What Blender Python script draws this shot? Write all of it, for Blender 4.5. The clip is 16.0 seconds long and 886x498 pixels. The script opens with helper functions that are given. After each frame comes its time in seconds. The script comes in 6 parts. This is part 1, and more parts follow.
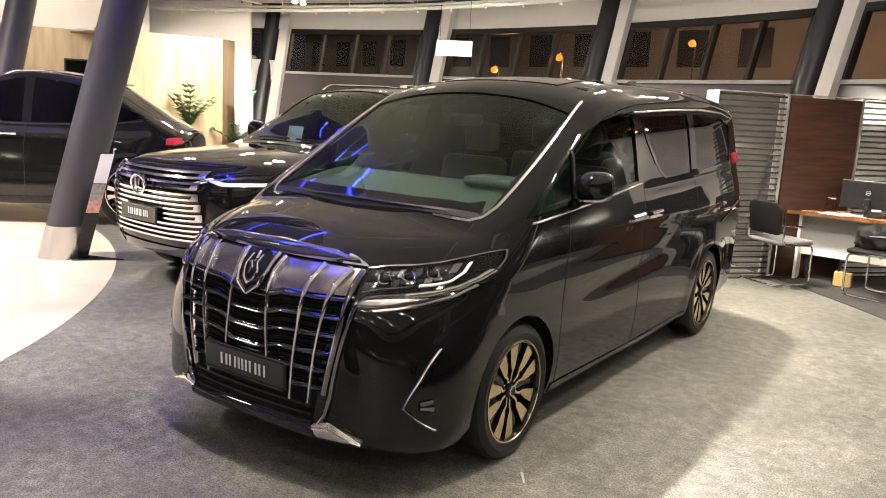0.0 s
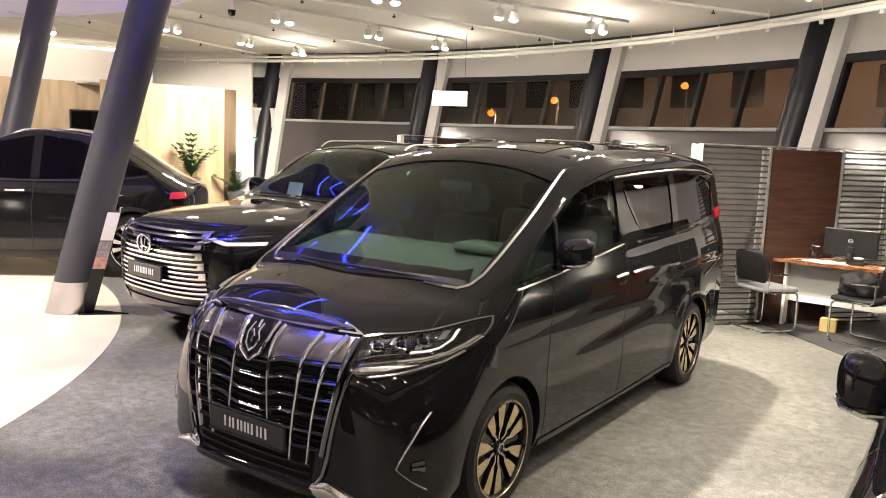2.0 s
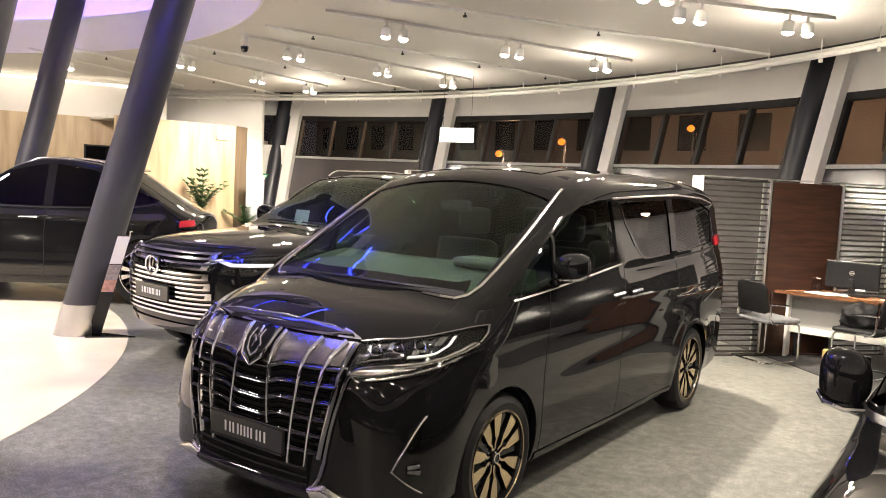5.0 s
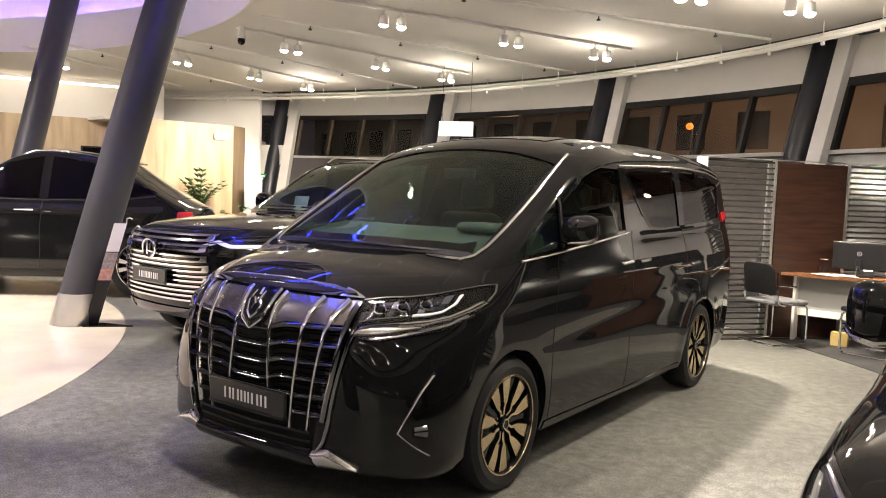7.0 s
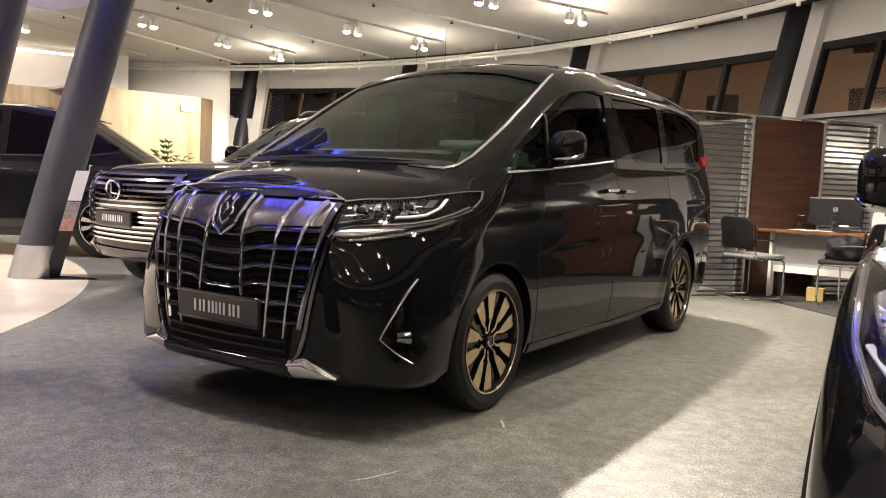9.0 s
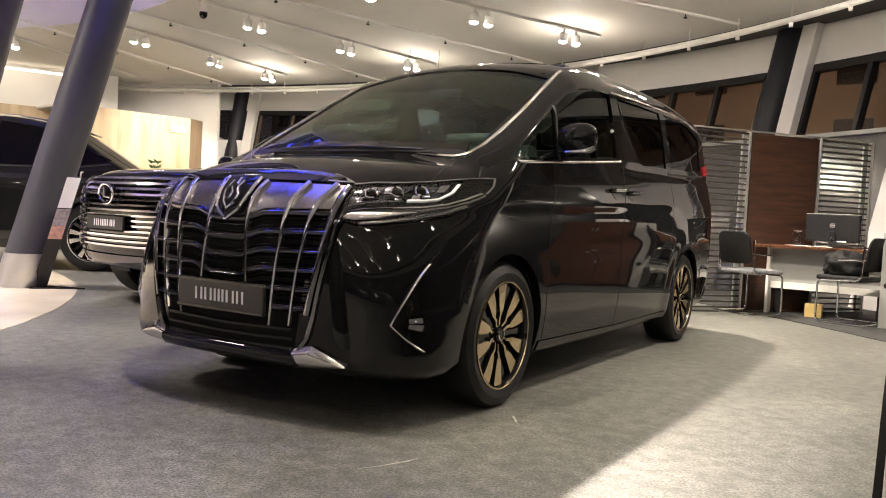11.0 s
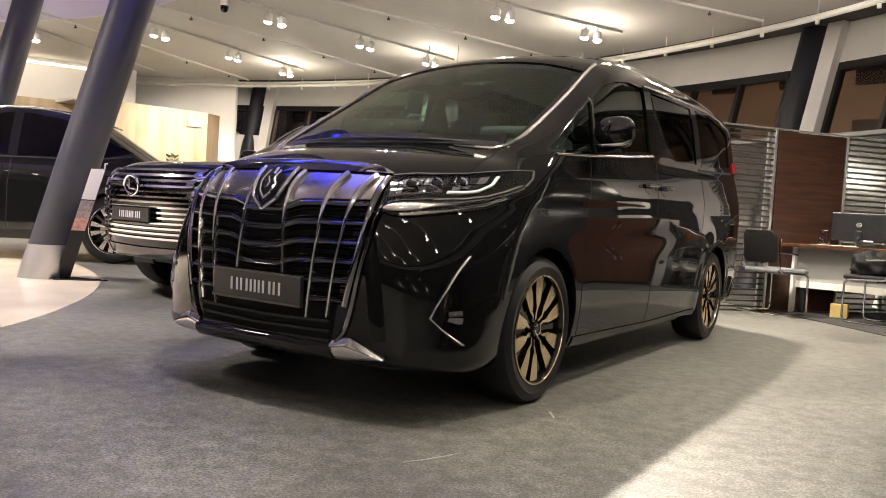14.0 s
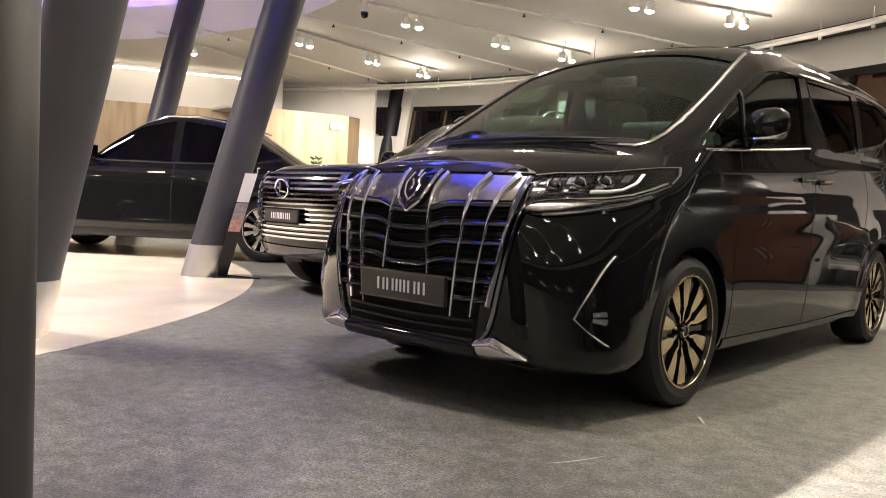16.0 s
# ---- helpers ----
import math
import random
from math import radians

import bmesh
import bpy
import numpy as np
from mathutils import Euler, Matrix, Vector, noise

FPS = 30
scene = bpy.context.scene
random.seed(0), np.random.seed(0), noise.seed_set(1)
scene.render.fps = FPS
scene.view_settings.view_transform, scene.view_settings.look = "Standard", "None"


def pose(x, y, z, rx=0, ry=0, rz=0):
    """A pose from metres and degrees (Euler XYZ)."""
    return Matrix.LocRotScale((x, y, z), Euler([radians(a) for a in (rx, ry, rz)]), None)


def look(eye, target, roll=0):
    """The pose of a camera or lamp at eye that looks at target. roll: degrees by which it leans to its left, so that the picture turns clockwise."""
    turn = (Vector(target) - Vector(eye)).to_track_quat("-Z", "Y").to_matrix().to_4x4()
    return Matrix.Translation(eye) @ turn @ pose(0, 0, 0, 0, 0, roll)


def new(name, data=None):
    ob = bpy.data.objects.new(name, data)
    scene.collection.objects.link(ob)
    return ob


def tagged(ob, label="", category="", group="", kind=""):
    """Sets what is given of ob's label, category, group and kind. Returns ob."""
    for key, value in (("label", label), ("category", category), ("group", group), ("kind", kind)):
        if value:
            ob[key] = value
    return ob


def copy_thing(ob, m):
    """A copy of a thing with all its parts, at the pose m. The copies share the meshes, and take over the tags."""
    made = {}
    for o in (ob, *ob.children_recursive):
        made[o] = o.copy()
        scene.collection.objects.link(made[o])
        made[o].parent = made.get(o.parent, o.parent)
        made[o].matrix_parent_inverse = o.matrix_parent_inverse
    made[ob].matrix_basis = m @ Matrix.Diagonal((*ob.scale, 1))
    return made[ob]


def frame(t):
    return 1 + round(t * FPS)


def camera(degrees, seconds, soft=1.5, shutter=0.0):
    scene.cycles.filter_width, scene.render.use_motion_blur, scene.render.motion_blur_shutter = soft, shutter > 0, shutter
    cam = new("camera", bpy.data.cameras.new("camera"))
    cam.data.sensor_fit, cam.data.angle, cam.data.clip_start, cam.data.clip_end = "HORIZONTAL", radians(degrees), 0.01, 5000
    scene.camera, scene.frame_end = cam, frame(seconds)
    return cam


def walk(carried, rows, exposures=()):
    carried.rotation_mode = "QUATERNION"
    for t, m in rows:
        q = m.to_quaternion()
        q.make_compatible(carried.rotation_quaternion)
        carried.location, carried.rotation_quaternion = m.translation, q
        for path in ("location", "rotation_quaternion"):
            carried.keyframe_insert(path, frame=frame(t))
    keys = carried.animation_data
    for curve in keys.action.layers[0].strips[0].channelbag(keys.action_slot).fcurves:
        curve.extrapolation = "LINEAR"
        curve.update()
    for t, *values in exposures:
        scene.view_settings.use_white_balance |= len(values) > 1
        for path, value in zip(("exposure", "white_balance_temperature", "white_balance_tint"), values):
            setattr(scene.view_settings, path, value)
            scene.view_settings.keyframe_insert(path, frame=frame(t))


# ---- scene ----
cam = camera(58.4, 16.0, 0.95)
METRES, EYE, TILT, LEAN, TURN = 8.0, 1.5, 0.0, 0.0, 0.0
PATH = [
    (0, (2.693, -4.851, 1.715), (1.575, -3.232, 1.355), 3.0),
    (0.5, (2.716, -4.914, 1.789), (1.569, -3.305, 1.478), 2.4),
    (1, (2.751, -4.934, 1.846), (1.614, -3.314, 1.559), 2.0),
    (1.5, (2.811, -4.971, 1.894), (1.683, -3.34, 1.636), 2.2),
    (2, (2.86, -5.011, 1.908), (1.729, -3.383, 1.64), 2.4),
    (2.5, (2.912, -5.043, 1.931), (1.779, -3.419, 1.649), 3.2),
    (3, (2.964, -5.06, 1.927), (1.803, -3.455, 1.656), 3.4),
    (3.5, (2.976, -5.08, 1.905), (1.811, -3.475, 1.644), 3.8),
    (4, (2.996, -5.082, 1.864), (1.836, -3.469, 1.634), 3.7),
    (6.5, (2.927, -5.036, 1.573), (1.758, -3.417, 1.464), 2.0),
    (7, (2.903, -5.004, 1.505), (1.744, -3.379, 1.363), 2.2),
    (7.5, (2.85, -4.962, 1.412), (1.714, -3.324, 1.245), 2.7),
    (8, (2.799, -4.927, 1.312), (1.683, -3.279, 1.116), 3.0),
    (8.5, (2.777, -4.907, 1.221), (1.674, -3.25, 1.028), 2.8),
    (9, (2.775, -4.91, 1.095), (1.682, -3.242, 0.933), 2.5),
    (11.5, (2.608, -4.883, 0.883), (1.542, -3.193, 0.804), 3.0),
    (12, (2.595, -4.889, 0.876), (1.512, -3.211, 0.777), 2.8),
    (12.5, (2.562, -4.882, 0.864), (1.47, -3.209, 0.768), 3.2),
    (13, (2.541, -4.882, 0.859), (1.46, -3.201, 0.767), 3.2),
    (13.5, (2.526, -4.897, 0.858), (1.449, -3.214, 0.768), 3.4),
    (14, (2.511, -4.913, 0.857), (1.421, -3.238, 0.768), 3.5),
    (14.5, (2.507, -4.934, 0.86), (1.383, -3.283, 0.77), 3.5),
    (15, (2.497, -4.936, 0.86), (1.292, -3.343, 0.756), 3.3),
    (15.5, (2.497, -4.943, 0.869), (1.206, -3.419, 0.754), 2.9),
    (16, (2.492, -4.943, 0.87), (1.137, -3.477, 0.755), 2.7),
]
walk(cam, [(t, look(eye, target, roll)) for t, eye, target, roll in PATH], [(0.0, 0.11), (4.2, 0.09), (6.5, -0.12), (9.0, -0.21), (13.0, -0.22), (16.0, -0.24)])

# ---- world and large lights ----
world = bpy.data.worlds.new("night")
scene.world = world
world.use_nodes = True
world.node_tree.nodes["Background"].inputs[0].default_value = (0.016, 0.013, 0.016, 1)
world.node_tree.nodes["Background"].inputs[1].default_value = 1.0

CX, CY = -8.5, -6.6          # axis of the round building
LEAN = 0.26                  # outward lean of columns and facade
CEIL = 3.95
WARM = (1.0, 0.88, 0.72)


def ring(r, deg, z=0.0):
    a = radians(deg)
    return Vector((CX + r * math.cos(a), CY + r * math.sin(a), z))


def spot(place, target, watts, angle=95, colour=WARM, size=0.045, blend=0.5):
    data = bpy.data.lights.new("spot_light", "SPOT")
    data.energy, data.color, data.spot_size, data.spot_blend, data.shadow_soft_size = watts, colour, radians(angle), blend, size
    ob = new("spot_light", data)
    ob.matrix_world = look(place, target)
    return ob


SPOT_W = 300.0
FAR_TRACKS = [-12.0, -28.0, -44.0, -60.0]      # behind the walkway, seen as glints on the paint
TRACKS = [4.0, 19.6, 24.6, 35.2, 50.9, 65.8, 81.3, 96.7, 112.3]
HEADS = []
for ta in TRACKS:
    radii = {24.6: (9.70,), 35.2: (12.85, 14.55), 50.9: (13.3, 14.7), 112.3: (10.9,)}.get(ta, (10.9, 12.85, 14.55))
    HEADS += [(tr, ta, SPOT_W * {(9.70, 24.6): 1.3, (12.85, 35.2): 2.4, (14.55, 35.2): 0.9}.get((tr, ta), 0.16 if ta < 24 else 1.0)) for tr in radii]
HEADS.append((12.52, 47.98, SPOT_W * 5.2))      # the strong head over the minivan
for tr, ta, watts in HEADS:
    if tr > 14 and 40 < ta < 100:
        # added fill point below the head, standing in for spill and bounce overhead
        data = bpy.data.lights.new("flood_light", "POINT")
        data.energy, data.color, data.shadow_soft_size = watts * 0.22, WARM, 0.06
        new("flood_light", data).location = ring(tr, ta, 3.40)
        spot(ring(tr, ta, 3.58), ring(tr - 0.25, ta - 0.6, 0), watts * 0.15, 150)
    else:
        spot(ring(tr, ta, 3.58), ring(tr - 0.25, ta - 0.6, 0), watts, 150, size=0.03)

for ta in FAR_TRACKS[1:]:
    spot(ring(12.6, ta, 3.58), ring(12.3, ta, 0), SPOT_W * 2.0, 150)
spot(ring(14.25, 96.7, 3.58), (-13.7, 7.6, 1.5), 1400.0, 60)      # heads turned to the timber wall
spot(ring(12.85, 96.7, 3.58), (-13.6, 8.9, 1.4), 780.0, 60)
spot(ring(10.9, 112.3, 3.58), (-16.2, 4.6, 1.6), 380.0, 80)

atrium_data = bpy.data.lights.new("atrium_light", "AREA")
atrium_data.shape, atrium_data.size, atrium_data.energy, atrium_data.color = "DISK", 2.2, 3150.0, (1.0, 0.90, 0.80)
atrium_data.spread = radians(112)
atrium = new("atrium_light", atrium_data)
atrium.matrix_world = look((-9.2, -5.9, 7.85), (-9.2, -5.9, 0))


# ---- materials ----
def mat(name, colour, rough=0.5, metal=0.0, noise_scale=0.0, amount=0.0, bump=0.0, bump_scale=80.0, coat=0.0, rough_var=0.0, spec=0.5, fine=0.0):
    m = bpy.data.materials.new(name)
    m.use_nodes = True
    nt = m.node_tree
    b = nt.nodes["Principled BSDF"]
    b.inputs["Base Color"].default_value = (*colour, 1)
    b.inputs["Roughness"].default_value = rough
    b.inputs["Metallic"].default_value = metal
    b.inputs["Specular IOR Level"].default_value = spec
    b.inputs["Coat Weight"].default_value = coat
    b.inputs["Coat Roughness"].default_value = 0.03
    co = nt.nodes.new("ShaderNodeTexCoord")
    if noise_scale:
        n = nt.nodes.new("ShaderNodeTexNoise")
        n.inputs["Scale"].default_value, n.inputs["Detail"].default_value = noise_scale, 6
        nt.links.new(co.outputs["Object"], n.inputs["Vector"])
        ramp = nt.nodes.new("ShaderNodeValToRGB")
        ramp.color_ramp.elements[0].position, ramp.color_ramp.elements[1].position = 0.3, 0.7
        lo, hi = [c * (1 - amount) for c in colour], [min(1, c * (1 + amount)) for c in colour]
        ramp.color_ramp.elements[0].color, ramp.color_ramp.elements[1].color = (*lo, 1), (*hi, 1)
        nt.links.new(n.outputs["Fac"], ramp.inputs["Fac"])
        last = ramp.outputs["Color"]
        if fine:
            n2 = nt.nodes.new("ShaderNodeTexNoise")
            n2.inputs["Scale"].default_value, n2.inputs["Detail"].default_value = bump_scale * 1.4, 4
            nt.links.new(co.outputs["Object"], n2.inputs["Vector"])
            mr = nt.nodes.new("ShaderNodeMapRange")
            mr.inputs[1].default_value, mr.inputs[2].default_value = 0.3, 0.7
            mr.inputs[3].default_value, mr.inputs[4].default_value = 1 - fine, 1 + fine
            nt.links.new(n2.outputs["Fac"], mr.inputs[0])
            mx = nt.nodes.new("ShaderNodeMixRGB")
            mx.blend_type = "MULTIPLY"
            mx.inputs[0].default_value = 1
            nt.links.new(last, mx.inputs[1])
            nt.links.new(mr.outputs[0], mx.inputs[2])
            last = mx.outputs[0]
        nt.links.new(last, b.inputs["Base Color"])
        if rough_var:
            mp = nt.nodes.new("ShaderNodeMapRange")
            mp.inputs[3].default_value, mp.inputs[4].default_value = max(0.02, rough - rough_var), rough + rough_var
            nt.links.new(n.outputs["Fac"], mp.inputs[0])
            nt.links.new(mp.outputs[0], b.inputs["Roughness"])
    if bump:
        n3 = nt.nodes.new("ShaderNodeTexNoise")
        n3.inputs["Scale"].default_value, n3.inputs["Detail"].default_value = bump_scale, 5
        nt.links.new(co.outputs["Object"], n3.inputs["Vector"])
        bp = nt.nodes.new("ShaderNodeBump")
        bp.inputs["Strength"].default_value, bp.inputs["Distance"].default_value = bump, 0.01
        nt.links.new(n3.outputs["Fac"], bp.inputs["Height"])
        nt.links.new(bp.outputs[0], b.inputs["Normal"])
    return m


def wood(name, dark, light, scale, stretch, rough=0.4):
    """Veneer with grain along the axis whose stretch is small."""
    m = bpy.data.materials.new(name)
    m.use_nodes = True
    nt = m.node_tree
    b = nt.nodes["Principled BSDF"]
    co = nt.nodes.new("ShaderNodeTexCoord")
    mp = nt.nodes.new("ShaderNodeMapping")
    mp.inputs["Scale"].default_value = stretch
    nt.links.new(co.outputs["Object"], mp.inputs["Vector"])
    n = nt.nodes.new("ShaderNodeTexNoise")
    n.inputs["Scale"].default_value, n.inputs["Detail"].default_value, n.inputs["Distortion"].default_value = scale, 8, 0.6
    nt.links.new(mp.outputs[0], n.inputs["Vector"])
    ramp = nt.nodes.new("ShaderNodeValToRGB")
    ramp.color_ramp.elements[0].position, ramp.color_ramp.elements[1].position = 0.32, 0.68
    ramp.color_ramp.elements[0].color, ramp.color_ramp.elements[1].color = (*dark, 1), (*light, 1)
    nt.links.new(n.outputs["Fac"], ramp.inputs["Fac"])
    nt.links.new(ramp.outputs["Color"], b.inputs["Base Color"])
    b.inputs["Roughness"].default_value = rough
    bp = nt.nodes.new("ShaderNodeBump")
    bp.inputs["Strength"].default_value, bp.inputs["Distance"].default_value = 0.15, 0.004
    nt.links.new(n.outputs["Fac"], bp.inputs["Height"])
    nt.links.new(bp.outputs[0], b.inputs["Normal"])
    return m


def glow(name, colour, strength):
    m = bpy.data.materials.new(name)
    m.use_nodes = True
    b = m.node_tree.nodes["Principled BSDF"]
    b.inputs["Base Color"].default_value = (*colour, 1)
    b.inputs["Emission Color"].default_value = (*colour, 1)
    b.inputs["Emission Strength"].default_value = strength
    return m


def pane(name, tint, gloss_rough=0.0, base=0.035):
    """Thin tinted glass: see-through, with a gloss that grows towards grazing views."""
    m = bpy.data.materials.new(name)
    m.use_nodes = True
    nt = m.node_tree
    nt.nodes.remove(nt.nodes["Principled BSDF"])
    out = nt.nodes["Material Output"]
    tr, gl, mix, lw = (nt.nodes.new("ShaderNode" + k) for k in ("BsdfTransparent", "BsdfGlossy", "MixShader", "LayerWeight"))
    power, scale = nt.nodes.new("ShaderNodeMath"), nt.nodes.new("ShaderNodeMath")
    power.operation, scale.operation = "POWER", "MULTIPLY_ADD"
    power.inputs[1].default_value = 5.0
    scale.inputs[1].default_value, scale.inputs[2].default_value = 1 - base, base
    lw.inputs["Blend"].default_value = 0.5
    tr.inputs[0].default_value = (*tint, 1)
    gl.inputs["Roughness"].default_value = gloss_rough
    nt.links.new(lw.outputs["Facing"], power.inputs[0])
    nt.links.new(power.outputs[0], scale.inputs[0])
    nt.links.new(scale.outputs[0], mix.inputs[0])
    nt.links.new(tr.outputs[0], mix.inputs[1])
    nt.links.new(gl.outputs[0], mix.inputs[2])
    nt.links.new(mix.outputs[0], out.inputs[0])
    return m


def concrete():
    """Polished concrete: broad clouds, trowel mottling and a fine speckle, with uneven gloss."""
    m = bpy.data.materials.new("polished_concrete")
    m.use_nodes = True
    nt = m.node_tree
    b = nt.nodes["Principled BSDF"]
    co = nt.nodes.new("ShaderNodeTexCoord")
    b.inputs["Specular IOR Level"].default_value = 0.32
    fac = None
    outs = {}
    for key, scale, detail, dist, lo, hi, k0, k1 in (("broad", 1.3, 9, 0.2, 0.28, 0.72, 0.62, 1.38), ("mottle", 13.0, 9, 0.1, 0.34, 0.66, 0.62, 1.38), ("speck", 90.0, 7, 0.0, 0.39, 0.61, 0.20, 1.80)):
        n = nt.nodes.new("ShaderNodeTexNoise")
        n.inputs["Scale"].default_value, n.inputs["Detail"].default_value, n.inputs["Distortion"].default_value = scale, detail, dist
        n.inputs["Roughness"].default_value = 0.85 if key == "speck" else 0.66
        nt.links.new(co.outputs["Object"], n.inputs["Vector"])
        r = nt.nodes.new("ShaderNodeMapRange")
        r.inputs[1].default_value, r.inputs[2].default_value, r.inputs[3].default_value, r.inputs[4].default_value = lo, hi, k0, k1
        nt.links.new(n.outputs["Fac"], r.inputs[0])
        outs[key] = n.outputs["Fac"]
        if fac is None:
            fac = r.outputs[0]
        else:
            mu = nt.nodes.new("ShaderNodeMath")
            mu.operation = "MULTIPLY"
            nt.links.new(fac, mu.inputs[0])
            nt.links.new(r.outputs[0], mu.inputs[1])
            fac = mu.outputs[0]
    mx = nt.nodes.new("ShaderNodeMixRGB")
    mx.blend_type = "MULTIPLY"
    mx.inputs[0].default_value = 1
    mx.inputs[1].default_value = (0.134, 0.132, 0.122, 1)
    nt.links.new(fac, mx.inputs[2])
    nt.links.new(mx.outputs[0], b.inputs["Base Color"])
    rr = nt.nodes.new("ShaderNodeMapRange")
    rr.inputs[1].default_value, rr.inputs[2].default_value, rr.inputs[3].default_value, rr.inputs[4].default_value = 0.15, 0.85, 0.36, 0.50
    nt.links.new(outs["broad"], rr.inputs[0])
    nt.links.new(rr.outputs[0], b.inputs["Roughness"])
    bp = nt.nodes.new("ShaderNodeBump")
    bp.inputs["Strength"].default_value, bp.inputs["Distance"].default_value = 0.22, 0.0006
    nt.links.new(outs["speck"], bp.inputs["Height"])
    nt.links.new(bp.outputs[0], b.inputs["Normal"])
    return m


M = {}
M["concrete"] = concrete()
M["scuff"] = mat("scraped_concrete", (0.46, 0.44, 0.42), 0.6, 0, 120, 0.3)
M["stone"] = mat("beige_stone", (0.62, 0.55, 0.45), 0.25, 0, 1.5, 0.08, 0.02, 60, rough_var=0.05, fine=0.05)
M["carpet"] = mat("dark_carpet", (0.035, 0.034, 0.036), 0.75, 0, 3.0, 0.35, 0.3, 160, fine=0.3)
M["white"] = mat("white_paint", (0.74, 0.72, 0.69), 0.6, 0, 1.2, 0.04, 0.04, 90)
M["ceiling"] = mat("ceiling_paint", (0.64, 0.62, 0.58), 0.7, 0, 0.7, 0.05, 0.05, 70)
M["upper"] = mat("upper_wall_paint", (0.10, 0.10, 0.115), 0.6, 0, 0.8, 0.08)
M["void"] = mat("fascia_paint", (0.80, 0.79, 0.82), 0.45, 0, 0.8, 0.03)
M["slot"] = mat("dark_slot", (0.05, 0.047, 0.043), 0.7, 0, 2, 0.2)
M["column"] = mat("column_paint", (0.043, 0.043, 0.049), 0.42, 0, 2.0, 0.12, 0.03, 120, rough_var=0.06)
M["pillar"] = mat("pillar_paint", (0.014, 0.0135, 0.0135), 0.45, 0, 2.0, 0.12, 0.03, 120, rough_var=0.06)
M["navy"] = mat("facade_column_paint", (0.022, 0.023, 0.030), 0.40, 0, 2.0, 0.15)
M["steel"] = mat("brushed_steel", (0.78, 0.76, 0.73), 0.38, 1.0, 6, 0.06, 0.02, 200)
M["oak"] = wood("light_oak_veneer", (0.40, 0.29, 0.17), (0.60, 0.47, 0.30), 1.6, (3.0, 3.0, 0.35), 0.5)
# same oak, with the shade on the block's side put into the colour
M["oak_shaded"] = wood("shaded_oak_veneer", (0.125, 0.085, 0.05), (0.20, 0.14, 0.085), 1.6, (3.0, 3.0, 0.35), 0.5)
M["walnut"] = wood("walnut_veneer", (0.026, 0.011, 0.007), (0.062, 0.027, 0.016), 2.6, (0.8, 0.8, 8.0), 0.38)
M["cherry"] = wood("red_brown_veneer", (0.048, 0.016, 0.008), (0.085, 0.030, 0.013), 2.6, (0.8, 0.8, 6.0), 0.35)
M["desk"] = wood("cherry_desktop", (0.30, 0.13, 0.06), (0.46, 0.22, 0.11), 2.5, (6.0, 1.0, 1.0), 0.25)
M["slat"] = mat("dark_slat", (0.036, 0.029, 0.027), 0.35, 0, 4, 0.15)
M["frame"] = mat("dark_window_frame", (0.016, 0.015, 0.015), 0.4, 0, 5, 0.15)
# lower facade panels in two copies: darkened where unlit, paler where lit
M["unlit_panel"] = mat("unlit_facade_panel", (0.085, 0.078, 0.080), 0.16, 0, 0.8, 0.06, spec=0.6)
M["lit_panel"] = mat("lit_facade_panel", (0.60, 0.57, 0.57), 0.22, 0, 0.8, 0.06, spec=0.6)
M["dark_glazing"] = mat("dark_night_glazing", (0.012, 0.012, 0.013), 0.12, 0, 0.8, 0.2)
M["pane"] = pane("window_glass", (0.92, 0.91, 0.90), 0.0)
M["black"] = mat("black_car_paint", (0.0068, 0.0068, 0.0076), 0.025, 0.0, 0, 0, spec=0.42)
M["gloss_black"] = mat("gloss_black_plastic", (0.004, 0.004, 0.004), 0.06)
M["plastic"] = mat("black_plastic", (0.010, 0.010, 0.011), 0.42, 0, 30, 0.2, 0.1, 300, spec=0.3)
M["rubber"] = mat("window_rubber", (0.006, 0.006, 0.006), 0.75, 0, 30, 0.2, spec=0.12)
M["chrome"] = mat("chrome", (0.80, 0.80, 0.82), 0.06, 1.0)
M["smoke_chrome"] = mat("smoked_chrome", (0.25, 0.25, 0.27), 0.09, 1.0)
M["satin_chrome"] = mat("satin_chrome", (0.74, 0.72, 0.70), 0.20, 1.0, 9, 0.05)
M["grille_metal"] = mat("dark_grille_metal", (0.13, 0.125, 0.13), 0.12, 1.0, 9, 0.06)
M["slat_metal"] = mat("satin_slat_metal", (0.62, 0.61, 0.63), 0.16, 1.0, 9, 0.06)
M["wing"] = mat("satin_grey_metal", (0.34, 0.32, 0.32), 0.26, 1.0, 9, 0.06)
M["tyre"] = mat("tyre_rubber", (0.009, 0.009, 0.010), 0.5, 0, 12, 0.2, 0.15, 150, spec=0.3)
M["machined"] = mat("machined_alloy", (0.74, 0.59, 0.38), 0.24, 1.0, 10, 0.06)
M["alloy"] = mat("silver_alloy", (0.62, 0.61, 0.60), 0.24, 1.0, 10, 0.06)
M["rim_dark"] = mat("dark_rim_lacquer", (0.012, 0.012, 0.013), 0.12, 0.2)
M["windscreen"] = pane("green_windscreen", (0.70, 0.84, 0.76), 0.0)
M["privacy"] = pane("privacy_glass", (0.32, 0.31, 0.32), 0.0)
M["night_glass"] = pane("black_side_glass", (0.05, 0.05, 0.055), 0.0)
M["sideglass"] = pane("side_glass", (0.62, 0.70, 0.66), 0.0)
M["lens"] = pane("lamp_lens", (0.92, 0.93, 0.95), 0.0)
M["red"] = mat("red_lamp_lens", (0.40, 0.020, 0.030), 0.10)
M["drl"] = mat("white_light_guide", (0.82, 0.83, 0.86), 0.2)
M["plate"] = mat("plate_black", (0.013, 0.013, 0.014), 0.35)
M["letter"] = mat("letter_white", (0.80, 0.80, 0.80), 0.4)
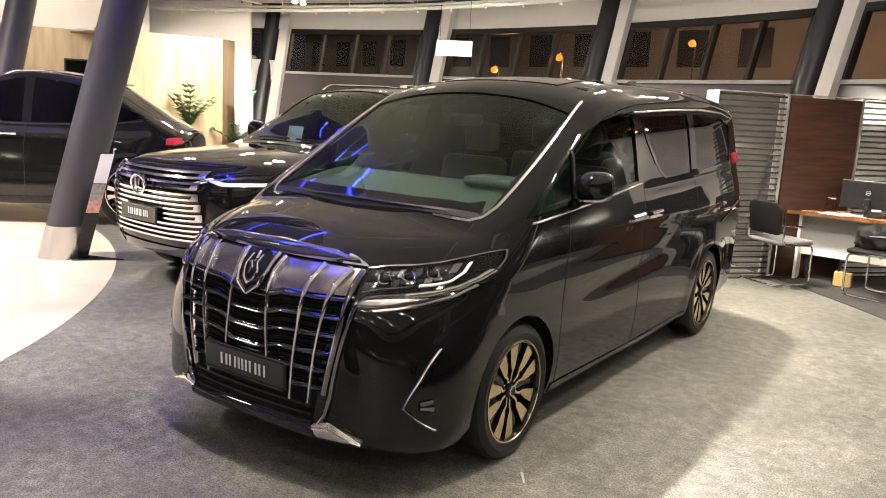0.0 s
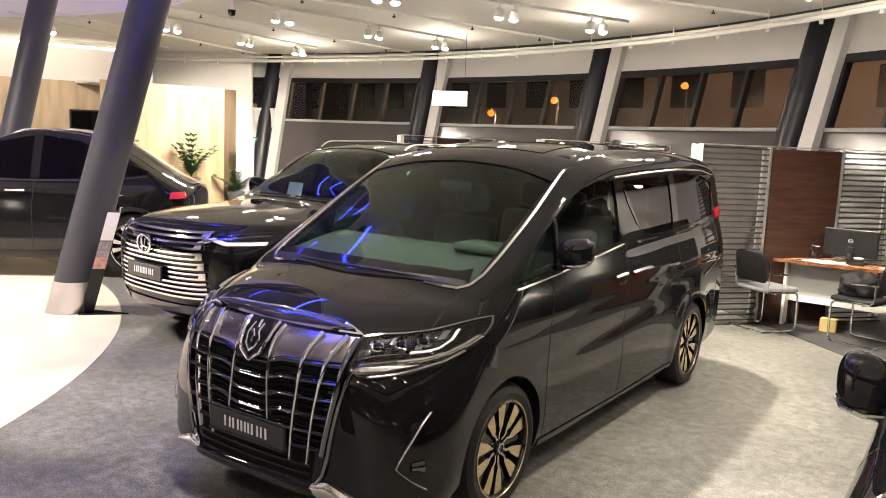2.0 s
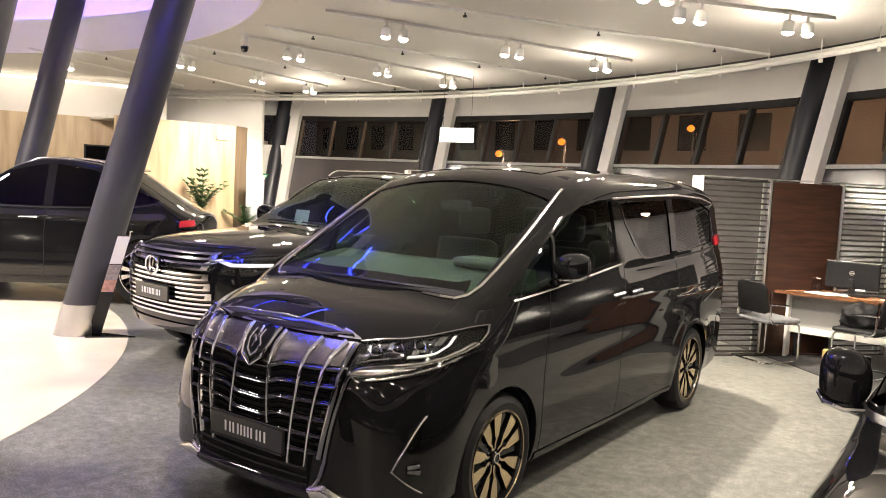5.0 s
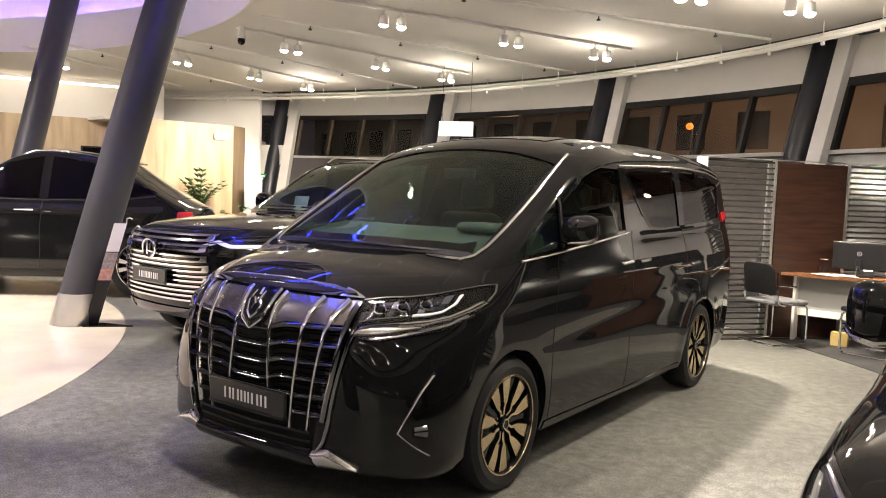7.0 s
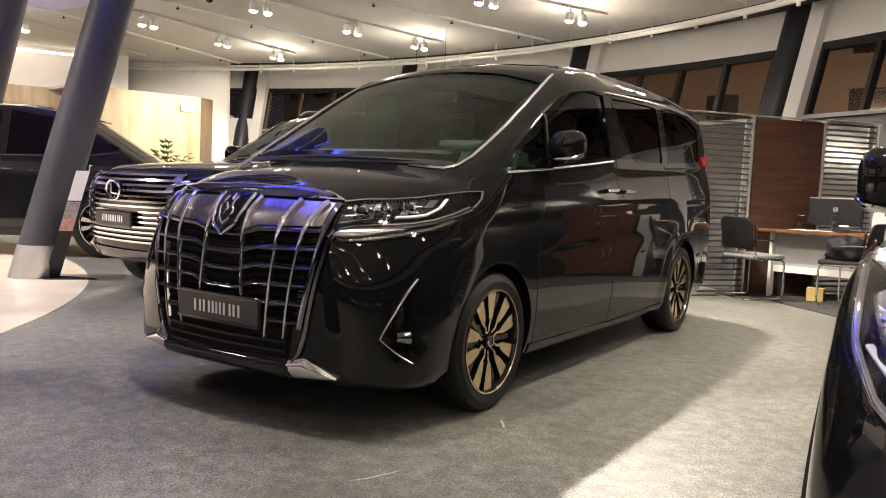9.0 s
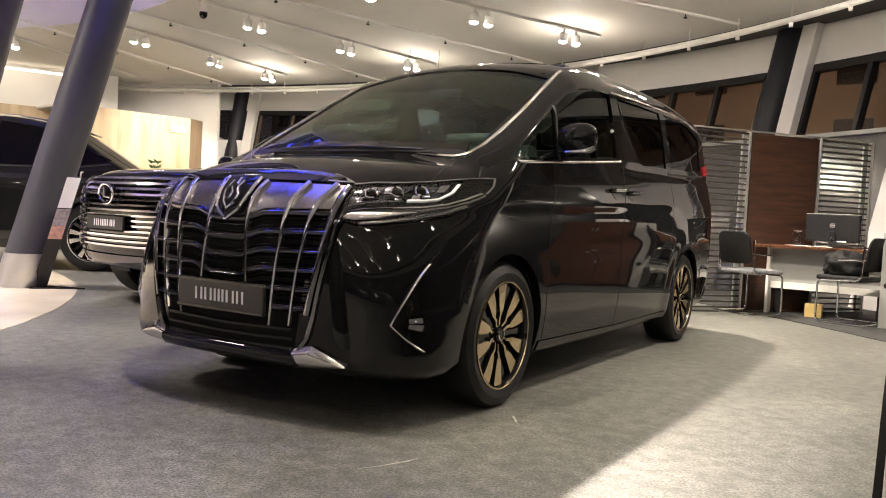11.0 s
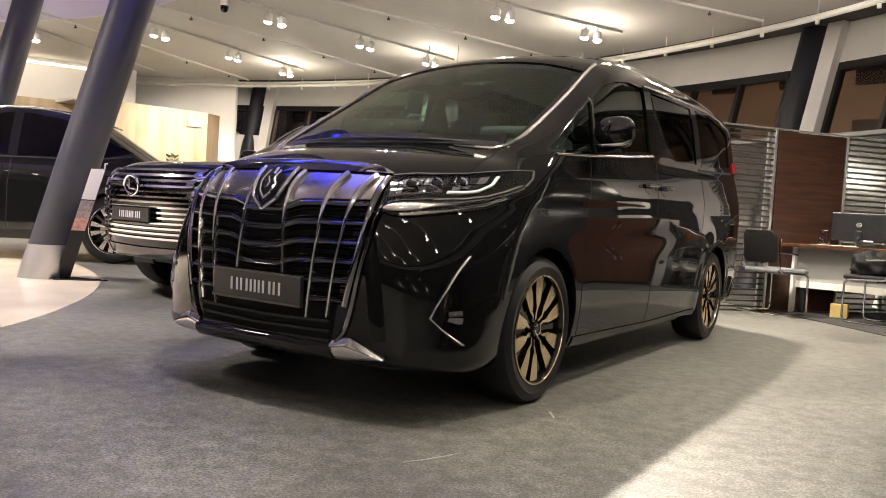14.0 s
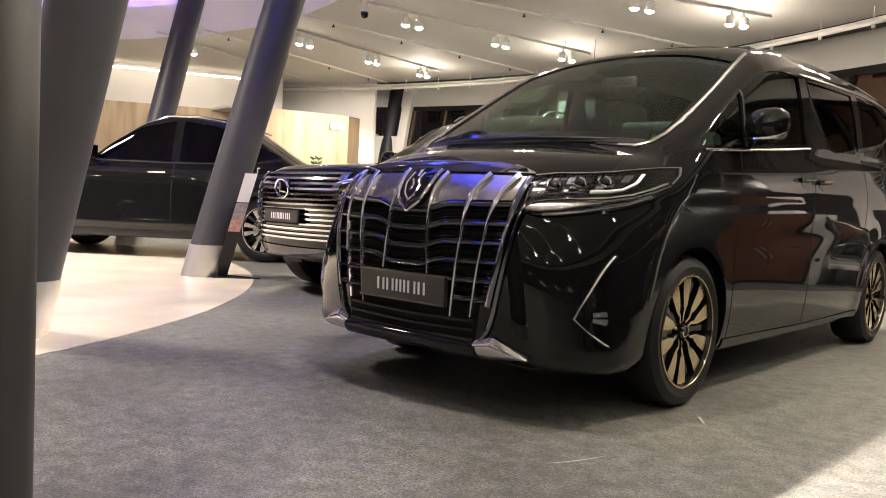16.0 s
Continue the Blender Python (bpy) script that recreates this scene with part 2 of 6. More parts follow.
M["dash"] = mat("grey_dashboard", (0.062, 0.069, 0.06), 0.55, 0, 20, 0.08, 0.1, 200)
M["seat"] = mat("dark_seat_leather", (0.016, 0.016, 0.015), 0.5, 0, 20, 0.1, 0.1, 150)
M["fabric"] = mat("grey_seat_fabric", (0.16, 0.16, 0.17), 0.85, 0, 25, 0.2, 0.3, 400)
M["mesh_black"] = mat("black_backrest", (0.010, 0.010, 0.011), 0.6, 0, 25, 0.2, 0.2, 300, spec=0.2)
M["grey_panel"] = mat("grey_modesty_panel", (0.36, 0.36, 0.35), 0.5, 0, 2, 0.05)
M["cabinet"] = mat("white_cabinet", (0.66, 0.65, 0.62), 0.45, 0, 2, 0.04)
M["yellow"] = mat("yellow_card", (0.46, 0.34, 0.13), 0.5, 0, 6, 0.1)
M["leaf"] = mat("green_leaf", (0.045, 0.105, 0.030), 0.35, 0, 8, 0.35)
M["pot"] = mat("grey_pot", (0.10, 0.10, 0.115), 0.5, 0, 5, 0.15)
M["soil"] = mat("dark_soil", (0.03, 0.022, 0.016), 0.9, 0, 30, 0.4, 0.4, 90)
M["paper"] = mat("white_card", (0.80, 0.80, 0.80), 0.5)
M["photo"] = mat("grey_print", (0.30, 0.26, 0.27), 0.3, 0, 30, 0.4)
M["pink"] = mat("pink_print", (0.50, 0.27, 0.22), 0.3, 0, 30, 0.3)
M["board"] = mat("grey_poster_board", (0.42, 0.42, 0.44), 0.35, 0, 1.2, 0.15)
M["green"] = mat("green_sign", (0.03, 0.30, 0.10), 0.4)
M["bulb"] = glow("lamp_glow", (1.0, 0.90, 0.76), 125.0)
M["sign"] = glow("lightbox_face", (1.0, 0.98, 0.95), 1.1)
M["strip"] = glow("cove_strip_glow", (1.0, 0.86, 0.66), 5.0)
M["blue"] = glow("blue_led_tube", (0.03, 0.05, 1.0), 62.0)
M["violet"] = glow("violet_led_strip", (0.42, 0.28, 1.0), 118.0)
M["street"] = glow("street_lamp_glow", (1.0, 0.22, 0.02), 2.0)
M["lit_window"] = glow("lit_window_glow", (1.0, 0.75, 0.42), 0.55)
M["facade_far"] = mat("brown_render", (0.155, 0.136, 0.122), 0.85, 0, 0.4, 0.2, 0.1, 20)
M["far_glass"] = mat("far_window", (0.020, 0.018, 0.018), 0.2)
M["teal"] = mat("teal_hoarding", (0.10, 0.16, 0.16), 0.7, 0, 0.5, 0.2)
M["asphalt"] = mat("asphalt", (0.05, 0.05, 0.05), 0.85, 0, 3, 0.25, 0.3, 60)


# ---- mesh helpers ----
def mesh(name, verts, faces, material, smooth=False, sharp=0.0):
    me = bpy.data.meshes.new(name)
    me.from_pydata([tuple(map(float, v)) for v in verts], [], [tuple(map(int, q)) for q in faces])
    me.materials.append(material)
    if smooth:
        me.polygons.foreach_set("use_smooth", [True] * len(me.polygons))
        if sharp:
            me.set_sharp_from_angle(angle=radians(sharp))
    me.update()
    return me


def put(name, me, parent=None, label="", m=None):
    ob = new(name, me)
    if parent is not None:
        ob.parent = parent
    if m is not None:
        ob.matrix_local = m
    if label:
        tagged(ob, label)
    return ob


def from_bm(name, bm, material, smooth=False, sharp=35.0):
    bmesh.ops.recalc_face_normals(bm, faces=bm.faces[:])
    me = bpy.data.meshes.new(name)
    bm.to_mesh(me)
    bm.free()
    me.materials.append(material)
    if smooth:
        me.polygons.foreach_set("use_smooth", [True] * len(me.polygons))
        me.set_sharp_from_angle(angle=radians(sharp))
    return me


def part(name, bm, material, parent, label="", m=None, smooth=False):
    """Links a bmesh as one mesh object under a thing or a part."""
    return put(name, from_bm(name, bm, material, smooth), parent, label, m)


def box(sx, sy, sz, at=(0, 0, 0), bevel=0.0, rot=None, seg=2):
    bm = bmesh.new()
    bmesh.ops.create_cube(bm, size=1)
    bmesh.ops.scale(bm, vec=(sx, sy, sz), verts=bm.verts)
    if bevel:
        bmesh.ops.bevel(bm, geom=bm.edges[:], offset=bevel, segments=seg, affect="EDGES", profile=0.5)
    if rot is not None:
        bmesh.ops.transform(bm, matrix=rot, verts=bm.verts)
    bmesh.ops.translate(bm, vec=at, verts=bm.verts)
    return bm


def join(*bms):
    out = bms[0]
    for b in bms[1:]:
        me = bpy.data.meshes.new("tmp")
        b.to_mesh(me)
        b.free()
        out.from_mesh(me)
        bpy.data.meshes.remove(me)
    return out


def tube(points, r, sides=8, closed=False, ends=True):
    """A swept round bar along points; r may be a list."""
    pts = [Vector(p) for p in points]
    n = len(pts)
    rr = r if isinstance(r, (list, tuple)) else [r] * n
    bm = bmesh.new()
    rings, up = [], None
    for i, p in enumerate(pts):
        a = pts[i - 1] if (i or closed) else p
        b = pts[(i + 1) % n] if (i < n - 1 or closed) else p
        t = (b - a).normalized()
        if up is None:
            up = t.orthogonal().normalized()
        up = (up - t * up.dot(t)).normalized()
        side = t.cross(up)
        rings.append([bm.verts.new(p + rr[i] * (math.cos(2 * math.pi * k / sides) * up + math.sin(2 * math.pi * k / sides) * side)) for k in range(sides)])
    for i in range(n if closed else n - 1):
        a, b = rings[i], rings[(i + 1) % n]
        for k in range(sides):
            bm.faces.new((a[k], a[(k + 1) % sides], b[(k + 1) % sides], b[k]))
    if ends and not closed:
        bm.faces.new(rings[0][::-1])
        bm.faces.new(rings[-1])
    return bm


def bend(points, r=0.05, n=5):
    """Rounds the corners of a polyline."""
    pts = [Vector(p) for p in points]
    out = [pts[0]]
    for a, b, c in zip(pts, pts[1:], pts[2:]):
        p, q = b + (a - b).normalized() * r, b + (c - b).normalized() * r
        for i in range(n + 1):
            t = i / n
            out.append((1 - t) ** 2 * p + 2 * t * (1 - t) * b + t * t * q)
    return out + [pts[-1]]


def lathe(profile, sides=32, axis="z", closed=False, caps=True):
    """Turns (radius, height) pairs round an axis."""
    bm = bmesh.new()
    rings = []
    for r, h in profile:
        row = []
        for k in range(sides):
            a = 2 * math.pi * k / sides
            c, s = r * math.cos(a), r * math.sin(a)
            row.append(bm.verts.new((c, s, h) if axis == "z" else (h, c, s)))
        rings.append(row)
    pairs = list(zip(rings, rings[1:])) + ([(rings[-1], rings[0])] if closed else [])
    for a, b in pairs:
        for k in range(sides):
            bm.faces.new((a[k], a[(k + 1) % sides], b[(k + 1) % sides], b[k]))
    if not closed and caps:
        if profile[0][0] > 1e-4:
            bm.faces.new(rings[0][::-1])
        if profile[-1][0] > 1e-4:
            bm.faces.new(rings[-1])
    bmesh.ops.remove_doubles(bm, verts=bm.verts[:], dist=1e-5)
    return bm


def prism(poly, lo, hi, axis):
    """A polygon of 2D points drawn out along an axis from lo to hi: axis x takes (y, z), y takes (x, z), z takes (x, y)."""
    def place(p, h):
        return {"x": (h, p[0], p[1]), "y": (p[0], h, p[1]), "z": (p[0], p[1], h)}[axis]
    bm = bmesh.new()
    a = [bm.verts.new(place(p, lo)) for p in poly]
    b = [bm.verts.new(place(p, hi)) for p in poly]
    bm.faces.new(a[::-1])
    bm.faces.new(b)
    for i in range(len(poly)):
        j = (i + 1) % len(poly)
        bm.faces.new((a[i], a[j], b[j], b[i]))
    bmesh.ops.recalc_face_normals(bm, faces=bm.faces[:])
    return bm


def thing(name, m=None, label="", category="", group="", kind=""):
    ob = new(name)
    ob.empty_display_size = 0.2
    if m is not None:
        ob.matrix_world = m
    return tagged(ob, label, category, group, kind)


def solo(name, me, label, category="", group="", kind="", m=None):
    ob = new(name, me)
    if m is not None:
        ob.matrix_world = m
    return tagged(ob, label, category, group, kind)


def arc_wall(name, spans, z_fn, r_fn, material, label="", kind="structure", thick=0.15, step=1.5, zs=(0, 1)):
    """A curved slab round the building's axis between two angles; r_fn gives the inner radius at a height."""
    a0, a1 = spans
    n = max(2, int(abs(a1 - a0) / step) + 1)
    verts, faces = [], []
    for i in range(n):
        a = a0 + (a1 - a0) * i / (n - 1)
        for z, dr in ((zs[0], 0), (zs[1], 0), (zs[1], thick), (zs[0], thick)):
            verts.append(ring(r_fn(z) + dr, a, z))
    for i in range(n - 1):
        b, c = 4 * i, 4 * i + 4
        for k in range(4):
            faces.append((b + k, b + (k + 1) % 4, c + (k + 1) % 4, c + k))
    faces += [(3, 2, 1, 0), tuple(4 * (n - 1) + k for k in range(4))]
    return mesh(name, verts, faces, material, True, 30)


def facade_r(z):
    return 17.35 + LEAN * (z - 3.39)


# ---- structure: floor, ceiling, walls ----
def disc(name, r0, r1, z, material, centre=(CX, CY), a0=0, a1=360, step=3, thick=0.0, down=False):
    n = int((a1 - a0) / step) + 1
    verts, faces = [], []
    for i in range(n):
        a = radians(a0 + (a1 - a0) * i / (n - 1))
        c, s = math.cos(a), math.sin(a)
        verts += [(centre[0] + r0 * c, centre[1] + r0 * s, z), (centre[0] + r1 * c, centre[1] + r1 * s, z)]
        verts += [(centre[0] + r1 * c, centre[1] + r1 * s, z + thick), (centre[0] + r0 * c, centre[1] + r0 * s, z + thick)]
    for i in range(n - 1):
        b, d = 4 * i, 4 * i + 4
        for k in range(4):
            faces.append((b + k, b + (k + 1) % 4, d + (k + 1) % 4, d + k))
    return mesh(name, verts, faces, material)


def full_disc(name, r, z, thick, material, centre=(CX, CY), n=120):
    verts = [(centre[0] + r * math.cos(2 * math.pi * i / n), centre[1] + r * math.sin(2 * math.pi * i / n), h) for h in (z, z + thick) for i in range(n)]
    faces = [tuple(range(n))[::-1], tuple(range(n, 2 * n))] + [(i, (i + 1) % n, n + (i + 1) % n, n + i) for i in range(n)]
    return mesh(name, verts, faces, material)


solo("floor", full_disc("floor", 17.5, -0.2, 0.2, M["concrete"]), "grey polished concrete showroom floor with mottled stains", "floor", kind="structure")
solo("atrium_floor", full_disc("atrium_floor", 7.5, -0.05, 0.054, M["stone"]), "pale beige stone floor disc under the atrium", "floor", kind="structure")
solo("carpet", disc("carpet", 14.38, 16.95, 0.001, M["carpet"], a0=20, a1=100, thick=0.006), "dark grey carpet band under the sales desks", "carpet", kind="structure")
solo("ground", full_disc("ground", 120, -0.75, 0.3, M["asphalt"]), "dark asphalt street outside the showroom", "ground", kind="structure")

VX, VY, VR = -10.0, -5.5, 8.9      # the round opening in the ceiling


def ceiling_mesh():
    """A ceiling slab with the round atrium opening, out to the dark slot."""
    n = 180
    verts, faces = [], []
    for i in range(n):
        a = 2 * math.pi * i / n
        inner = (VX + VR * math.cos(a), VY + VR * math.sin(a))
        d = Vector((math.cos(a), math.sin(a)))
        o = Vector((VX - CX, VY - CY))
        b = o.dot(d)
        t = -b + math.sqrt(max(0, b * b - o.dot(o) + 16.5 ** 2))
        outer = (VX + t * d.x, VY + t * d.y)
        verts += [(*inner, CEIL), (*outer, CEIL), (*outer, CEIL + 0.3), (*inner, CEIL + 0.3)]
    for i in range(n):
        b, c = 4 * i, 4 * ((i + 1) % n)
        for k in range(4):
            faces.append((b + k, b + (k + 1) % 4, c + (k + 1) % 4, c + k))
    return mesh("ceiling", verts, faces, M["ceiling"])


solo("ceiling", ceiling_mesh(), "off-white plaster ceiling with a round atrium opening", "ceiling", kind="structure")
solo("ceiling_slot", disc("ceiling_slot", 16.5, 18.2, CEIL + 0.1, M["slot"], thick=0.1), "dark recessed slot where the ceiling meets the facade", "ceiling", kind="structure")


def cyl_band(name, centre, r, z0, z1, thick, material, n=140):
    verts, faces = [], []
    for i in range(n):
        c, s = math.cos(2 * math.pi * i / n), math.sin(2 * math.pi * i / n)
        for rr, z in ((r, z0), (r, z1), (r + thick, z1), (r + thick, z0)):
            verts.append((centre[0] + rr * c, centre[1] + rr * s, z))
    for i in range(n):
        b, c = 4 * i, 4 * ((i + 1) % n)
        for k in range(4):
            faces.append((b + k, b + (k + 1) % 4, c + (k + 1) % 4, c + k))
    return mesh(name, verts, faces, material, True, 30)


solo("trim_atrium_edge", cyl_band("atrium_edge", (VX, VY), VR - 0.03, CEIL - 0.03, CEIL + 0.62, 0.03, M["void"]), "white curved fascia round the atrium opening", "fascia", kind="structure")
solo("wall_gallery", cyl_band("gallery", (VX, VY), VR + 0.75, CEIL + 0.32, CEIL + 2.0, 0.1, M["void"]), "white curved upper gallery wall washed violet", "wall", kind="structure")
solo("wall_upper", cyl_band("upper_wall", (VX, VY), VR + 0.9, CEIL + 2.0, 8.2, 0.1, M["upper"]), "dark grey upper atrium wall", "wall", kind="structure")
solo("ceiling_upper", full_disc("upper_ceiling", VR + 1.0, 8.2, 0.2, M["upper"], (VX, VY)), "dark grey ceiling high over the atrium", "ceiling", kind="structure")
put_strip = tube([(VX + (VR + 0.55) * math.cos(radians(a)), VY + (VR + 0.55) * math.sin(radians(a)), CEIL + 0.42) for a in range(0, 360, 4)], 0.02, 6, True)
solo("led_strip", from_bm("violet_strip", put_strip, M["violet"]), "violet LED strip laid along the gallery ledge", "led strip")

# blue neon figure hung in the atrium, seen only as reflections on the bonnets
neon = thing("neon_sign", None, "straight blue neon tubes hung over the atrium edge", "neon sign")
for pts in ([(-2.66, -0.34, 3.9), (-2.75, -2.9, 3.9)], [(-2.72, -2.95, 3.9), (-0.72, -3.35, 3.9)], [(-1.3, -1.9, 3.9), (-2.68, -1.55, 3.9)], [(-0.9, -2.2, 3.9), (-1.9, -2.7, 3.9)], [(-8.54, 3.05, 7.0), (-8.9, 0.5, 7.0)], [(-7.0, 2.6, 7.0), (-8.1, 1.9, 7.0)]):
    part("neon_tube", tube(pts, 0.018, 6), M["blue"], neon)

# facade: bays of 15.65 degrees
BAY = 15.65
COLS = [59.2 + BAY * i for i in range(-5, 20)]
# how much light each stretch of wall gets is put into its colour
solo("wall_panel", arc_wall("wall_panel", (49.4, 52.0), None, facade_r, M["lit_panel"], zs=(0.0, 2.28), thick=0.12), "satin lower facade panel behind the desk, coloured pale as lit", "wall", kind="structure")
solo("wall_lower", arc_wall("wall_lower", (52.0, 125), None, facade_r, M["unlit_panel"], zs=(0.0, 2.28), thick=0.12), "satin lower facade panels leaning outwards, coloured dim as unlit", "wall", kind="structure")
solo("wall_lower_dark", arc_wall("wall_lower_dark", (125, 406.0), None, facade_r, M["dark_glazing"], zs=(0.0, 2.28), thick=0.12), "dark lower facade glazing at night", "wall", kind="structure")
# dark below, pale above: this split is added only for the minivan's reflections
solo("wall_dado", arc_wall("wall_dado", (46.0, 49.4), None, facade_r, M["dark_glazing"], zs=(0.0, 1.5), thick=0.12), "dark lower facade strip added to shape the car reflections", "wall", kind="structure")
solo("wall_panel_upper", arc_wall("wall_panel_upper", (46.0, 49.4), None, facade_r, M["lit_panel"], zs=(1.5, 2.28), thick=0.12), "pale upper facade strip added to shape the car reflections", "wall", kind="structure")
solo("wall_upper_band", arc_wall("wall_upper_band", (-24, 345), None, facade_r, M["white"], zs=(3.42, 4.06), thick=0.12), "off-white facade band over the windows", "wall", kind="structure")


def leaning_bar(deg, r_off, z0, z1, w, d, material, name):
    """A straight bar lying on the leaning facade at an angle."""
    a = radians(deg)
    rad, tan = Vector((math.cos(a), math.sin(a), 0)), Vector((-math.sin(a), math.cos(a), 0))
    verts = []
    for z in (z0, z1):
        c = ring(facade_r(z) + r_off, deg, z)
        for s, t in ((-1, -1), (1, -1), (1, 1), (-1, 1)):
            verts.append(c + tan * (s * w / 2) + rad * (t * d / 2))
    faces = [(3, 2, 1, 0), (4, 5, 6, 7)] + [(k, (k + 1) % 4, 4 + (k + 1) % 4, 4 + k) for k in range(4)]
    return mesh(name, verts, faces, material)


wn = 0
for i, a in enumerate(COLS):
    if not 10 < a < 125:
        continue
    wn += 1
    win = thing("window_%d" % wn, None, "dark-framed leaning window band with four panes onto the night street", "window", "facade windows", "structure")
    lo, hi = a + 1.15, a + BAY - 1.75
    put("window_frame", arc_wall("frame_top", (lo, hi), None, lambda z: facade_r(z) - 0.03, M["frame"], zs=(3.30, 3.42), thick=0.16), win)
    put("window_sill", arc_wall("frame_sill", (lo, hi), None, lambda z: facade_r(z) - 0.05, M["grey_panel"], zs=(2.28, 2.34), thick=0.2), win)
    for k in range(5):
        put("mullion", leaning_bar(lo + (hi - lo) * k / 4, 0.05, 2.34, 3.30, 0.075, 0.12, M["frame"], "mullion"), win)
    for k in range(4):
        g0, g1 = lo + (hi - lo) * k / 4, lo + (hi - lo) * (k + 1) / 4
        gl = put("pane", arc_wall("pane", (g0, g1), None, lambda z: facade_r(z) + 0.05, M["pane"], zs=(2.34, 3.30), thick=0.006, step=1.0), win)
        gl.visible_shadow = False
    # pilaster between bays
    if a > 50:
        solo("pilaster", leaning_bar(a - 1.25, 0.0, 0, 4.05, 0.26, 0.30, M["white"], "pilaster"), "off-white leaning box pilaster between two windows", "pilaster", "facade pilasters", "structure")
    solo("pilaster_panel", leaning_bar(a + 0.15, 0.14, 2.28, 3.42, 0.66, 0.10, M["frame"], "pilaster_panel"), "dark infill panel behind the facade column", "panel", "facade panels", "structure")
for a in [c for c in COLS if c < 10 or c > 125]:
    solo("wall_infill", arc_wall("infill", (a, a + BAY), None, facade_r, M["dark_glazing"], zs=(2.28, 3.42), thick=0.12), "dark night glazing bay of the facade", "wall", kind="structure")


def leaning_column(r_base, deg, radius, z1, material, base=0.32):
    col = thing("column", None)
    p0, p1 = ring(r_base, deg, 0), ring(r_base + LEAN * z1, deg, z1)
    d = (p1 - p0) / z1
    def section(za, zb, rr, n=40):
        verts = [Vector((p0.x + d.x * z + rr * math.cos(2 * math.pi * k / n), p0.y + d.y * z + rr * math.sin(2 * math.pi * k / n), z)) for z in (za, zb) for k in range(n)]
        return verts, [tuple(range(n))[::-1], tuple(range(n, 2 * n))] + [(k, (k + 1) % n, n + (k + 1) % n, n + k) for k in range(n)]
    put("shaft", mesh("shaft", *section(base if base else 0, z1, radius), material, True, 30), col)
    if base:
        put("base_sleeve", mesh("base_sleeve", *section(0.004, base, radius + 0.006), M["steel"], True, 30), col, "brushed steel base sleeve")
    return col


for a in COLS:
    if 50 < a < 125:
        tagged(leaning_column(16.45, a + 0.25, 0.19, CEIL + 0.12, M["navy"], 0), "dark slate steel column leaning out along the facade", "column", "facade columns", "structure")
for a, r in ((28.2, 6.95), (59.3, 6.98), (97.0, 7.4), (128, 7.0), (-3, 7.0)):
    c = leaning_column(r, a, 0.205, 6.2, M["column"], 0.33)
    tagged(c, "grey painted round column leaning outwards on a brushed steel sleeve", "column", "atrium columns", "structure")
    p = ring(r + LEAN * 4.75, a, 4.75)
    part("collar", lathe([(0.22, -0.12), (0.30, -0.10), (0.30, -0.04), (0.24, 0.0), (0.24, 0.18), (0.30, 0.2), (0.30, 0.26)], 32), M["steel"], c, "steel collar", Matrix.Translation(p), True)

pillar = thing("pillar", Matrix.Translation((0.40, -4.39, 0)), "dark grey upright steel pillar close to the walkway", "pillar", kind="structure")
part("shaft", lathe([(0.20, 0), (0.20, CEIL)], 40), M["pillar"], pillar, smooth=True)
part("foot_ring", lathe([(0.215, 0.0), (0.215, 0.05), (0.202, 0.055)], 40), M["steel"], pillar, smooth=True)

# services under the ceiling
pipe = [ring(16.0, a, 3.72) for a in np.arange(10, 122, 2)]
solo("pipe", from_bm("pipe", tube(pipe, 0.04, 10), M["white"], True), "white painted pipe running along the facade under the ceiling", "pipe")
solo("pipe", from_bm("pipe", tube([ring(16.28, a, 3.84) for a in np.arange(10, 122, 2)], 0.028, 8), M["white"], True), "thin white painted pipe along the ceiling edge", "pipe")
for a in np.arange(14, 120, 3.4):
    solo("pipe_bracket", from_bm("pipe_bracket", join(box(0.05, 0.05, 0.10, (0, 0, -0.02), 0.008), tube([(0, 0, 0), (0.0, 0, 0.24)], 0.008, 6)), M["white"]), "small white bracket holding the ceiling pipe", "bracket", "pipe brackets", m=Matrix.Translation(ring(16.0, a, 3.70)))
for a in (58.2, 73.6, 89.2, 104.5, 43.0, 27.5):
    p0, p1 = ring(9.6 if a > 60 else 8.4, a, 3.86), ring(16.0, a, 3.86)
    sp = thing("sprinkler_pipe", None, "slim white sprinkler pipe fixed under the ceiling", "pipe", "sprinkler pipes")
    part("tube", tube([p0, p1], 0.022, 8), M["white"], sp, smooth=True)
    for k in range(4):
        q = p0.lerp(p1, 0.12 + 0.25 * k)
        part("sprinkler_head", tube([q, q - Vector((0, 0, 0.05)), q - Vector((0, 0, 0.055)), q - Vector((0, 0, 0.075))], [0.009, 0.009, 0.026, 0.026], 8), M["slot"], sp, "dark sprinkler head")

for i, a in enumerate(TRACKS + FAR_TRACKS):
    p0, p1 = ring(9.9, a, CEIL - 0.03), ring(15.2, a, CEIL - 0.03)
    d = (p1 - p0).normalized()
    rail = box((p1 - p0).length, 0.045, 0.04, (0, 0, 0), 0.004)
    m = Matrix.Translation((p0 + p1) / 2) @ Matrix.Rotation(math.atan2(d.y, d.x), 4, "Z")
    solo("light_track", from_bm("light_track", rail, M["white"]), "white ceiling light track", "light track", "light tracks", m=m)


def head_mesh():
    body = lathe([(0.03, 0.075), (0.062, 0.06), (0.068, -0.05), (0.062, -0.062), (0.054, -0.05)], 20)
    return body


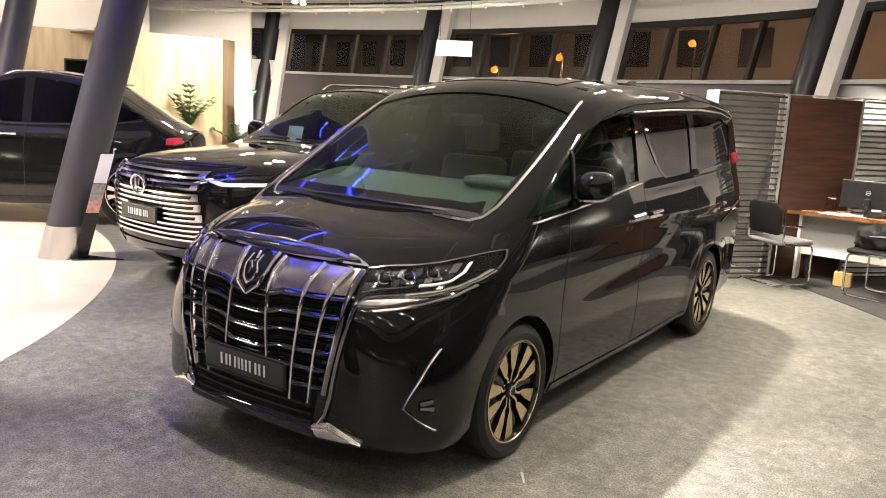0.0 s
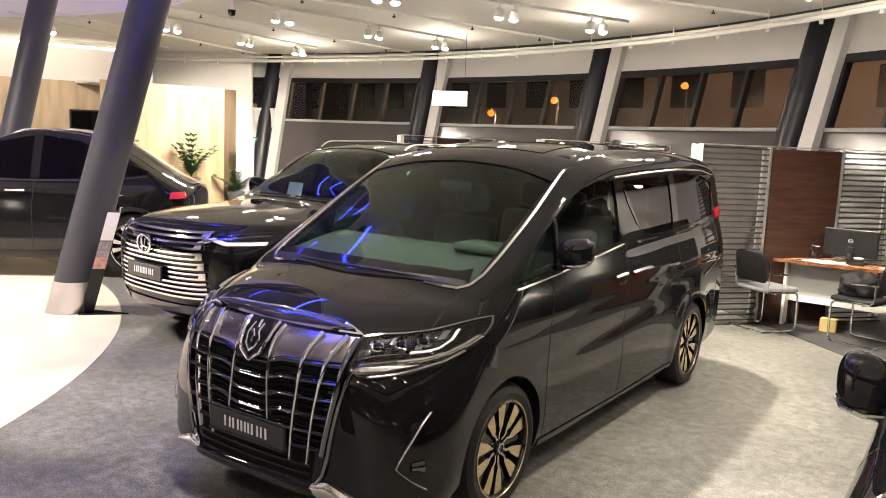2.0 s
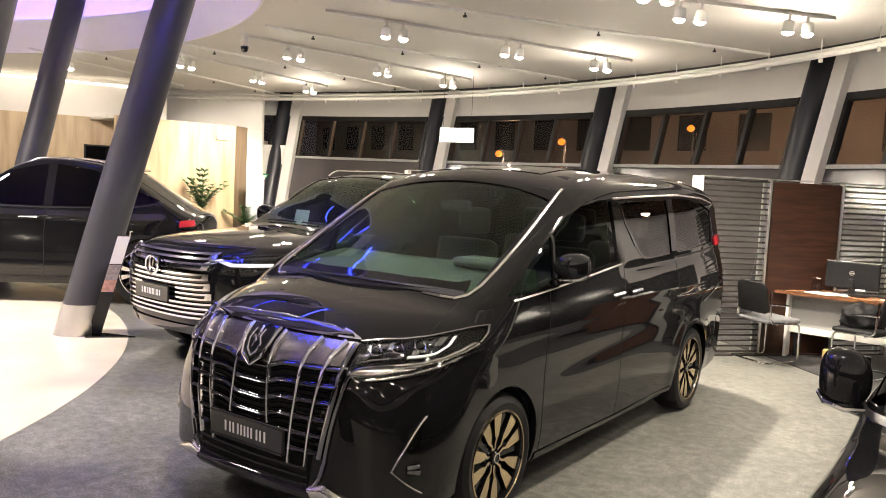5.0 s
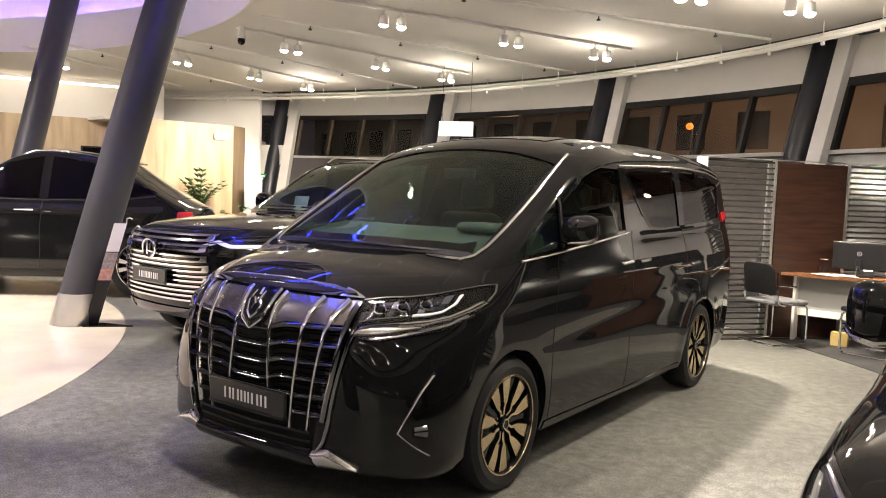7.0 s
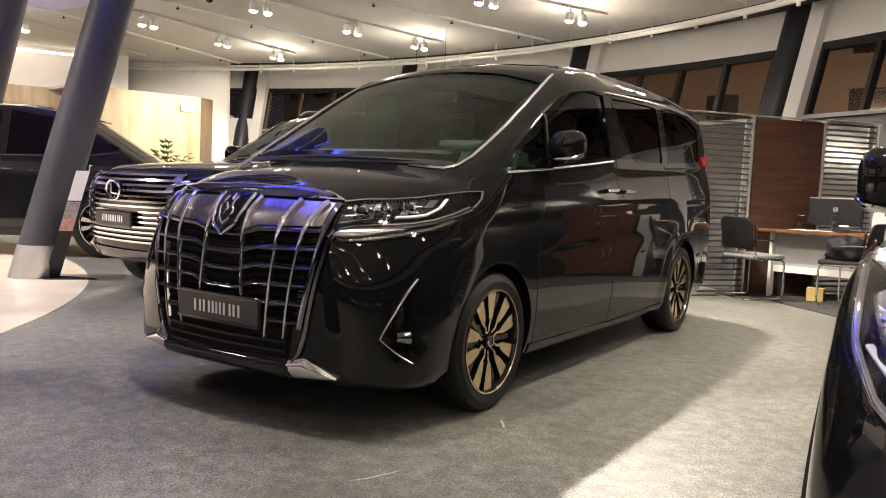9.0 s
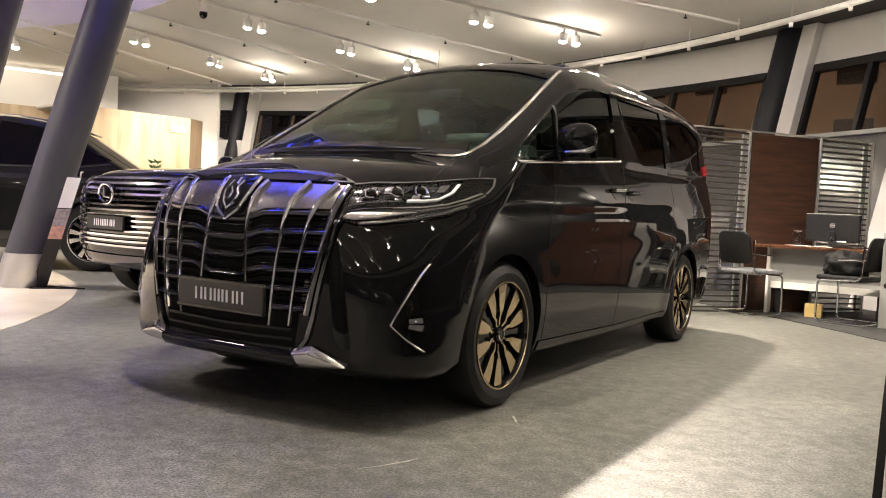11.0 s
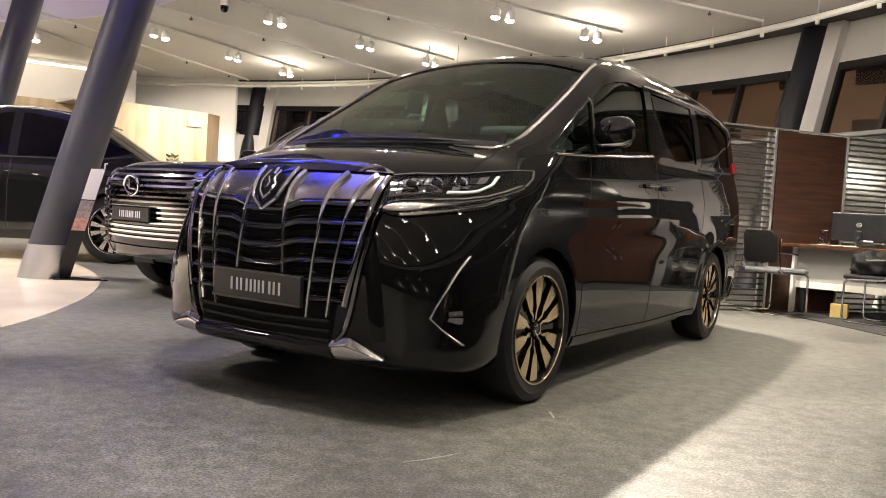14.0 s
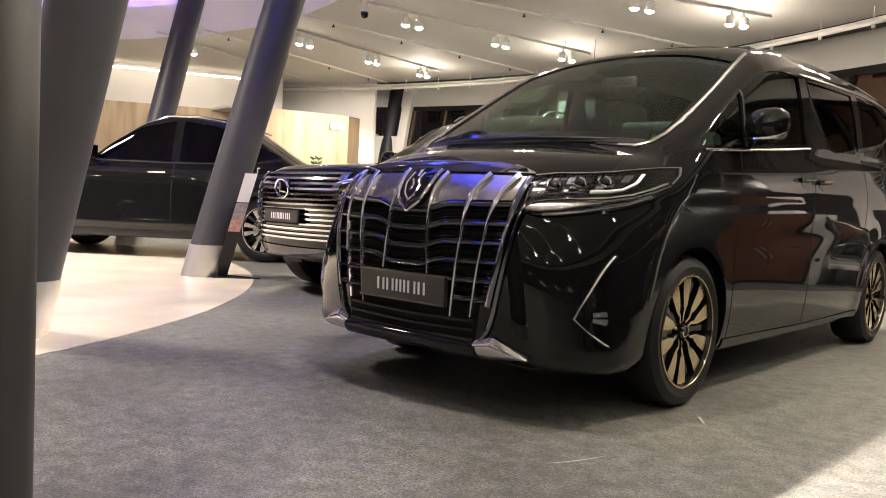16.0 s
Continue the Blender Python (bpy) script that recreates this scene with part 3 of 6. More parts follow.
head = thing("track_spotlight", Matrix.Translation((0, 0, -50)), "white track spotlight shining warm white", "spotlight", "track spotlights")
part("stem", join(tube([(0, 0, 0.06), (0, 0, 0.165)], 0.016, 8), box(0.13, 0.055, 0.035, (0, 0, 0.150), 0.005)), M["white"], head)
part("housing", head_mesh(), M["white"], head, smooth=True)
part("lamp_face", lathe([(0.0, -0.098), (0.040, -0.090), (0.061, -0.070), (0.063, -0.054), (0.0, -0.054)], 20), M["bulb"], head, "glowing lamp face")
for k, (tr, ta, _) in enumerate(HEADS):
    base = ring(tr, ta, 3.68)
    tw = [(-0.12, 14), (0.14, -10)] if k % 3 else [(-0.13, 8), (0.13, 18)]
    for off, tilt in tw:
        pp = ring(tr + off, ta, 3.765)
        copy_thing(head, Matrix.Translation(pp) @ Matrix.Rotation(radians(ta), 4, "Z") @ pose(0, 0, 0, tilt * 0.5, 0, 0))
for ta in FAR_TRACKS:
    for tr in (10.6, 12.6, 14.4):
        for off in (-0.13, 0.13):
            copy_thing(head, Matrix.Translation(ring(tr + off, ta, 3.765)) @ Matrix.Rotation(radians(ta), 4, "Z") @ pose(0, 0, 0, 6, 0, 0))
for o in [*head.children_recursive, head]:
    bpy.data.objects.remove(o)

cam_dome = thing("security_camera", Matrix.Translation((-6.95, 3.24, 3.69)) @ Matrix.Diagonal((0.8, 0.8, 0.8, 1.0)), "small dark dome security camera on a white ceiling mount", "camera")
part("mount", lathe([(0.06, 0.33), (0.06, 0.20), (0.078, 0.16), (0.08, 0.08), (0.02, 0.07)], 20), M["white"], cam_dome, smooth=True)
part("dome", lathe([(0.075, 0.08), (0.075, 0.03), (0.055, -0.02), (0.0, -0.045)], 20), M["gloss_black"], cam_dome, smooth=True)

sgn = thing("hanging_sign", None, "blank white lightbox sign hung on two thin wires", "sign")
sa, sb = Vector((-6.11, 7.28, 0)), Vector((-5.38, 7.50, 0))
sd = (sb - sa)
sm = Matrix.Translation(((sa + sb) / 2).to_3d() + Vector((0, 0, 2.715))) @ Matrix.Rotation(math.atan2(sd.y, sd.x), 4, "Z")
part("lightbox", box(0.67, 0.06, 0.27, (0, 0, 0), 0.008), M["sign"], sgn, "", sm)
for s in (-0.28, 0.28):
    part("wire", tube([(s, 0, 0.12), (s, 0, 1.26)], 0.004, 5), M["plastic"], sgn, "", sm)

# timber-clad volume and the wall beyond it
def slab(p, q, z0, z1, thick, material, name):
    """An upright slab between two plan points, its thickness to the left of the way p to q."""
    p, q = Vector((*p, 0)), Vector((*q, 0))
    n = Vector((-(q - p).y, (q - p).x, 0)).normalized() * thick
    return prism([(v.x, v.y) for v in (p, q, q + n, p + n)], z0, z1, "z")


oak = thing("wall_timber", None, "light oak veneer clad wall block in the showroom", "wall", kind="structure")
part("front_panel", slab((-13.45, 8.48), (-14.25, 5.6), 0, 3.0, -0.1, M["oak"], "p"), M["oak"], oak)
part("side_panel", slab((-13.75, 9.5), (-13.455, 8.492), 0, 3.0, -0.1, M["oak_shaded"], "p"), M["oak_shaded"], oak)
part("top_panel", slab((-13.7, 9.45), (-14.6, 5.6), 2.94, 3.0, -1.8, M["white"], "p"), M["white"], oak)
part("return_panel", slab((-13.85, 9.55), (-14.6, 10.6), 0, 2.75, 0.1, M["white"], "p"), M["white"], oak)
solo("wall_oak", from_bm("wall_oak", slab((-15.1, 7.2), (-18.2, 1.2), 0, 3.0, -0.12, M["oak"], "p"), M["oak"]), "light oak veneer wall with a pale band over it", "wall", kind="structure")
solo("wall_soffit", from_bm("wall_soffit", slab((-15.0, 7.5), (-18.5, 1.0), 3.0, CEIL, -0.10, M["white"], "p"), M["white"]), "off-white wall band over the oak panelling", "wall", kind="structure")
cv = tube([(-15.05, 6.85, 3.80), (-17.6, 1.95, 3.80)], 0.03, 6)
solo("cove_strip", from_bm("cove_strip", cv, M["strip"]), "warm LED cove strip over the oak wall", "led strip")
solo("wall_end", arc_wall("wall_end", (106.6, 150), None, lambda z: 16.4, M["white"], zs=(0, CEIL), thick=0.1), "white wall closing the showroom", "wall", kind="structure")
scr = thing("wall_screen", None, "dark wall-mounted screen on the oak wall", "screen")
part("screen", slab((-15.48, 6.47), (-15.83, 5.79), 1.22, 2.28, 0.05, M["gloss_black"], "p"), M["gloss_black"], scr)
part("screen_frame", slab((-15.46, 6.51), (-15.85, 5.75), 1.18, 2.32, 0.03, M["plastic"], "p"), M["plastic"], scr)
solo("wall_sign", from_bm("wall_sign", slab((-13.42, 8.30), (-13.52, 7.93), 2.62, 2.78, 0.03, M["paper"], "p"), M["paper"]), "small white direction sign on the oak wall", "sign")
ex = thing("exit_sign", None, "small green exit sign with a white running bar", "sign")
part("panel", slab((-13.27, 9.465), (-13.45, 9.36), 1.71, 1.82, 0.03, M["green"], "p"), M["green"], ex)
part("arrow_bar", slab((-13.31, 9.442), (-13.41, 9.384), 1.745, 1.785, 0.036, M["paper"], "p"), M["paper"], ex)
solo("door_1", from_bm("door", slab((-12.98, 9.85), (-13.62, 9.48), 0, 2.6, -0.06, M["white"], "p"), M["white"]), "plain white door leaf beside the timber block", "door", kind="structure")
solo("poster_stand", from_bm("poster_stand", slab((-12.75, 8.86), (-13.05, 8.55), 0.02, 1.75, 0.05, M["board"], "p"), M["board"]), "grey printed poster stand beside the timber block", "poster stand")

# the street outside
bld = thing("apartment_building", None, "long brown rendered apartment building across the night street", "building")
ba, bb = Vector((-42, 40, 0)), Vector((24, 26, 0))
bd = (bb - ba).normalized()
bm_mat = Matrix.Translation(ba - Vector((0, 0, 0.45))) @ Matrix.Rotation(math.atan2(bd.y, bd.x), 4, "Z")
L = (bb - ba).length
part("wall", box(L, 8, 17, (L / 2, 4, 8.5)), M["facade_far"], bld, "", bm_mat)
random.seed(4)
fm = from_bm("window", box(1.5, 0.12, 1.7), M["far_glass"])
fl_ = from_bm("lit_window", box(1.5, 0.12, 1.7), M["lit_window"])
for f in range(5):
    for k in range(int(L / 3.1)):
        x = 1.8 + 3.1 * k
        put("window", fl_ if random.random() < 0.07 else fm, bld, "", bm_mat @ Matrix.Translation((x, -0.02, 2.2 + 3.1 * f)))
part("plinth", box(L, 0.3, 2.6, (L / 2, -3.2, 1.3)), M["teal"], bld, "dull teal hoarding", bm_mat)
lamp_data = bpy.data.lights.new("street_light", "POINT")
lamp_data.energy, lamp_data.color, lamp_data.shadow_soft_size = 420.0, (1.0, 0.58, 0.32), 0.15
for x, y, z in ((-7.31, 25.2, 4.37), (-11.8, 23.3, 3.68), (-2.68, 26.3, 5.04), (-13.94, 22.1, 3.1), (9.0, 22.0, 5.0)):
    sl = thing("street_lamp", Matrix.Translation((x, y, -0.45)), "street lamp with a glowing orange sodium head", "street lamp", "street lamps")
    part("pole", tube([(0, 0.3, 0), (0, 0.3, z + 0.55), (0, 0.0, z + 0.64)], 0.035, 8), M["frame"], sl)
    part("lamp_head", lathe([(0.0, z + 0.33), (0.10, z + 0.37), (0.15, z + 0.46), (0.10, z + 0.55), (0.03, z + 0.59)], 16), M["street"], sl, "glowing orange lamp head")
    lo_ = new("street_light", lamp_data)
    lo_.location = (x, y + 0.9, z - 0.2)

# scrapes in the concrete before the minivan
solo("floor_scuff", from_bm("floor_scuff", prism([(0.965, -2.75), (1.018, -2.66), (1.052, -2.56), (1.064, -2.49), (1.045, -2.56), (1.008, -2.66)], 0.0005, 0.004, "z"), M["scuff"]), "thin pale scrape mark in the concrete floor", "scuff", kind="structure")
solo("floor_scuff", from_bm("floor_scuff", prism([(1.028, -1.69), (1.040, -1.685), (1.102, -1.775), (1.094, -1.78)], 0.0005, 0.003, "z"), M["scuff"]), "small pale chip mark in the concrete floor", "scuff", kind="structure")


# ---- cars: smooth solids, cast outlines, cut openings ----
def smax(a, b, k):
    h = np.maximum(k - np.abs(a - b), 0) / k
    return np.maximum(a, b) + h * h * k * 0.25


def glide(x, xs, ys):
    """A smooth curve through the points that does not overshoot."""
    xs, ys = np.asarray(xs, float), np.asarray(ys, float)
    h = np.diff(xs)
    d = np.diff(ys) / h
    m = np.zeros(len(xs))
    w1, w2 = 2 * h[1:] + h[:-1], h[1:] + 2 * h[:-1]
    same = d[:-1] * d[1:] > 0
    with np.errstate(divide="ignore", invalid="ignore"):
        m[1:-1] = np.where(same, (w1 + w2) / (w1 / d[:-1] + w2 / d[1:]), 0.0)
    m[0], m[-1] = d[0], d[-1]
    x = np.clip(x, xs[0], xs[-1])
    i = np.clip(np.searchsorted(xs, x) - 1, 0, len(h) - 1)
    t = (x - xs[i]) / h[i]
    return ys[i] * (1 + 2 * t) * (1 - t) ** 2 + h[i] * m[i] * t * (1 - t) ** 2 + ys[i + 1] * t * t * (3 - 2 * t) - h[i] * m[i + 1] * t * t * (1 - t)


def solid(front_z, front_y, bulge_z, bulge, width_z, width, taper_y, taper, top_y, top_z, crown_y, crown, rear_y, rear_lean, rear_from, low_y, low_z, half, power=3.4, edge=(0.10, 0.07, 0.14), belt=1.3, shoulder=None, corner=0.15, relief=None):
    """A car body as a function that is negative inside. Front is -y, left is +x."""
    def table(xs, ys):
        g = np.linspace(xs[0], xs[-1], 1500)
        return g, glide(g, xs, ys)
    t_front, t_bulge, t_width, t_taper = table(front_z, front_y), table(bulge_z, bulge), table(width_z, width), table(taper_y, taper)
    t_top, t_crown, t_low, t_edge = table(top_y, top_z), table(crown_y, crown), table(low_y, low_z), table([1.0, belt, 1.9], edge)

    def f(x, y, z):
        ax = np.abs(x)
        front = np.interp(z, *t_front) + np.interp(z, *t_bulge) * (ax / half) ** power - y
        side = ax - np.interp(z, *t_width) + np.interp(y, *t_taper)
        if shoulder is not None:
            ys, depth = shoulder
            for yc in ys:
                side = side - depth * np.exp(-((y - yc) / 0.42) ** 2 - ((z - 0.62) / 0.30) ** 2)
        if relief is not None:
            side = side + relief(y, z)
        top = z - np.interp(y, *t_top) + np.interp(y, *t_crown) * (ax / (0.8 * half)) ** 2.2
        rear = y - rear_y + 0.12 * (ax / half) ** 3 + np.maximum(z - rear_from, 0) * rear_lean
        low = np.interp(y, *t_low) - z
        g = smax(side, top, np.interp(z, *t_edge))
        g = smax(g, front, corner)
        g = smax(g, rear, 0.10)
        return smax(g, low, 0.06)
    return f


def shell(f, ya, yb, zc, t_max=3.6, mid=0.020, caps=60, around=256):
    """Vertices and faces of a closed surface, found by rays from a spine."""
    rows = []
    for phi in np.linspace(math.pi / 2, 0, caps, endpoint=False)[1:]:
        rows.append((ya, math.cos(phi), -math.sin(phi)))
    for y in np.linspace(ya, yb, int((yb - ya) / mid) + 1):
        rows.append((y, 1.0, 0.0))
    for phi in np.linspace(0, math.pi / 2, caps, endpoint=False)[1:]:
        rows.append((yb, math.cos(phi), math.sin(phi)))
    ang = np.linspace(0, 2 * math.pi, around, endpoint=False) + math.pi / around
    R = np.array(rows)
    oy = np.repeat(R[:, 0], around)
    dy = np.repeat(R[:, 2], around)
    dx = (R[:, 1][:, None] * np.sin(ang)[None]).ravel()
    dz = (R[:, 1][:, None] * np.cos(ang)[None]).ravel()
    oy = np.r_[oy, ya, yb]
    dx, dy, dz = np.r_[dx, 0, 0], np.r_[dy, -1, 1], np.r_[dz, 0, 0]
    lo, hi = np.zeros(len(oy)), np.full(len(oy), t_max)
    for _ in range(26):
        m = (lo + hi) / 2
        ins = f(dx * m, oy + dy * m, zc + dz * m) < 0
        lo, hi = np.where(ins, m, lo), np.where(ins, hi, m)
    v = np.c_[dx * lo, oy + dy * lo, zc + dz * lo]
    n = len(rows)
    faces = []
    for i in range(n - 1):
        for k in range(around):
            j = (k + 1) % around
            faces.append((i * around + k, i * around + j, (i + 1) * around + j, (i + 1) * around + k))
    a, b = n * around, n * around + 1
    for k in range(around):
        j = (k + 1) % around
        faces.append((a, j, k))
        faces.append((b, (n - 1) * around + k, (n - 1) * around + j))
    return v, faces


def cut(me, cutters, name, material):
    """The mesh less the cutters (bmeshes), as a new mesh."""
    ob = new("cut_body", me)
    tools = []
    for bm in cutters:
        bmesh.ops.recalc_face_normals(bm, faces=bm.faces[:])
        cme = bpy.data.meshes.new("cutter")
        bm.to_mesh(cme)
        bm.free()
        t = new("cutter", cme)
        md = ob.modifiers.new("cut", "BOOLEAN")
        md.operation, md.solver, md.object = "DIFFERENCE", "EXACT", t
        tools.append(t)
    dg = bpy.context.evaluated_depsgraph_get()
    out = bpy.data.meshes.new_from_object(ob.evaluated_get(dg), depsgraph=dg)
    out.name = name
    for o in [ob, *tools]:
        bpy.data.objects.remove(o)
    out.materials.clear()
    out.materials.append(material)
    out.polygons.foreach_set("material_index", [0] * len(out.polygons))
    out.polygons.foreach_set("use_smooth", [True] * len(out.polygons))
    out.set_sharp_from_angle(angle=radians(32))
    return out


def cast(f, o, d, reach=5.0):
    """Where rays from o (n, 3) along d first meet the solid."""
    o, d = np.asarray(o, float), np.asarray(d, float)
    t = np.zeros(len(o))
    done = np.zeros(len(o), bool)
    for s in np.arange(0, reach, 0.03):
        p = o + d * s
        ins = f(p[:, 0], p[:, 1], p[:, 2]) < 0
        fresh = ins & ~done
        t[fresh] = s
        done |= ins
    lo, hi = t - 0.03, t.copy()
    for _ in range(14):
        m = (lo + hi) / 2
        p = o + d * m[:, None]
        ins = f(p[:, 0], p[:, 1], p[:, 2]) < 0
        hi, lo = np.where(ins, m, hi), np.where(ins, lo, m)
    p = o + d * hi[:, None]
    e = 1e-3
    g = np.stack([f(p[:, 0] + e, p[:, 1], p[:, 2]) - f(p[:, 0] - e, p[:, 1], p[:, 2]), f(p[:, 0], p[:, 1] + e, p[:, 2]) - f(p[:, 0], p[:, 1] - e, p[:, 2]),
                  f(p[:, 0], p[:, 1], p[:, 2] + e) - f(p[:, 0], p[:, 1], p[:, 2] - e)], 1)
    g /= np.linalg.norm(g, axis=1)[:, None] + 1e-9
    p[~done] = np.nan
    return p, g


VIEWS = {"front": (lambda a, b: (a, -4.0, b), (0, 1, 0)), "left": (lambda a, b: (2.2, a, b), (-1, 0, 0)),
         "right": (lambda a, b: (-2.2, a, b), (1, 0, 0)), "top": (lambda a, b: (a, b, 3.0), (0, 0, -1)), "rear": (lambda a, b: (a, 4.0, b), (0, -1, 0))}


def skin(name, f, view, grid, material, out=0.004, thick=0.02, smooth=True, bulge=0.0):
    """A thin raised plate on the body: a (n, m) grid of 2D points in a view, laid on the surface."""
    grid = np.asarray(grid, float)
    n, m, _ = grid.shape
    fn, d = VIEWS[view]
    o = np.array([fn(a, b) for a, b in grid.reshape(-1, 2)])
    p, g = cast(f, o, np.tile(d, (len(o), 1)))
    rise = out + bulge * np.sin(np.pi * np.linspace(0, 1, m))[None, :].repeat(n, 0).reshape(-1, 1)
    top, low = p + g * rise, p - g * thick
    verts = np.concatenate([top, low])
    N = n * m
    faces = []
    for i in range(n - 1):
        for j in range(m - 1):
            q = (i * m + j, i * m + j + 1, (i + 1) * m + j + 1, (i + 1) * m + j)
            faces.append(q)
            faces.append(tuple(N + k for k in q[::-1]))
    rim = [(0, j) for j in range(m)] + [(i, m - 1) for i in range(1, n)] + [(n - 1, j) for j in range(m - 2, -1, -1)] + [(i, 0) for i in range(n - 2, 0, -1)]
    idx = [i * m + j for i, j in rim]
    for a, b in zip(idx, idx[1:] + idx[:1]):
        faces.append((b, a, N + a, N + b))
    bm = bmesh.new()
    vs = [bm.verts.new(v if v[0] == v[0] else (0, 0, 0.3)) for v in verts]
    for q in faces:
        if np.isnan(verts[list(q), 0]).any():
            continue
        try:
            bm.faces.new([vs[k] for k in q])
        except ValueError:
            pass
    bmesh.ops.delete(bm, geom=[v for v in bm.verts if not v.link_faces], context="VERTS")
    bmesh.ops.remove_doubles(bm, verts=bm.verts[:], dist=1e-5)
    return from_bm(name, bm, material, smooth, 40)


def bead(f, view, pts, r, out=0.0, n=48, mirror=False):
    """A round bar laid along a 2D polyline on the body."""
    p2 = resample(pts, n)
    if mirror:
        p2 = flip(p2)
    fn, d = VIEWS[view]
    p, g = cast(f, np.array([fn(a, b) for a, b in p2]), np.tile(d, (n, 1)))
    keep = ~np.isnan(p[:, 0])
    return tube([tuple(v) for v in (p + g * out)[keep]], r, 8)


def resample(pts, n):
    pts = np.asarray(pts, float)
    s = np.r_[0, np.cumsum(np.linalg.norm(np.diff(pts, axis=0), axis=1))]
    t = np.linspace(0, s[-1], n)
    return np.c_[np.interp(t, s, pts[:, 0]), np.interp(t, s, pts[:, 1])]


def between(a, b, n=24, m=8):
    """A grid between two 2D polylines."""
    a, b = resample(a, n), resample(b, n)
    t = np.linspace(0, 1, m)[None, :, None]
    return a[:, None] * (1 - t) + b[:, None] * t


def ribbon(pts, w, n=40, taper=False):
    """A grid along a 2D polyline of the given width."""
    p = resample(pts, n)
    d = np.gradient(p, axis=0)
    d /= np.linalg.norm(d, axis=1)[:, None] + 1e-9
    nr = np.c_[-d[:, 1], d[:, 0]]
    ww = w * (np.minimum(1, np.linspace(0.15, 4, n)) * np.minimum(1, np.linspace(4, 0.15, n)) if taper else np.ones(n))[:, None] / 2
    return np.stack([p - nr * ww, p - nr * ww * 0.5, p, p + nr * ww * 0.5, p + nr * ww], 1)


def flip(g):
    g = np.array(g, float)
    g[..., 0] *= -1
    return g


def outline(lower, upper, n=24):
    return [tuple(p) for p in resample(lower, n)] + [tuple(p) for p in resample(upper, n)[::-1]]


def car_body(car, f, spine, cabin, wheels, r_arch, windows, screens, material, label=""):
    """Shell with wheel arches, a hollow cabin and window openings. windows: (y, z) outlines; screens: (x, y) outlines."""
    v, q = shell(f, *spine)
    me = mesh("body", v, q, material)
    y0, y1, z0, zc = cabin
    def inner(x, y, z):
        return smax(smax(f(x, y, z) + 0.045, y0 - y, 0.02), z0 - z, 0.02)
    iv, iq = shell(inner, y0 + 0.35, y1, zc, mid=0.06, caps=16, around=72)
    hollow = bmesh.new()
    hv = [hollow.verts.new(p) for p in iv]
    for face in iq:
        hollow.faces.new([hv[k] for k in face])
    cutters = []
    for wy, wz in wheels:
        for s in (1, -1):
            bm = bmesh.new()
            bmesh.ops.create_cone(bm, cap_ends=True, segments=48, radius1=r_arch, radius2=r_arch, depth=0.62, matrix=Matrix.Translation((s * 0.86, wy, wz)) @ Matrix.Rotation(math.pi / 2, 4, "Y"))
            cutters.append(bm)
    cutters.append(hollow)
    for poly in windows:
        cutters.append(prism(poly, -1.4, 1.4, "x"))
    for poly, lo, hi in screens:
        cutters.append(prism(poly, lo, hi, "z"))
    body = cut(me, cutters, "body", material)
    put("body", body, car, label)
    for wy, wz in wheels:
        for s in (1, -1):
            lin = bmesh.new()
            n = 40
            pr = [[lin.verts.new((s * xx, wy + (r_arch - 0.004) * math.cos(math.pi * (k / n) * 1.24 - 0.12 * math.pi), wz + (r_arch - 0.004) * math.sin(math.pi * (k / n) * 1.24 - 0.12 * math.pi))) for k in range(n + 1)] for xx in (0.56, 0.88)]
            for k in range(n):
                lin.faces.new((pr[0][k], pr[0][k + 1], pr[1][k + 1], pr[1][k]))
            cc = lin.verts.new((s * 0.56, wy, wz))
            for k in range(n):
                lin.faces.new((pr[0][k], cc, pr[0][k + 1]))
            part("arch_liner", lin, M["plastic"], car, "black plastic arch liner")
    return body


def tyre_profile(r, rr, w):
    return [(rr - 0.01, -w / 2 + 0.02), (rr + 0.012, -w / 2 + 0.004), (r - 0.05, -w / 2 - 0.004), (r - 0.015, -w / 2 + 0.012), (r, -w / 2 + 0.045), (r, w / 2 - 0.045), (r - 0.015, w / 2 - 0.012), (r - 0.05, w / 2 + 0.004), (rr + 0.012, w / 2 - 0.004), (rr - 0.01, w / 2 - 0.02)]


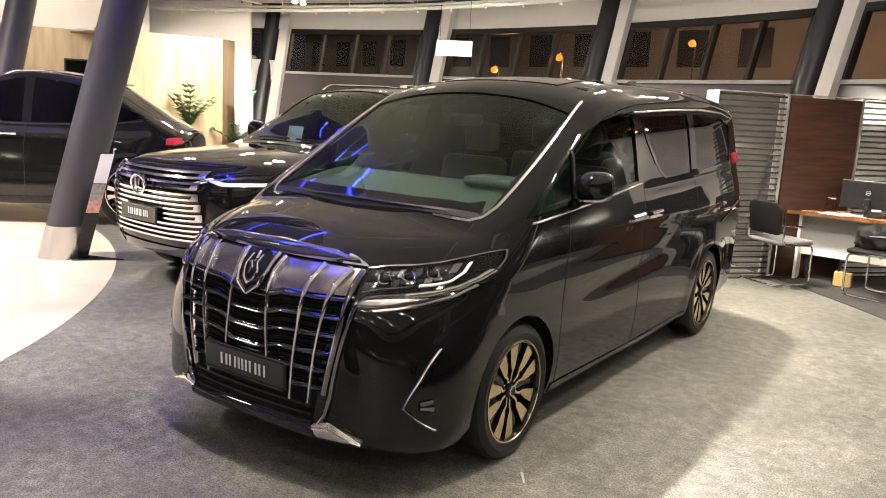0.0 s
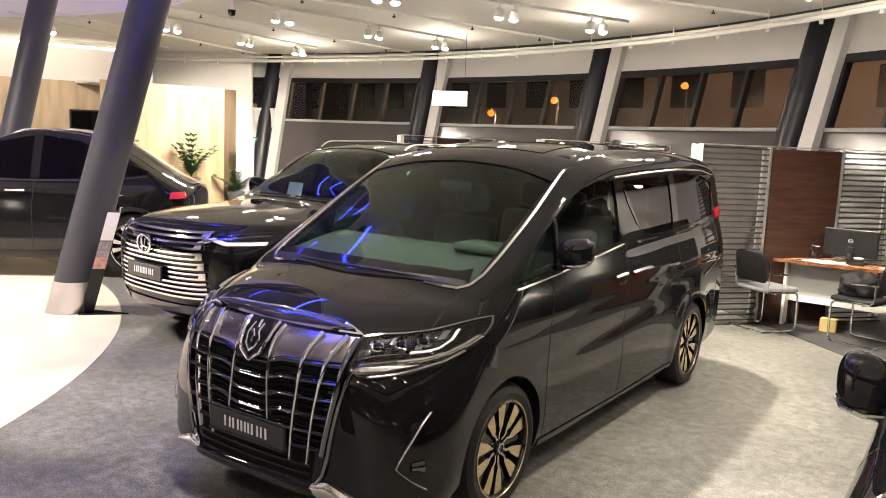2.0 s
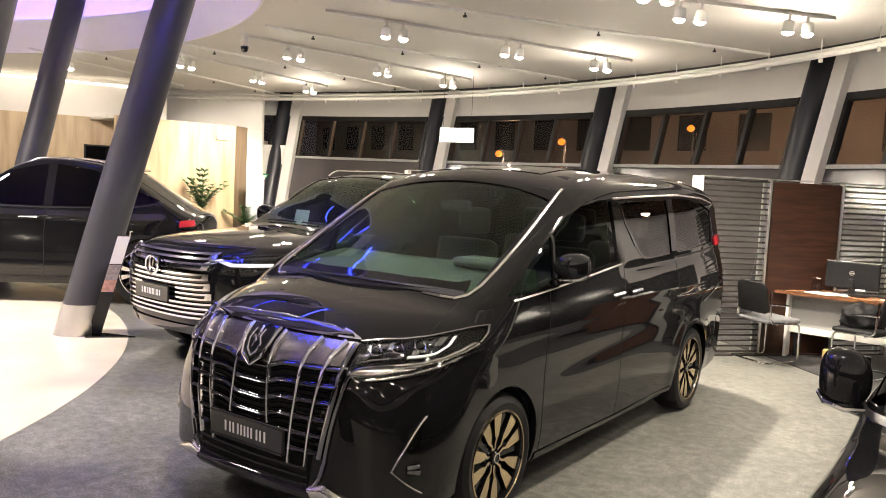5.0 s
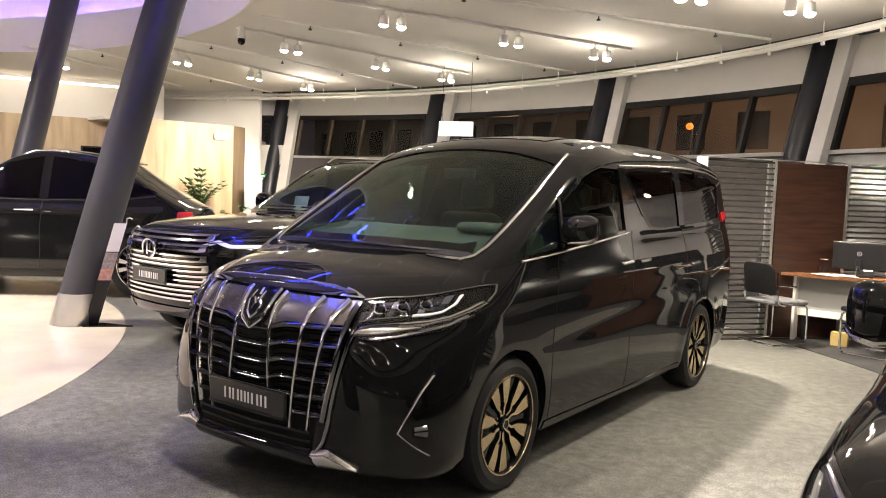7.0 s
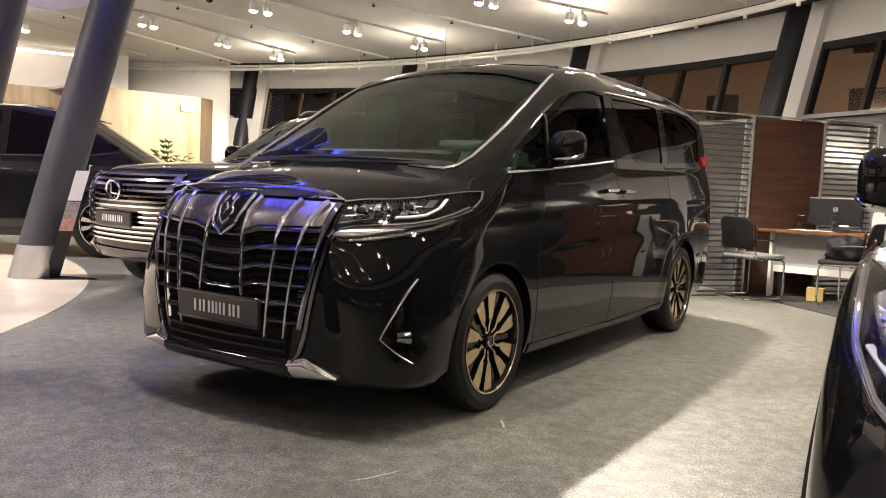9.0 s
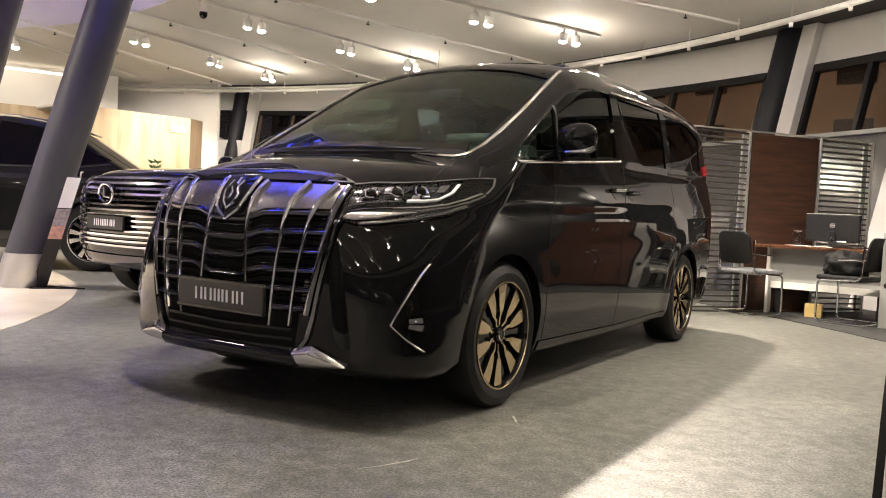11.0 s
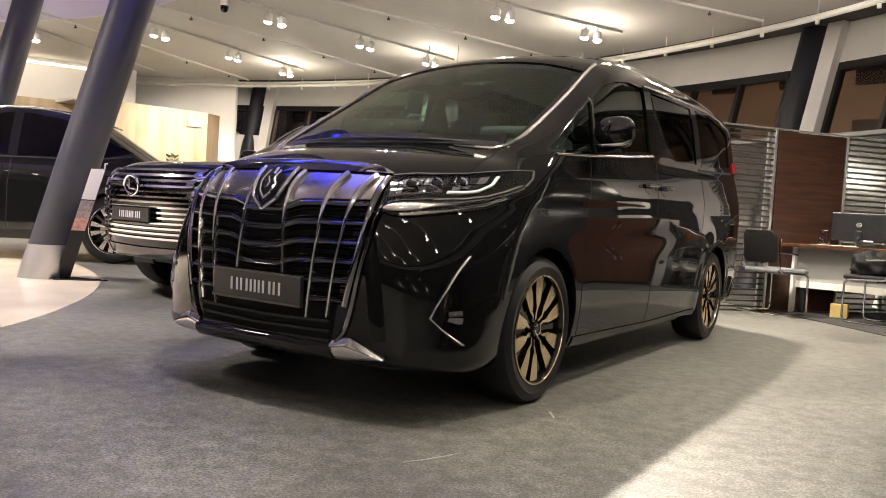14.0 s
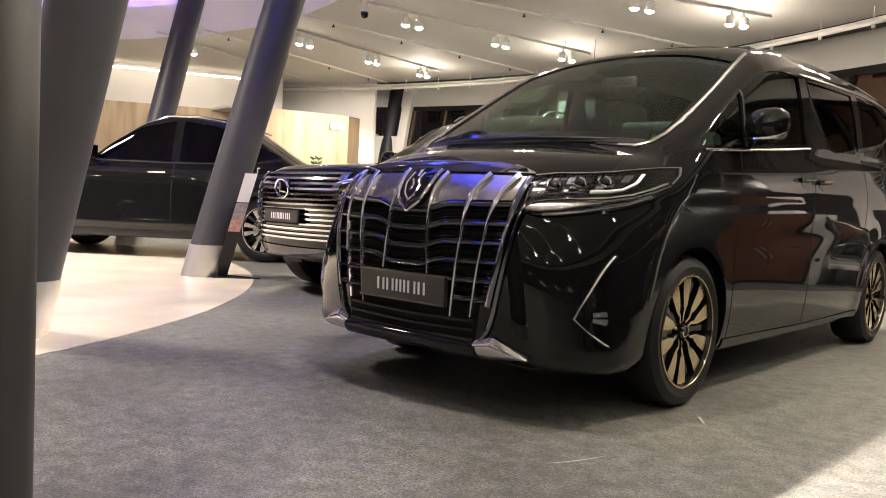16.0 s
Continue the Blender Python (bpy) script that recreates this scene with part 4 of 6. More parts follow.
def make_wheel(car, r, rr, w, style, at, side, spoke_mat, cap=True):
    """Rim barrel with tyre, spokes and cap; the outer face looks along +x before it is turned to its side."""
    m = Matrix.Translation(at) @ (Matrix.Identity(4) if side > 0 else Matrix.Rotation(math.pi, 4, "Z"))
    barrel = lathe([(rr, w / 2 - 0.012), (rr + 0.008, w / 2 - 0.004), (rr - 0.006, w / 2 - 0.002), (rr - 0.016, w / 2 - 0.03), (rr - 0.02, -w / 2 + 0.03), (rr, -w / 2 + 0.01)], 64, "x", caps=False)
    rim = part("wheel", barrel, M["rim_dark"], car, "dark lacquered alloy wheel with machined blades", m, True)
    part("rim_lip", lathe([(rr + 0.006, w / 2 - 0.008), (rr + 0.006, w / 2 - 0.001), (rr - 0.001, w / 2 + 0.001), (rr - 0.005, w / 2 - 0.008)], 64, "x", True), spoke_mat, rim, "thin machined rim edge", smooth=True)
    part("brake_disc", lathe([(0.0, -0.02), (0.165, -0.02), (0.165, 0.0), (0.0, 0.0)], 40, "x"), M["steel"], rim, "grey brake disc")
    part("back_plate", lathe([(0.0, -0.05), (rr - 0.02, -0.05), (rr - 0.02, -0.04), (0.0, -0.04)], 40, "x"), M["plastic"], rim)
    part("tyre", lathe(tyre_profile(r, rr, w), 72, "x", True), M["tyre"], rim, "black road tyre", smooth=True)
    n, pair, w_in, w_out = style
    x1 = w / 2 - 0.016
    for k in range(n):
        for s in (-1, 1):
            mid = 2 * math.pi * (k + 0.5) / n
            q = rr / 0.236
            def at2(rad, ang, off):
                c, sn = math.cos(ang), math.sin(ang)
                return (rad * c - off * sn, rad * sn + off * c)
            bm = bmesh.new()
            prof = [(rad, mid + s * lat * q / rad, ww, dep) for rad, lat, ww, dep in ((0.045, 0.014, w_in * 0.55, 0.016), (0.074 * q, 0.015, w_in * 0.60, 0.010), (0.098 * q, pair * 0.50, w_in * 0.70, 0.008), (0.112 * q, pair * 0.54, w_out * 0.34, 0.006), (0.150 * q, pair * 0.66, w_out * 0.52, 0.003), (0.190 * q, pair * 0.82, w_out * 0.64, 0.001), (rr - 0.006, pair * 1.0, w_out * 0.76, 0.0))]
            rows = []
            for rad, ang, ww, dep in prof:
                row = []
                for off, xx in ((-ww / 2, x1 - dep - 0.035), (-ww / 2, x1 - dep), (ww / 2, x1 - dep), (ww / 2, x1 - dep - 0.035)):
                    yy, zz = at2(rad, ang, off)
                    row.append(bm.verts.new((xx, yy, zz)))
                rows.append(row)
            for a, b in zip(rows, rows[1:]):
                for j in range(3):
                    bm.faces.new((a[j], a[j + 1], b[j + 1], b[j]))
            bm.faces.new(rows[0])
            bm.faces.new(rows[-1][::-1])
            me = from_bm("spoke", bm, spoke_mat)
            me.materials.append(M["rim_dark"])
            for p in me.polygons:
                p.material_index = 0 if abs(p.normal.x) > 0.75 else 1
            put("spoke", me, rim)
    for k in range(n):
        ang = 2 * math.pi * k / n
        rows, bm = [], bmesh.new()
        for rad, ww, dep in ((0.05, 0.030, 0.024), (0.12 * rr / 0.236, 0.022, 0.022), (rr - 0.008, 0.034, 0.014)):
            rows.append([bm.verts.new((xx, rad * math.cos(ang) - off * math.sin(ang), rad * math.sin(ang) + off * math.cos(ang))) for off, xx in ((-ww / 2, x1 - dep - 0.03), (-ww / 2, x1 - dep), (ww / 2, x1 - dep), (ww / 2, x1 - dep - 0.03))])
        for a, b in zip(rows, rows[1:]):
            for j in range(3):
                bm.faces.new((a[j], a[j + 1], b[j + 1], b[j]))
        bm.faces.new(rows[0])
        bm.faces.new(rows[-1][::-1])
        part("inner_spoke", bm, M["rim_dark"], rim, "black lacquered spoke")
    if cap:
        part("hub_cap", lathe([(0.034, x1 - 0.05), (0.034, x1 - 0.012), (0.026, x1 - 0.004), (0.0, x1 - 0.002)], 24, "x"), M["rim_dark"], rim, smooth=True)
        part("hub_ring", lathe([(0.028, x1 - 0.006), (0.028, x1), (0.022, x1 + 0.001), (0.022, x1 - 0.006)], 24, "x", True), M["chrome"], rim)
        for b in range(5):
            an = 2 * math.pi * b / 5
            part("wheel_nut", lathe([(0.009, -0.004), (0.009, 0.006), (0.0, 0.008)], 6, "x"), M["chrome"], rim, "", Matrix.Translation((x1 - 0.03, 0.056 * math.cos(an), 0.056 * math.sin(an))))
    return rim


def emblem_oval(car, centre, rx, rz, lean=0.0, bar=0.006):
    em = part("emblem", tube([(rx * math.cos(t), 0, rz * math.sin(t)) for t in np.linspace(0, 2 * math.pi, 28, endpoint=False)], bar, 8, True), M["chrome"], car, "chrome oval emblem", Matrix.Translation(centre) @ pose(0, 0, 0, lean, 0, 0), True)
    part("emblem_bar", tube([(-0.30 * rx, 0.002, 0.62 * rz), (-0.34 * rx, 0.002, -0.30 * rz), (0.55 * rx, 0.002, -0.42 * rz)], bar, 6), M["chrome"], em, "", None, True)
    return em


def number_plate(car, centre, lean, w=0.53, h=0.13):
    """The dealer's plate with its word."""
    m = Matrix.Translation(centre) @ pose(0, 0, 0, lean, 0, 0)
    pl = part("plate", box(w, 0.02, h, (0, 0, 0), 0.006), M["plate"], car, "black dealer plate with white lettering", m)
    x = -0.150
    for wd in (0.046, 0.046, 0.011, 0.036, 0.050, 0.043):
        for off in ((0.0, wd - 0.012) if wd > 0.02 else (0.0,)):
            part("lettering_bar", box(0.012, 0.003, 0.054, (x + off + 0.006, -0.0118, 0.0), 0.001, None, 1), M["letter"], pl, "plain white bar")
        x += wd + 0.0135
    part("plate_rim", join(box(w, 0.006, 0.008, (0, -0.011, h / 2 - 0.004)), box(w, 0.006, 0.012, (0, -0.011, -h / 2 + 0.006))), M["gloss_black"], pl)
    return pl


def wing_mirror(car, side, at, s=(1, 1, 1)):
    """Housing on an arm with a chrome blade and a mirror glass; outer end along +x * side."""
    m = Matrix.Translation(at) @ Matrix.Diagonal((side * s[0], s[1], s[2], 1))
    bm = bmesh.new()
    bmesh.ops.create_uvsphere(bm, u_segments=28, v_segments=16, radius=1)
    for v in bm.verts:
        x, y, z = v.co
        fx = math.copysign(abs(x) ** 0.78, x) * 0.135
        fz = math.copysign(abs(z) ** 0.8, z) * (0.088 + 0.012 * x)
        fy = (math.copysign(abs(y) ** 0.75, y)) * (0.085 if y < 0 else 0.035)
        v.co = (fx + 0.10, fy + 0.02 * x, fz)
    hs = put("wing_mirror", from_bm("wing_mirror", bm, M["black"], True, 60), car, "glossy black wing mirror", m)
    part("arm", tube(bend([(-0.10, 0.05, -0.13), (-0.02, 0.02, -0.09), (0.09, 0.0, -0.07)], 0.03), 0.030, 10), M["black"], hs, smooth=True)
    part("chrome_blade", tube([(-0.02, -0.06, -0.078), (0.08, -0.075, -0.082), (0.19, -0.055, -0.07), (0.228, -0.02, -0.05)], 0.009, 8), M["chrome"], hs, "chrome strip", smooth=True)
    part("mirror_glass", box(0.21, 0.006, 0.13, (0.10, 0.052, 0.0), 0.002), M["chrome"], hs)
    return hs


def seat(car, x, y, z=0.42, material=None):
    material = material or M["seat"]
    ob = part("seat", join(box(0.50, 0.52, 0.18, (0, 0, 0), 0.06, seg=3), box(0.50, 0.16, 0.66, (0, 0.27, 0.38), 0.06, Matrix.Rotation(radians(-12), 4, "X"), 3)), material, car, "leather car seat", Matrix.Translation((x, y, z)), True)
    part("headrest", box(0.26, 0.11, 0.20, (0, 0.40, 0.84), 0.045, None, 3), material, ob, "", None, True)
    return ob


def steering_wheel(car, at, lean=-24):
    ob = part("steering_wheel", tube([(0.185 * math.cos(t), 0, 0.185 * math.sin(t)) for t in np.linspace(0, 2 * math.pi, 40, endpoint=False)], 0.015, 8, True), M["plastic"], car, "black steering wheel", Matrix.Translation(at) @ pose(0, 0, 0, lean, 0, 0), True)
    part("hub", join(box(0.16, 0.05, 0.12, (0, 0.02, 0), 0.02), box(0.34, 0.02, 0.03, (0, 0.01, 0), 0.006), box(0.03, 0.02, 0.17, (0, 0.01, -0.09), 0.006)), M["plastic"], ob)
    return ob


def lamp_unit(car, f, view, lower, upper, name, label, mirror=False, bowl=0.0, lens=True):
    """A recessed dark lamp housing on the body with a clear lens over it."""
    g = between(lower, upper, 36, 9)
    if mirror:
        g = flip(g)
    hs = put(name, skin("lamp_housing", f, view, g, M["gloss_black"], 0.003, 0.03), car, label)
    if lens:
        ln = put("lens", skin("lens", f, view, g, M["lens"], 0.014, -0.010), hs, "clear lens")
        ln.visible_shadow = False
    return hs


# ---- the minivan ----
def van_relief(y, z):
    """How far the minivan's flank lies back: a waist between the wheels, a tucked shoulder line and raised arches."""
    waist = 0.011 * np.exp(-((y + 0.35) / 0.75) ** 2) * np.exp(-((z - 0.755 - 0.05 * (y + 0.4)) / 0.062) ** 2)
    drop = 1.005 + 0.035 * y - z
    line = 0.007 * np.clip(drop / 0.025, 0, 1) * np.exp(-np.maximum(drop, 0) / 0.07)
    ledge = 0.010 * np.exp(-((z - 1.245 - 0.03 * y) / 0.022) ** 2) * np.clip((y + 0.1) / 0.3, 0, 1)
    arch = 0.0
    for yc, rise in ((-1.58, 0.003), (1.42, 0.011)):
        r = np.hypot(y - yc, z - 0.345)
        arch = arch + rise * np.exp(-((r - 0.40) / 0.10) ** 2)
    chin = 0.030 * np.clip((-1.95 - y) / 0.2, 0, 1) * np.clip((0.42 - z) / 0.2, 0, 1)
    return waist + line + ledge - arch - chin


van_f = solid([0.15, 0.25, 0.35, 0.6, 0.85, 0.95, 1.05, 1.15, 1.9], [-2.44, -2.455, -2.46, -2.47, -2.456, -2.436, -2.375, -2.28, -1.4],
              [0.3, 0.6, 0.8, 1.0, 1.2], [0.22, 0.27, 0.38, 0.57, 0.70],
              [0.15, 0.25, 0.35, 0.45, 0.55, 0.65, 0.8, 0.95, 1.03, 1.1, 1.2, 1.3, 1.4, 1.5, 1.65, 1.8, 1.95], [0.858, 0.884, 0.903, 0.916, 0.922, 0.924, 0.926, 0.928, 0.924, 0.914, 0.893, 0.872, 0.855, 0.838, 0.808, 0.763, 0.71],
              [-1.2, -0.2, 1.4, 2.0, 2.5], [0, 0, 0, 0.02, 0.06],
              [-2.5, -2.35, -2.15, -1.95, -1.78, -1.6, -1.2, -0.8, -0.62, -0.4, 0, 0.8, 1.5, 2.1, 2.5],
              [1.02, 1.06, 1.115, 1.155, 1.19, 1.297, 1.533, 1.75, 1.832, 1.885, 1.925, 1.94, 1.93, 1.895, 1.83],
              [-2.4, -1.8, -1.2, -0.6, 0, 2.4], [0.05, 0.07, 0.09, 0.08, 0.06, 0.06], 2.46, 0.13, 1.1,
              [-2.5, -2.1, -1.2, 1.0, 2.0, 2.5], [0.235, 0.205, 0.20, 0.20, 0.22, 0.28], 0.93, corner=0.24, relief=van_relief)
van = thing("minivan", None, "glossy black minivan with a tall chrome grille on concrete floor", "car", "showroom cars")
W1 = ([(-1.56, 1.178), (-1.0, 1.222), (-0.55, 1.262), (-0.13, 1.30)], [(-1.56, 1.185), (-1.2, 1.40), (-0.98, 1.52), (-0.8, 1.612), (-0.6, 1.672), (-0.38, 1.705), (-0.13, 1.706)])
W2 = ([(0.03, 1.66), (0.14, 1.50), (0.26, 1.36), (0.34, 1.316), (0.44, 1.305), (0.92, 1.312)], [(0.03, 1.705), (0.5, 1.725), (0.92, 1.735)])
W3 = ([(1.04, 1.322), (1.5, 1.34), (1.96, 1.372)], [(1.04, 1.742), (1.40, 1.745), (1.75, 1.72), (2.03, 1.655)])
WS = ([(-0.715, -1.60), (-0.69, -1.665), (-0.6, -1.715), (-0.3, -1.76), (0, -1.775), (0.3, -1.76), (0.6, -1.715), (0.69, -1.665), (0.715, -1.60)], [(-0.675, -0.74), (-0.4, -0.70), (0, -0.685), (0.4, -0.70), (0.675, -0.74)])
car_body(van, van_f, (-1.55, 1.9, 0.75), (-1.76, 1.95, 0.42, 1.05), [(-1.58, 0.345), (1.42, 0.345)], 0.385,
         [outline(*W1), outline(*W2), outline(*W3)], [(outline(*WS), 1.06, 2.3)], M["black"])
for view in ("left", "right"):
    for (lo, up), g, nm in ((W1, "sideglass", "front_side_window"), (W2, "privacy", "sliding_door_window"), (W3, "privacy", "quarter_window")):
        gl = put(nm, skin(nm, van_f, view, between(lo, up, 30, 9), M[g], -0.008, 0.012), van, "dark tinted side glass")
        put("window_seal", skin("seal", van_f, view, ribbon(lo, 0.016), M["gloss_black"], 0.002, 0.014), gl)
        put("window_seal", skin("seal", van_f, view, ribbon(up, 0.014), M["gloss_black"], 0.002, 0.014), gl)
    put("belt_moulding", skin("belt", van_f, view, ribbon([(-1.50, 1.168), (-1.0, 1.206), (-0.5, 1.248), (-0.08, 1.288)], 0.011), M["satin_chrome"], 0.006, 0.01, bulge=0.004), van, "chrome belt moulding")
    put("pillar_trim", skin("pillar_trim", van_f, view, between([(-0.12, 1.30), (-0.13, 1.71)], [(0.0, 1.30), (0.0, 1.71)], 10, 4), M["gloss_black"], 0.004, 0.012), van, "gloss black door pillar trim")
    put("pillar_chrome", skin("pillar_chrome", van_f, view, ribbon([(0.20, 1.40), (0.06, 1.56), (0.005, 1.69)], 0.008), M["smoke_chrome"], 0.006, 0.01), van, "chrome pillar blade")
    put("quarter_divider", skin("divider", van_f, view, ribbon([(-1.02, 1.22), (-1.0, 1.51)], 0.022), M["rubber"], 0.003, 0.02), van, "black window divider")
    put("drip_rail", skin("drip_rail", van_f, view, ribbon([(-0.10, 1.722), (0.5, 1.748), (1.2, 1.768), (1.8, 1.755), (2.10, 1.715)], 0.013), M["satin_chrome"], 0.005, 0.01, bulge=0.004), van, "chrome roof-side rail")
    put("slide_rail", skin("slide_rail", van_f, view, ribbon([(0.98, 1.285), (1.5, 1.305), (2.02, 1.335)], 0.016), M["plastic"], 0.002, 0.01), van, "black sliding door rail")
    for pts in ([(-1.10, 1.20), (-1.15, 0.9), (-1.16, 0.55), (-1.13, 0.27)], [(-0.02, 1.30), (-0.07, 1.0), (-0.08, 0.6), (-0.06, 0.27)], [(0.98, 1.30), (1.0, 1.0), (0.96, 0.80)],
                [(-1.62, 1.163), (-1.72, 1.12), (-1.78, 1.075)]):
        put("panel_seam", skin("seam", van_f, view, ribbon(pts, 0.006, 30), M["rubber"], 0.0009, 0.01), van, "narrow dark panel gap")
    put("sill_trim", skin("sill", van_f, view, ribbon([(-1.17, 0.245), (0.0, 0.23), (1.0, 0.245)], 0.05), M["black"], 0.006, 0.02), van)
    put("quarter_trim", skin("quarter_trim", van_f, view, between([(-1.70, 1.130), (-1.62, 1.150), (-1.53, 1.168)], [(-1.70, 1.140), (-1.62, 1.192), (-1.50, 1.235)], 14, 6), M["gloss_black"], 0.0012, 0.012), van, "gloss black corner trim")
    put("tail_lamp", skin("tail_lamp", van_f, view, between([(2.06, 1.345), (2.14, 1.355), (2.22, 1.37)], [(2.02, 1.415), (2.14, 1.435), (2.2, 1.44)], 14, 8), M["red"], 0.014, 0.02), van, "red wrap-around tail lamp")
    put("rear_moulding", skin("rear_moulding", van_f, view, ribbon([(1.62, 0.90), (1.95, 0.97), (2.22, 1.02)], 0.014, 30), M["chrome"], 0.008, 0.01), van, "chrome rear quarter moulding")
    for y0 in (-0.30, 0.0):
        put("handle_cup", skin("handle_cup", van_f, view, between([(y0 + 0.01, 1.066), (y0 + 0.08, 1.046), (y0 + 0.15, 1.072)], [(y0 + 0.01, 1.118), (y0 + 0.08, 1.142), (y0 + 0.15, 1.124)], 14, 8), M["gloss_black"], 0.002, 0.01), van)
        put("door_handle", skin("handle", van_f, view, between([(y0 - 0.01, 1.084), (y0 + 0.165, 1.090)], [(y0 - 0.01, 1.108), (y0 + 0.165, 1.115)], 14, 5), M["chrome"], 0.026, -0.010, bulge=0.014), van, "chrome door handle")
ws = put("windscreen", skin("windscreen", van_f, "top", between(*WS, 40, 24), M["windscreen"], -0.006, 0.012), van, "large raked green-tinted windscreen")
ws.visible_shadow = False
put("windscreen_band", skin("ws_band", van_f, "top", ribbon(WS[1], 0.05, 40), M["gloss_black"], 0.0015, 0.012), van, "black windscreen band")
for s in (1, -1):
    # edge strip kept bright to put in the lamp highlight along the pillar
    part("screen_trim", bead(van_f, "top", [(0.58, -1.722), (0.66, -1.705), (0.712, -1.66), (0.735, -1.58), (0.738, -1.44), (0.735, -1.25), (0.725, -1.05), (0.71, -0.88), (0.695, -0.74), (0.68, -0.62)], 0.010, 0.001, 60, s < 0), M["satin_chrome"], van, "narrow satin edge strip imitating the highlight along the windscreen pillar", smooth=True)
    g = between([(0.47, -1.742), (0.60, -1.728), (0.70, -1.68)], [(0.47, -1.715), (0.60, -1.70), (0.69, -1.65)], 20, 4)
    put("cowl_corner", skin("cowl_corner", van_f, "top", g if s > 0 else flip(g), M["smoke_chrome"], 0.004, 0.012), van, "grey cowl corner trim")
    g = between([(0.0, -1.77), (0.3, -1.757), (0.6, -1.712), (0.69, -1.655)], [(0.0, -1.67), (0.3, -1.66), (0.6, -1.61), (0.66, -1.56)], 30, 5)
    put("screen_frit", skin("screen_frit", van_f, "top", g if s > 0 else flip(g), M["gloss_black"], 0.0012, 0.008), van, "black lower windscreen border")
put("cowl", skin("cowl", van_f, "top", between([(-0.68, -1.69), (0, -1.81), (0.68, -1.69)], [(-0.68, -1.65), (0, -1.77), (0.68, -1.65)], 30, 5), M["plastic"], 0.006, 0.02), van, "black cowl panel")
for x0, x1 in ((-0.50, 0.10), (0.02, 0.58)):
    part("wiper", tube([(x0 + (x1 - x0) * t, -1.765 + 0.28 * ((x0 + (x1 - x0) * t)) ** 2, 1.215 - 0.045 * (x0 + (x1 - x0) * t) ** 2) for t in np.linspace(0, 1, 12)], 0.010, 6), M["plastic"], van, "black wiper blade", smooth=True)
for s in (1, -1):
    g = ribbon([(0.745, -2.03), (0.735, -1.95), (0.705, -1.80), (0.69, -1.70)], 0.005, 40)
    put("bonnet_seam", skin("bonnet_seam", van_f, "top", g if s > 0 else flip(g), M["rubber"], 0.0009, 0.01), van)
put("sunroof", skin("sunroof", van_f, "top", between([(-0.42, -0.42), (0.42, -0.42)], [(-0.42, 0.25), (0.42, 0.25)], 20, 14), M["gloss_black"], 0.004, 0.02), van, "dark glass sunroof panel")
part("roof_fin", prism([(1.55, 1.90), (1.80, 1.90), (1.82, 1.99), (1.75, 1.99)], -0.02, 0.02, "x"), M["black"], van, "black roof antenna fin")

# nose: bonnet lip, grille, side frames
put("bonnet_garnish", skin("garnish", van_f, "front", between([(-0.50, 1.002), (-0.3, 1.005), (0, 1.005), (0.3, 1.005), (0.50, 1.002)], [(-0.46, 1.022), (-0.34, 1.048), (0, 1.058), (0.34, 1.048), (0.46, 1.022)], 50, 10), M["smoke_chrome"], 0.010, 0.03, bulge=0.020), van, "wide smoked-chrome bonnet garnish")
for s in (1, -1):
    g = between([(0.415, 1.000), (0.53, 0.998)], [(0.415, 1.036), (0.455, 1.027), (0.515, 1.006)], 12, 6)
    put("garnish_tip", skin("garnish_tip", van_f, "front", g if s > 0 else flip(g), M["chrome"], 0.017, 0.03), van, "bright facet at the end of the garnish")
gr = put("grille", skin("grille", van_f, "front", between([(-0.385, 0.30), (0, 0.29), (0.385, 0.30)], [(-0.50, 0.99), (0, 0.995), (0.50, 0.99)], 30, 24), M["rubber"], 0.002, 0.03), van, "tall black grille with chrome bars")
put("upper_grille_band", skin("band", van_f, "front", between([(-0.53, 0.880), (-0.2, 0.865), (0, 0.83), (0.2, 0.865), (0.53, 0.880)], [(-0.52, 0.99), (0, 0.995), (0.52, 0.99)], 40, 8), M["wing"], 0.010, 0.02), gr, "smoked chrome upper band")


def half_w(z):
    return np.interp(z, [0.3, 0.45, 0.7, 0.9, 1.0], [0.40, 0.452, 0.50, 0.525, 0.53])


for k in range(16):
    z = 0.868 - k * 0.0262
    main = k % 3 == 0
    w = half_w(z)
    pts = [(-w, z + 0.006), (-0.20, z - 0.002), (-0.09, z - 0.034), (0.09, z - 0.034), (0.20, z - 0.002), (w, z + 0.006)]
    put("grille_slat", skin("slat", van_f, "front", ribbon(pts, 0.030 if main else 0.007, 40), M["grille_metal"] if main else M["gloss_black"], 0.008, 0.01, bulge=0.018 if main else 0.006), gr, "thick smoked slat" if main else "")
    if main:
        # paler metal along the top edge, put in for the slat's highlight
        put("slat_edge", skin("slat_edge", van_f, "front", ribbon([(a, b + 0.013) for a, b in pts], 0.0045, 40), M["smoke_chrome"], 0.017, 0.01, bulge=0.003), gr, "paler strip imitating the highlight on a slat edge")


def blade(pts, widths, n=36):
    """A grid along a 2D polyline whose width runs through the given values."""
    p = resample(pts, n)
    d = np.gradient(p, axis=0)
    d /= np.linalg.norm(d, axis=1)[:, None] + 1e-9
    nr = np.c_[-d[:, 1], d[:, 0]] * np.interp(np.linspace(0, 1, n), np.linspace(0, 1, len(widths)), widths)[:, None] / 2
    return np.stack([p - nr, p - nr * 0.5, p, p + nr * 0.5, p + nr], 1)


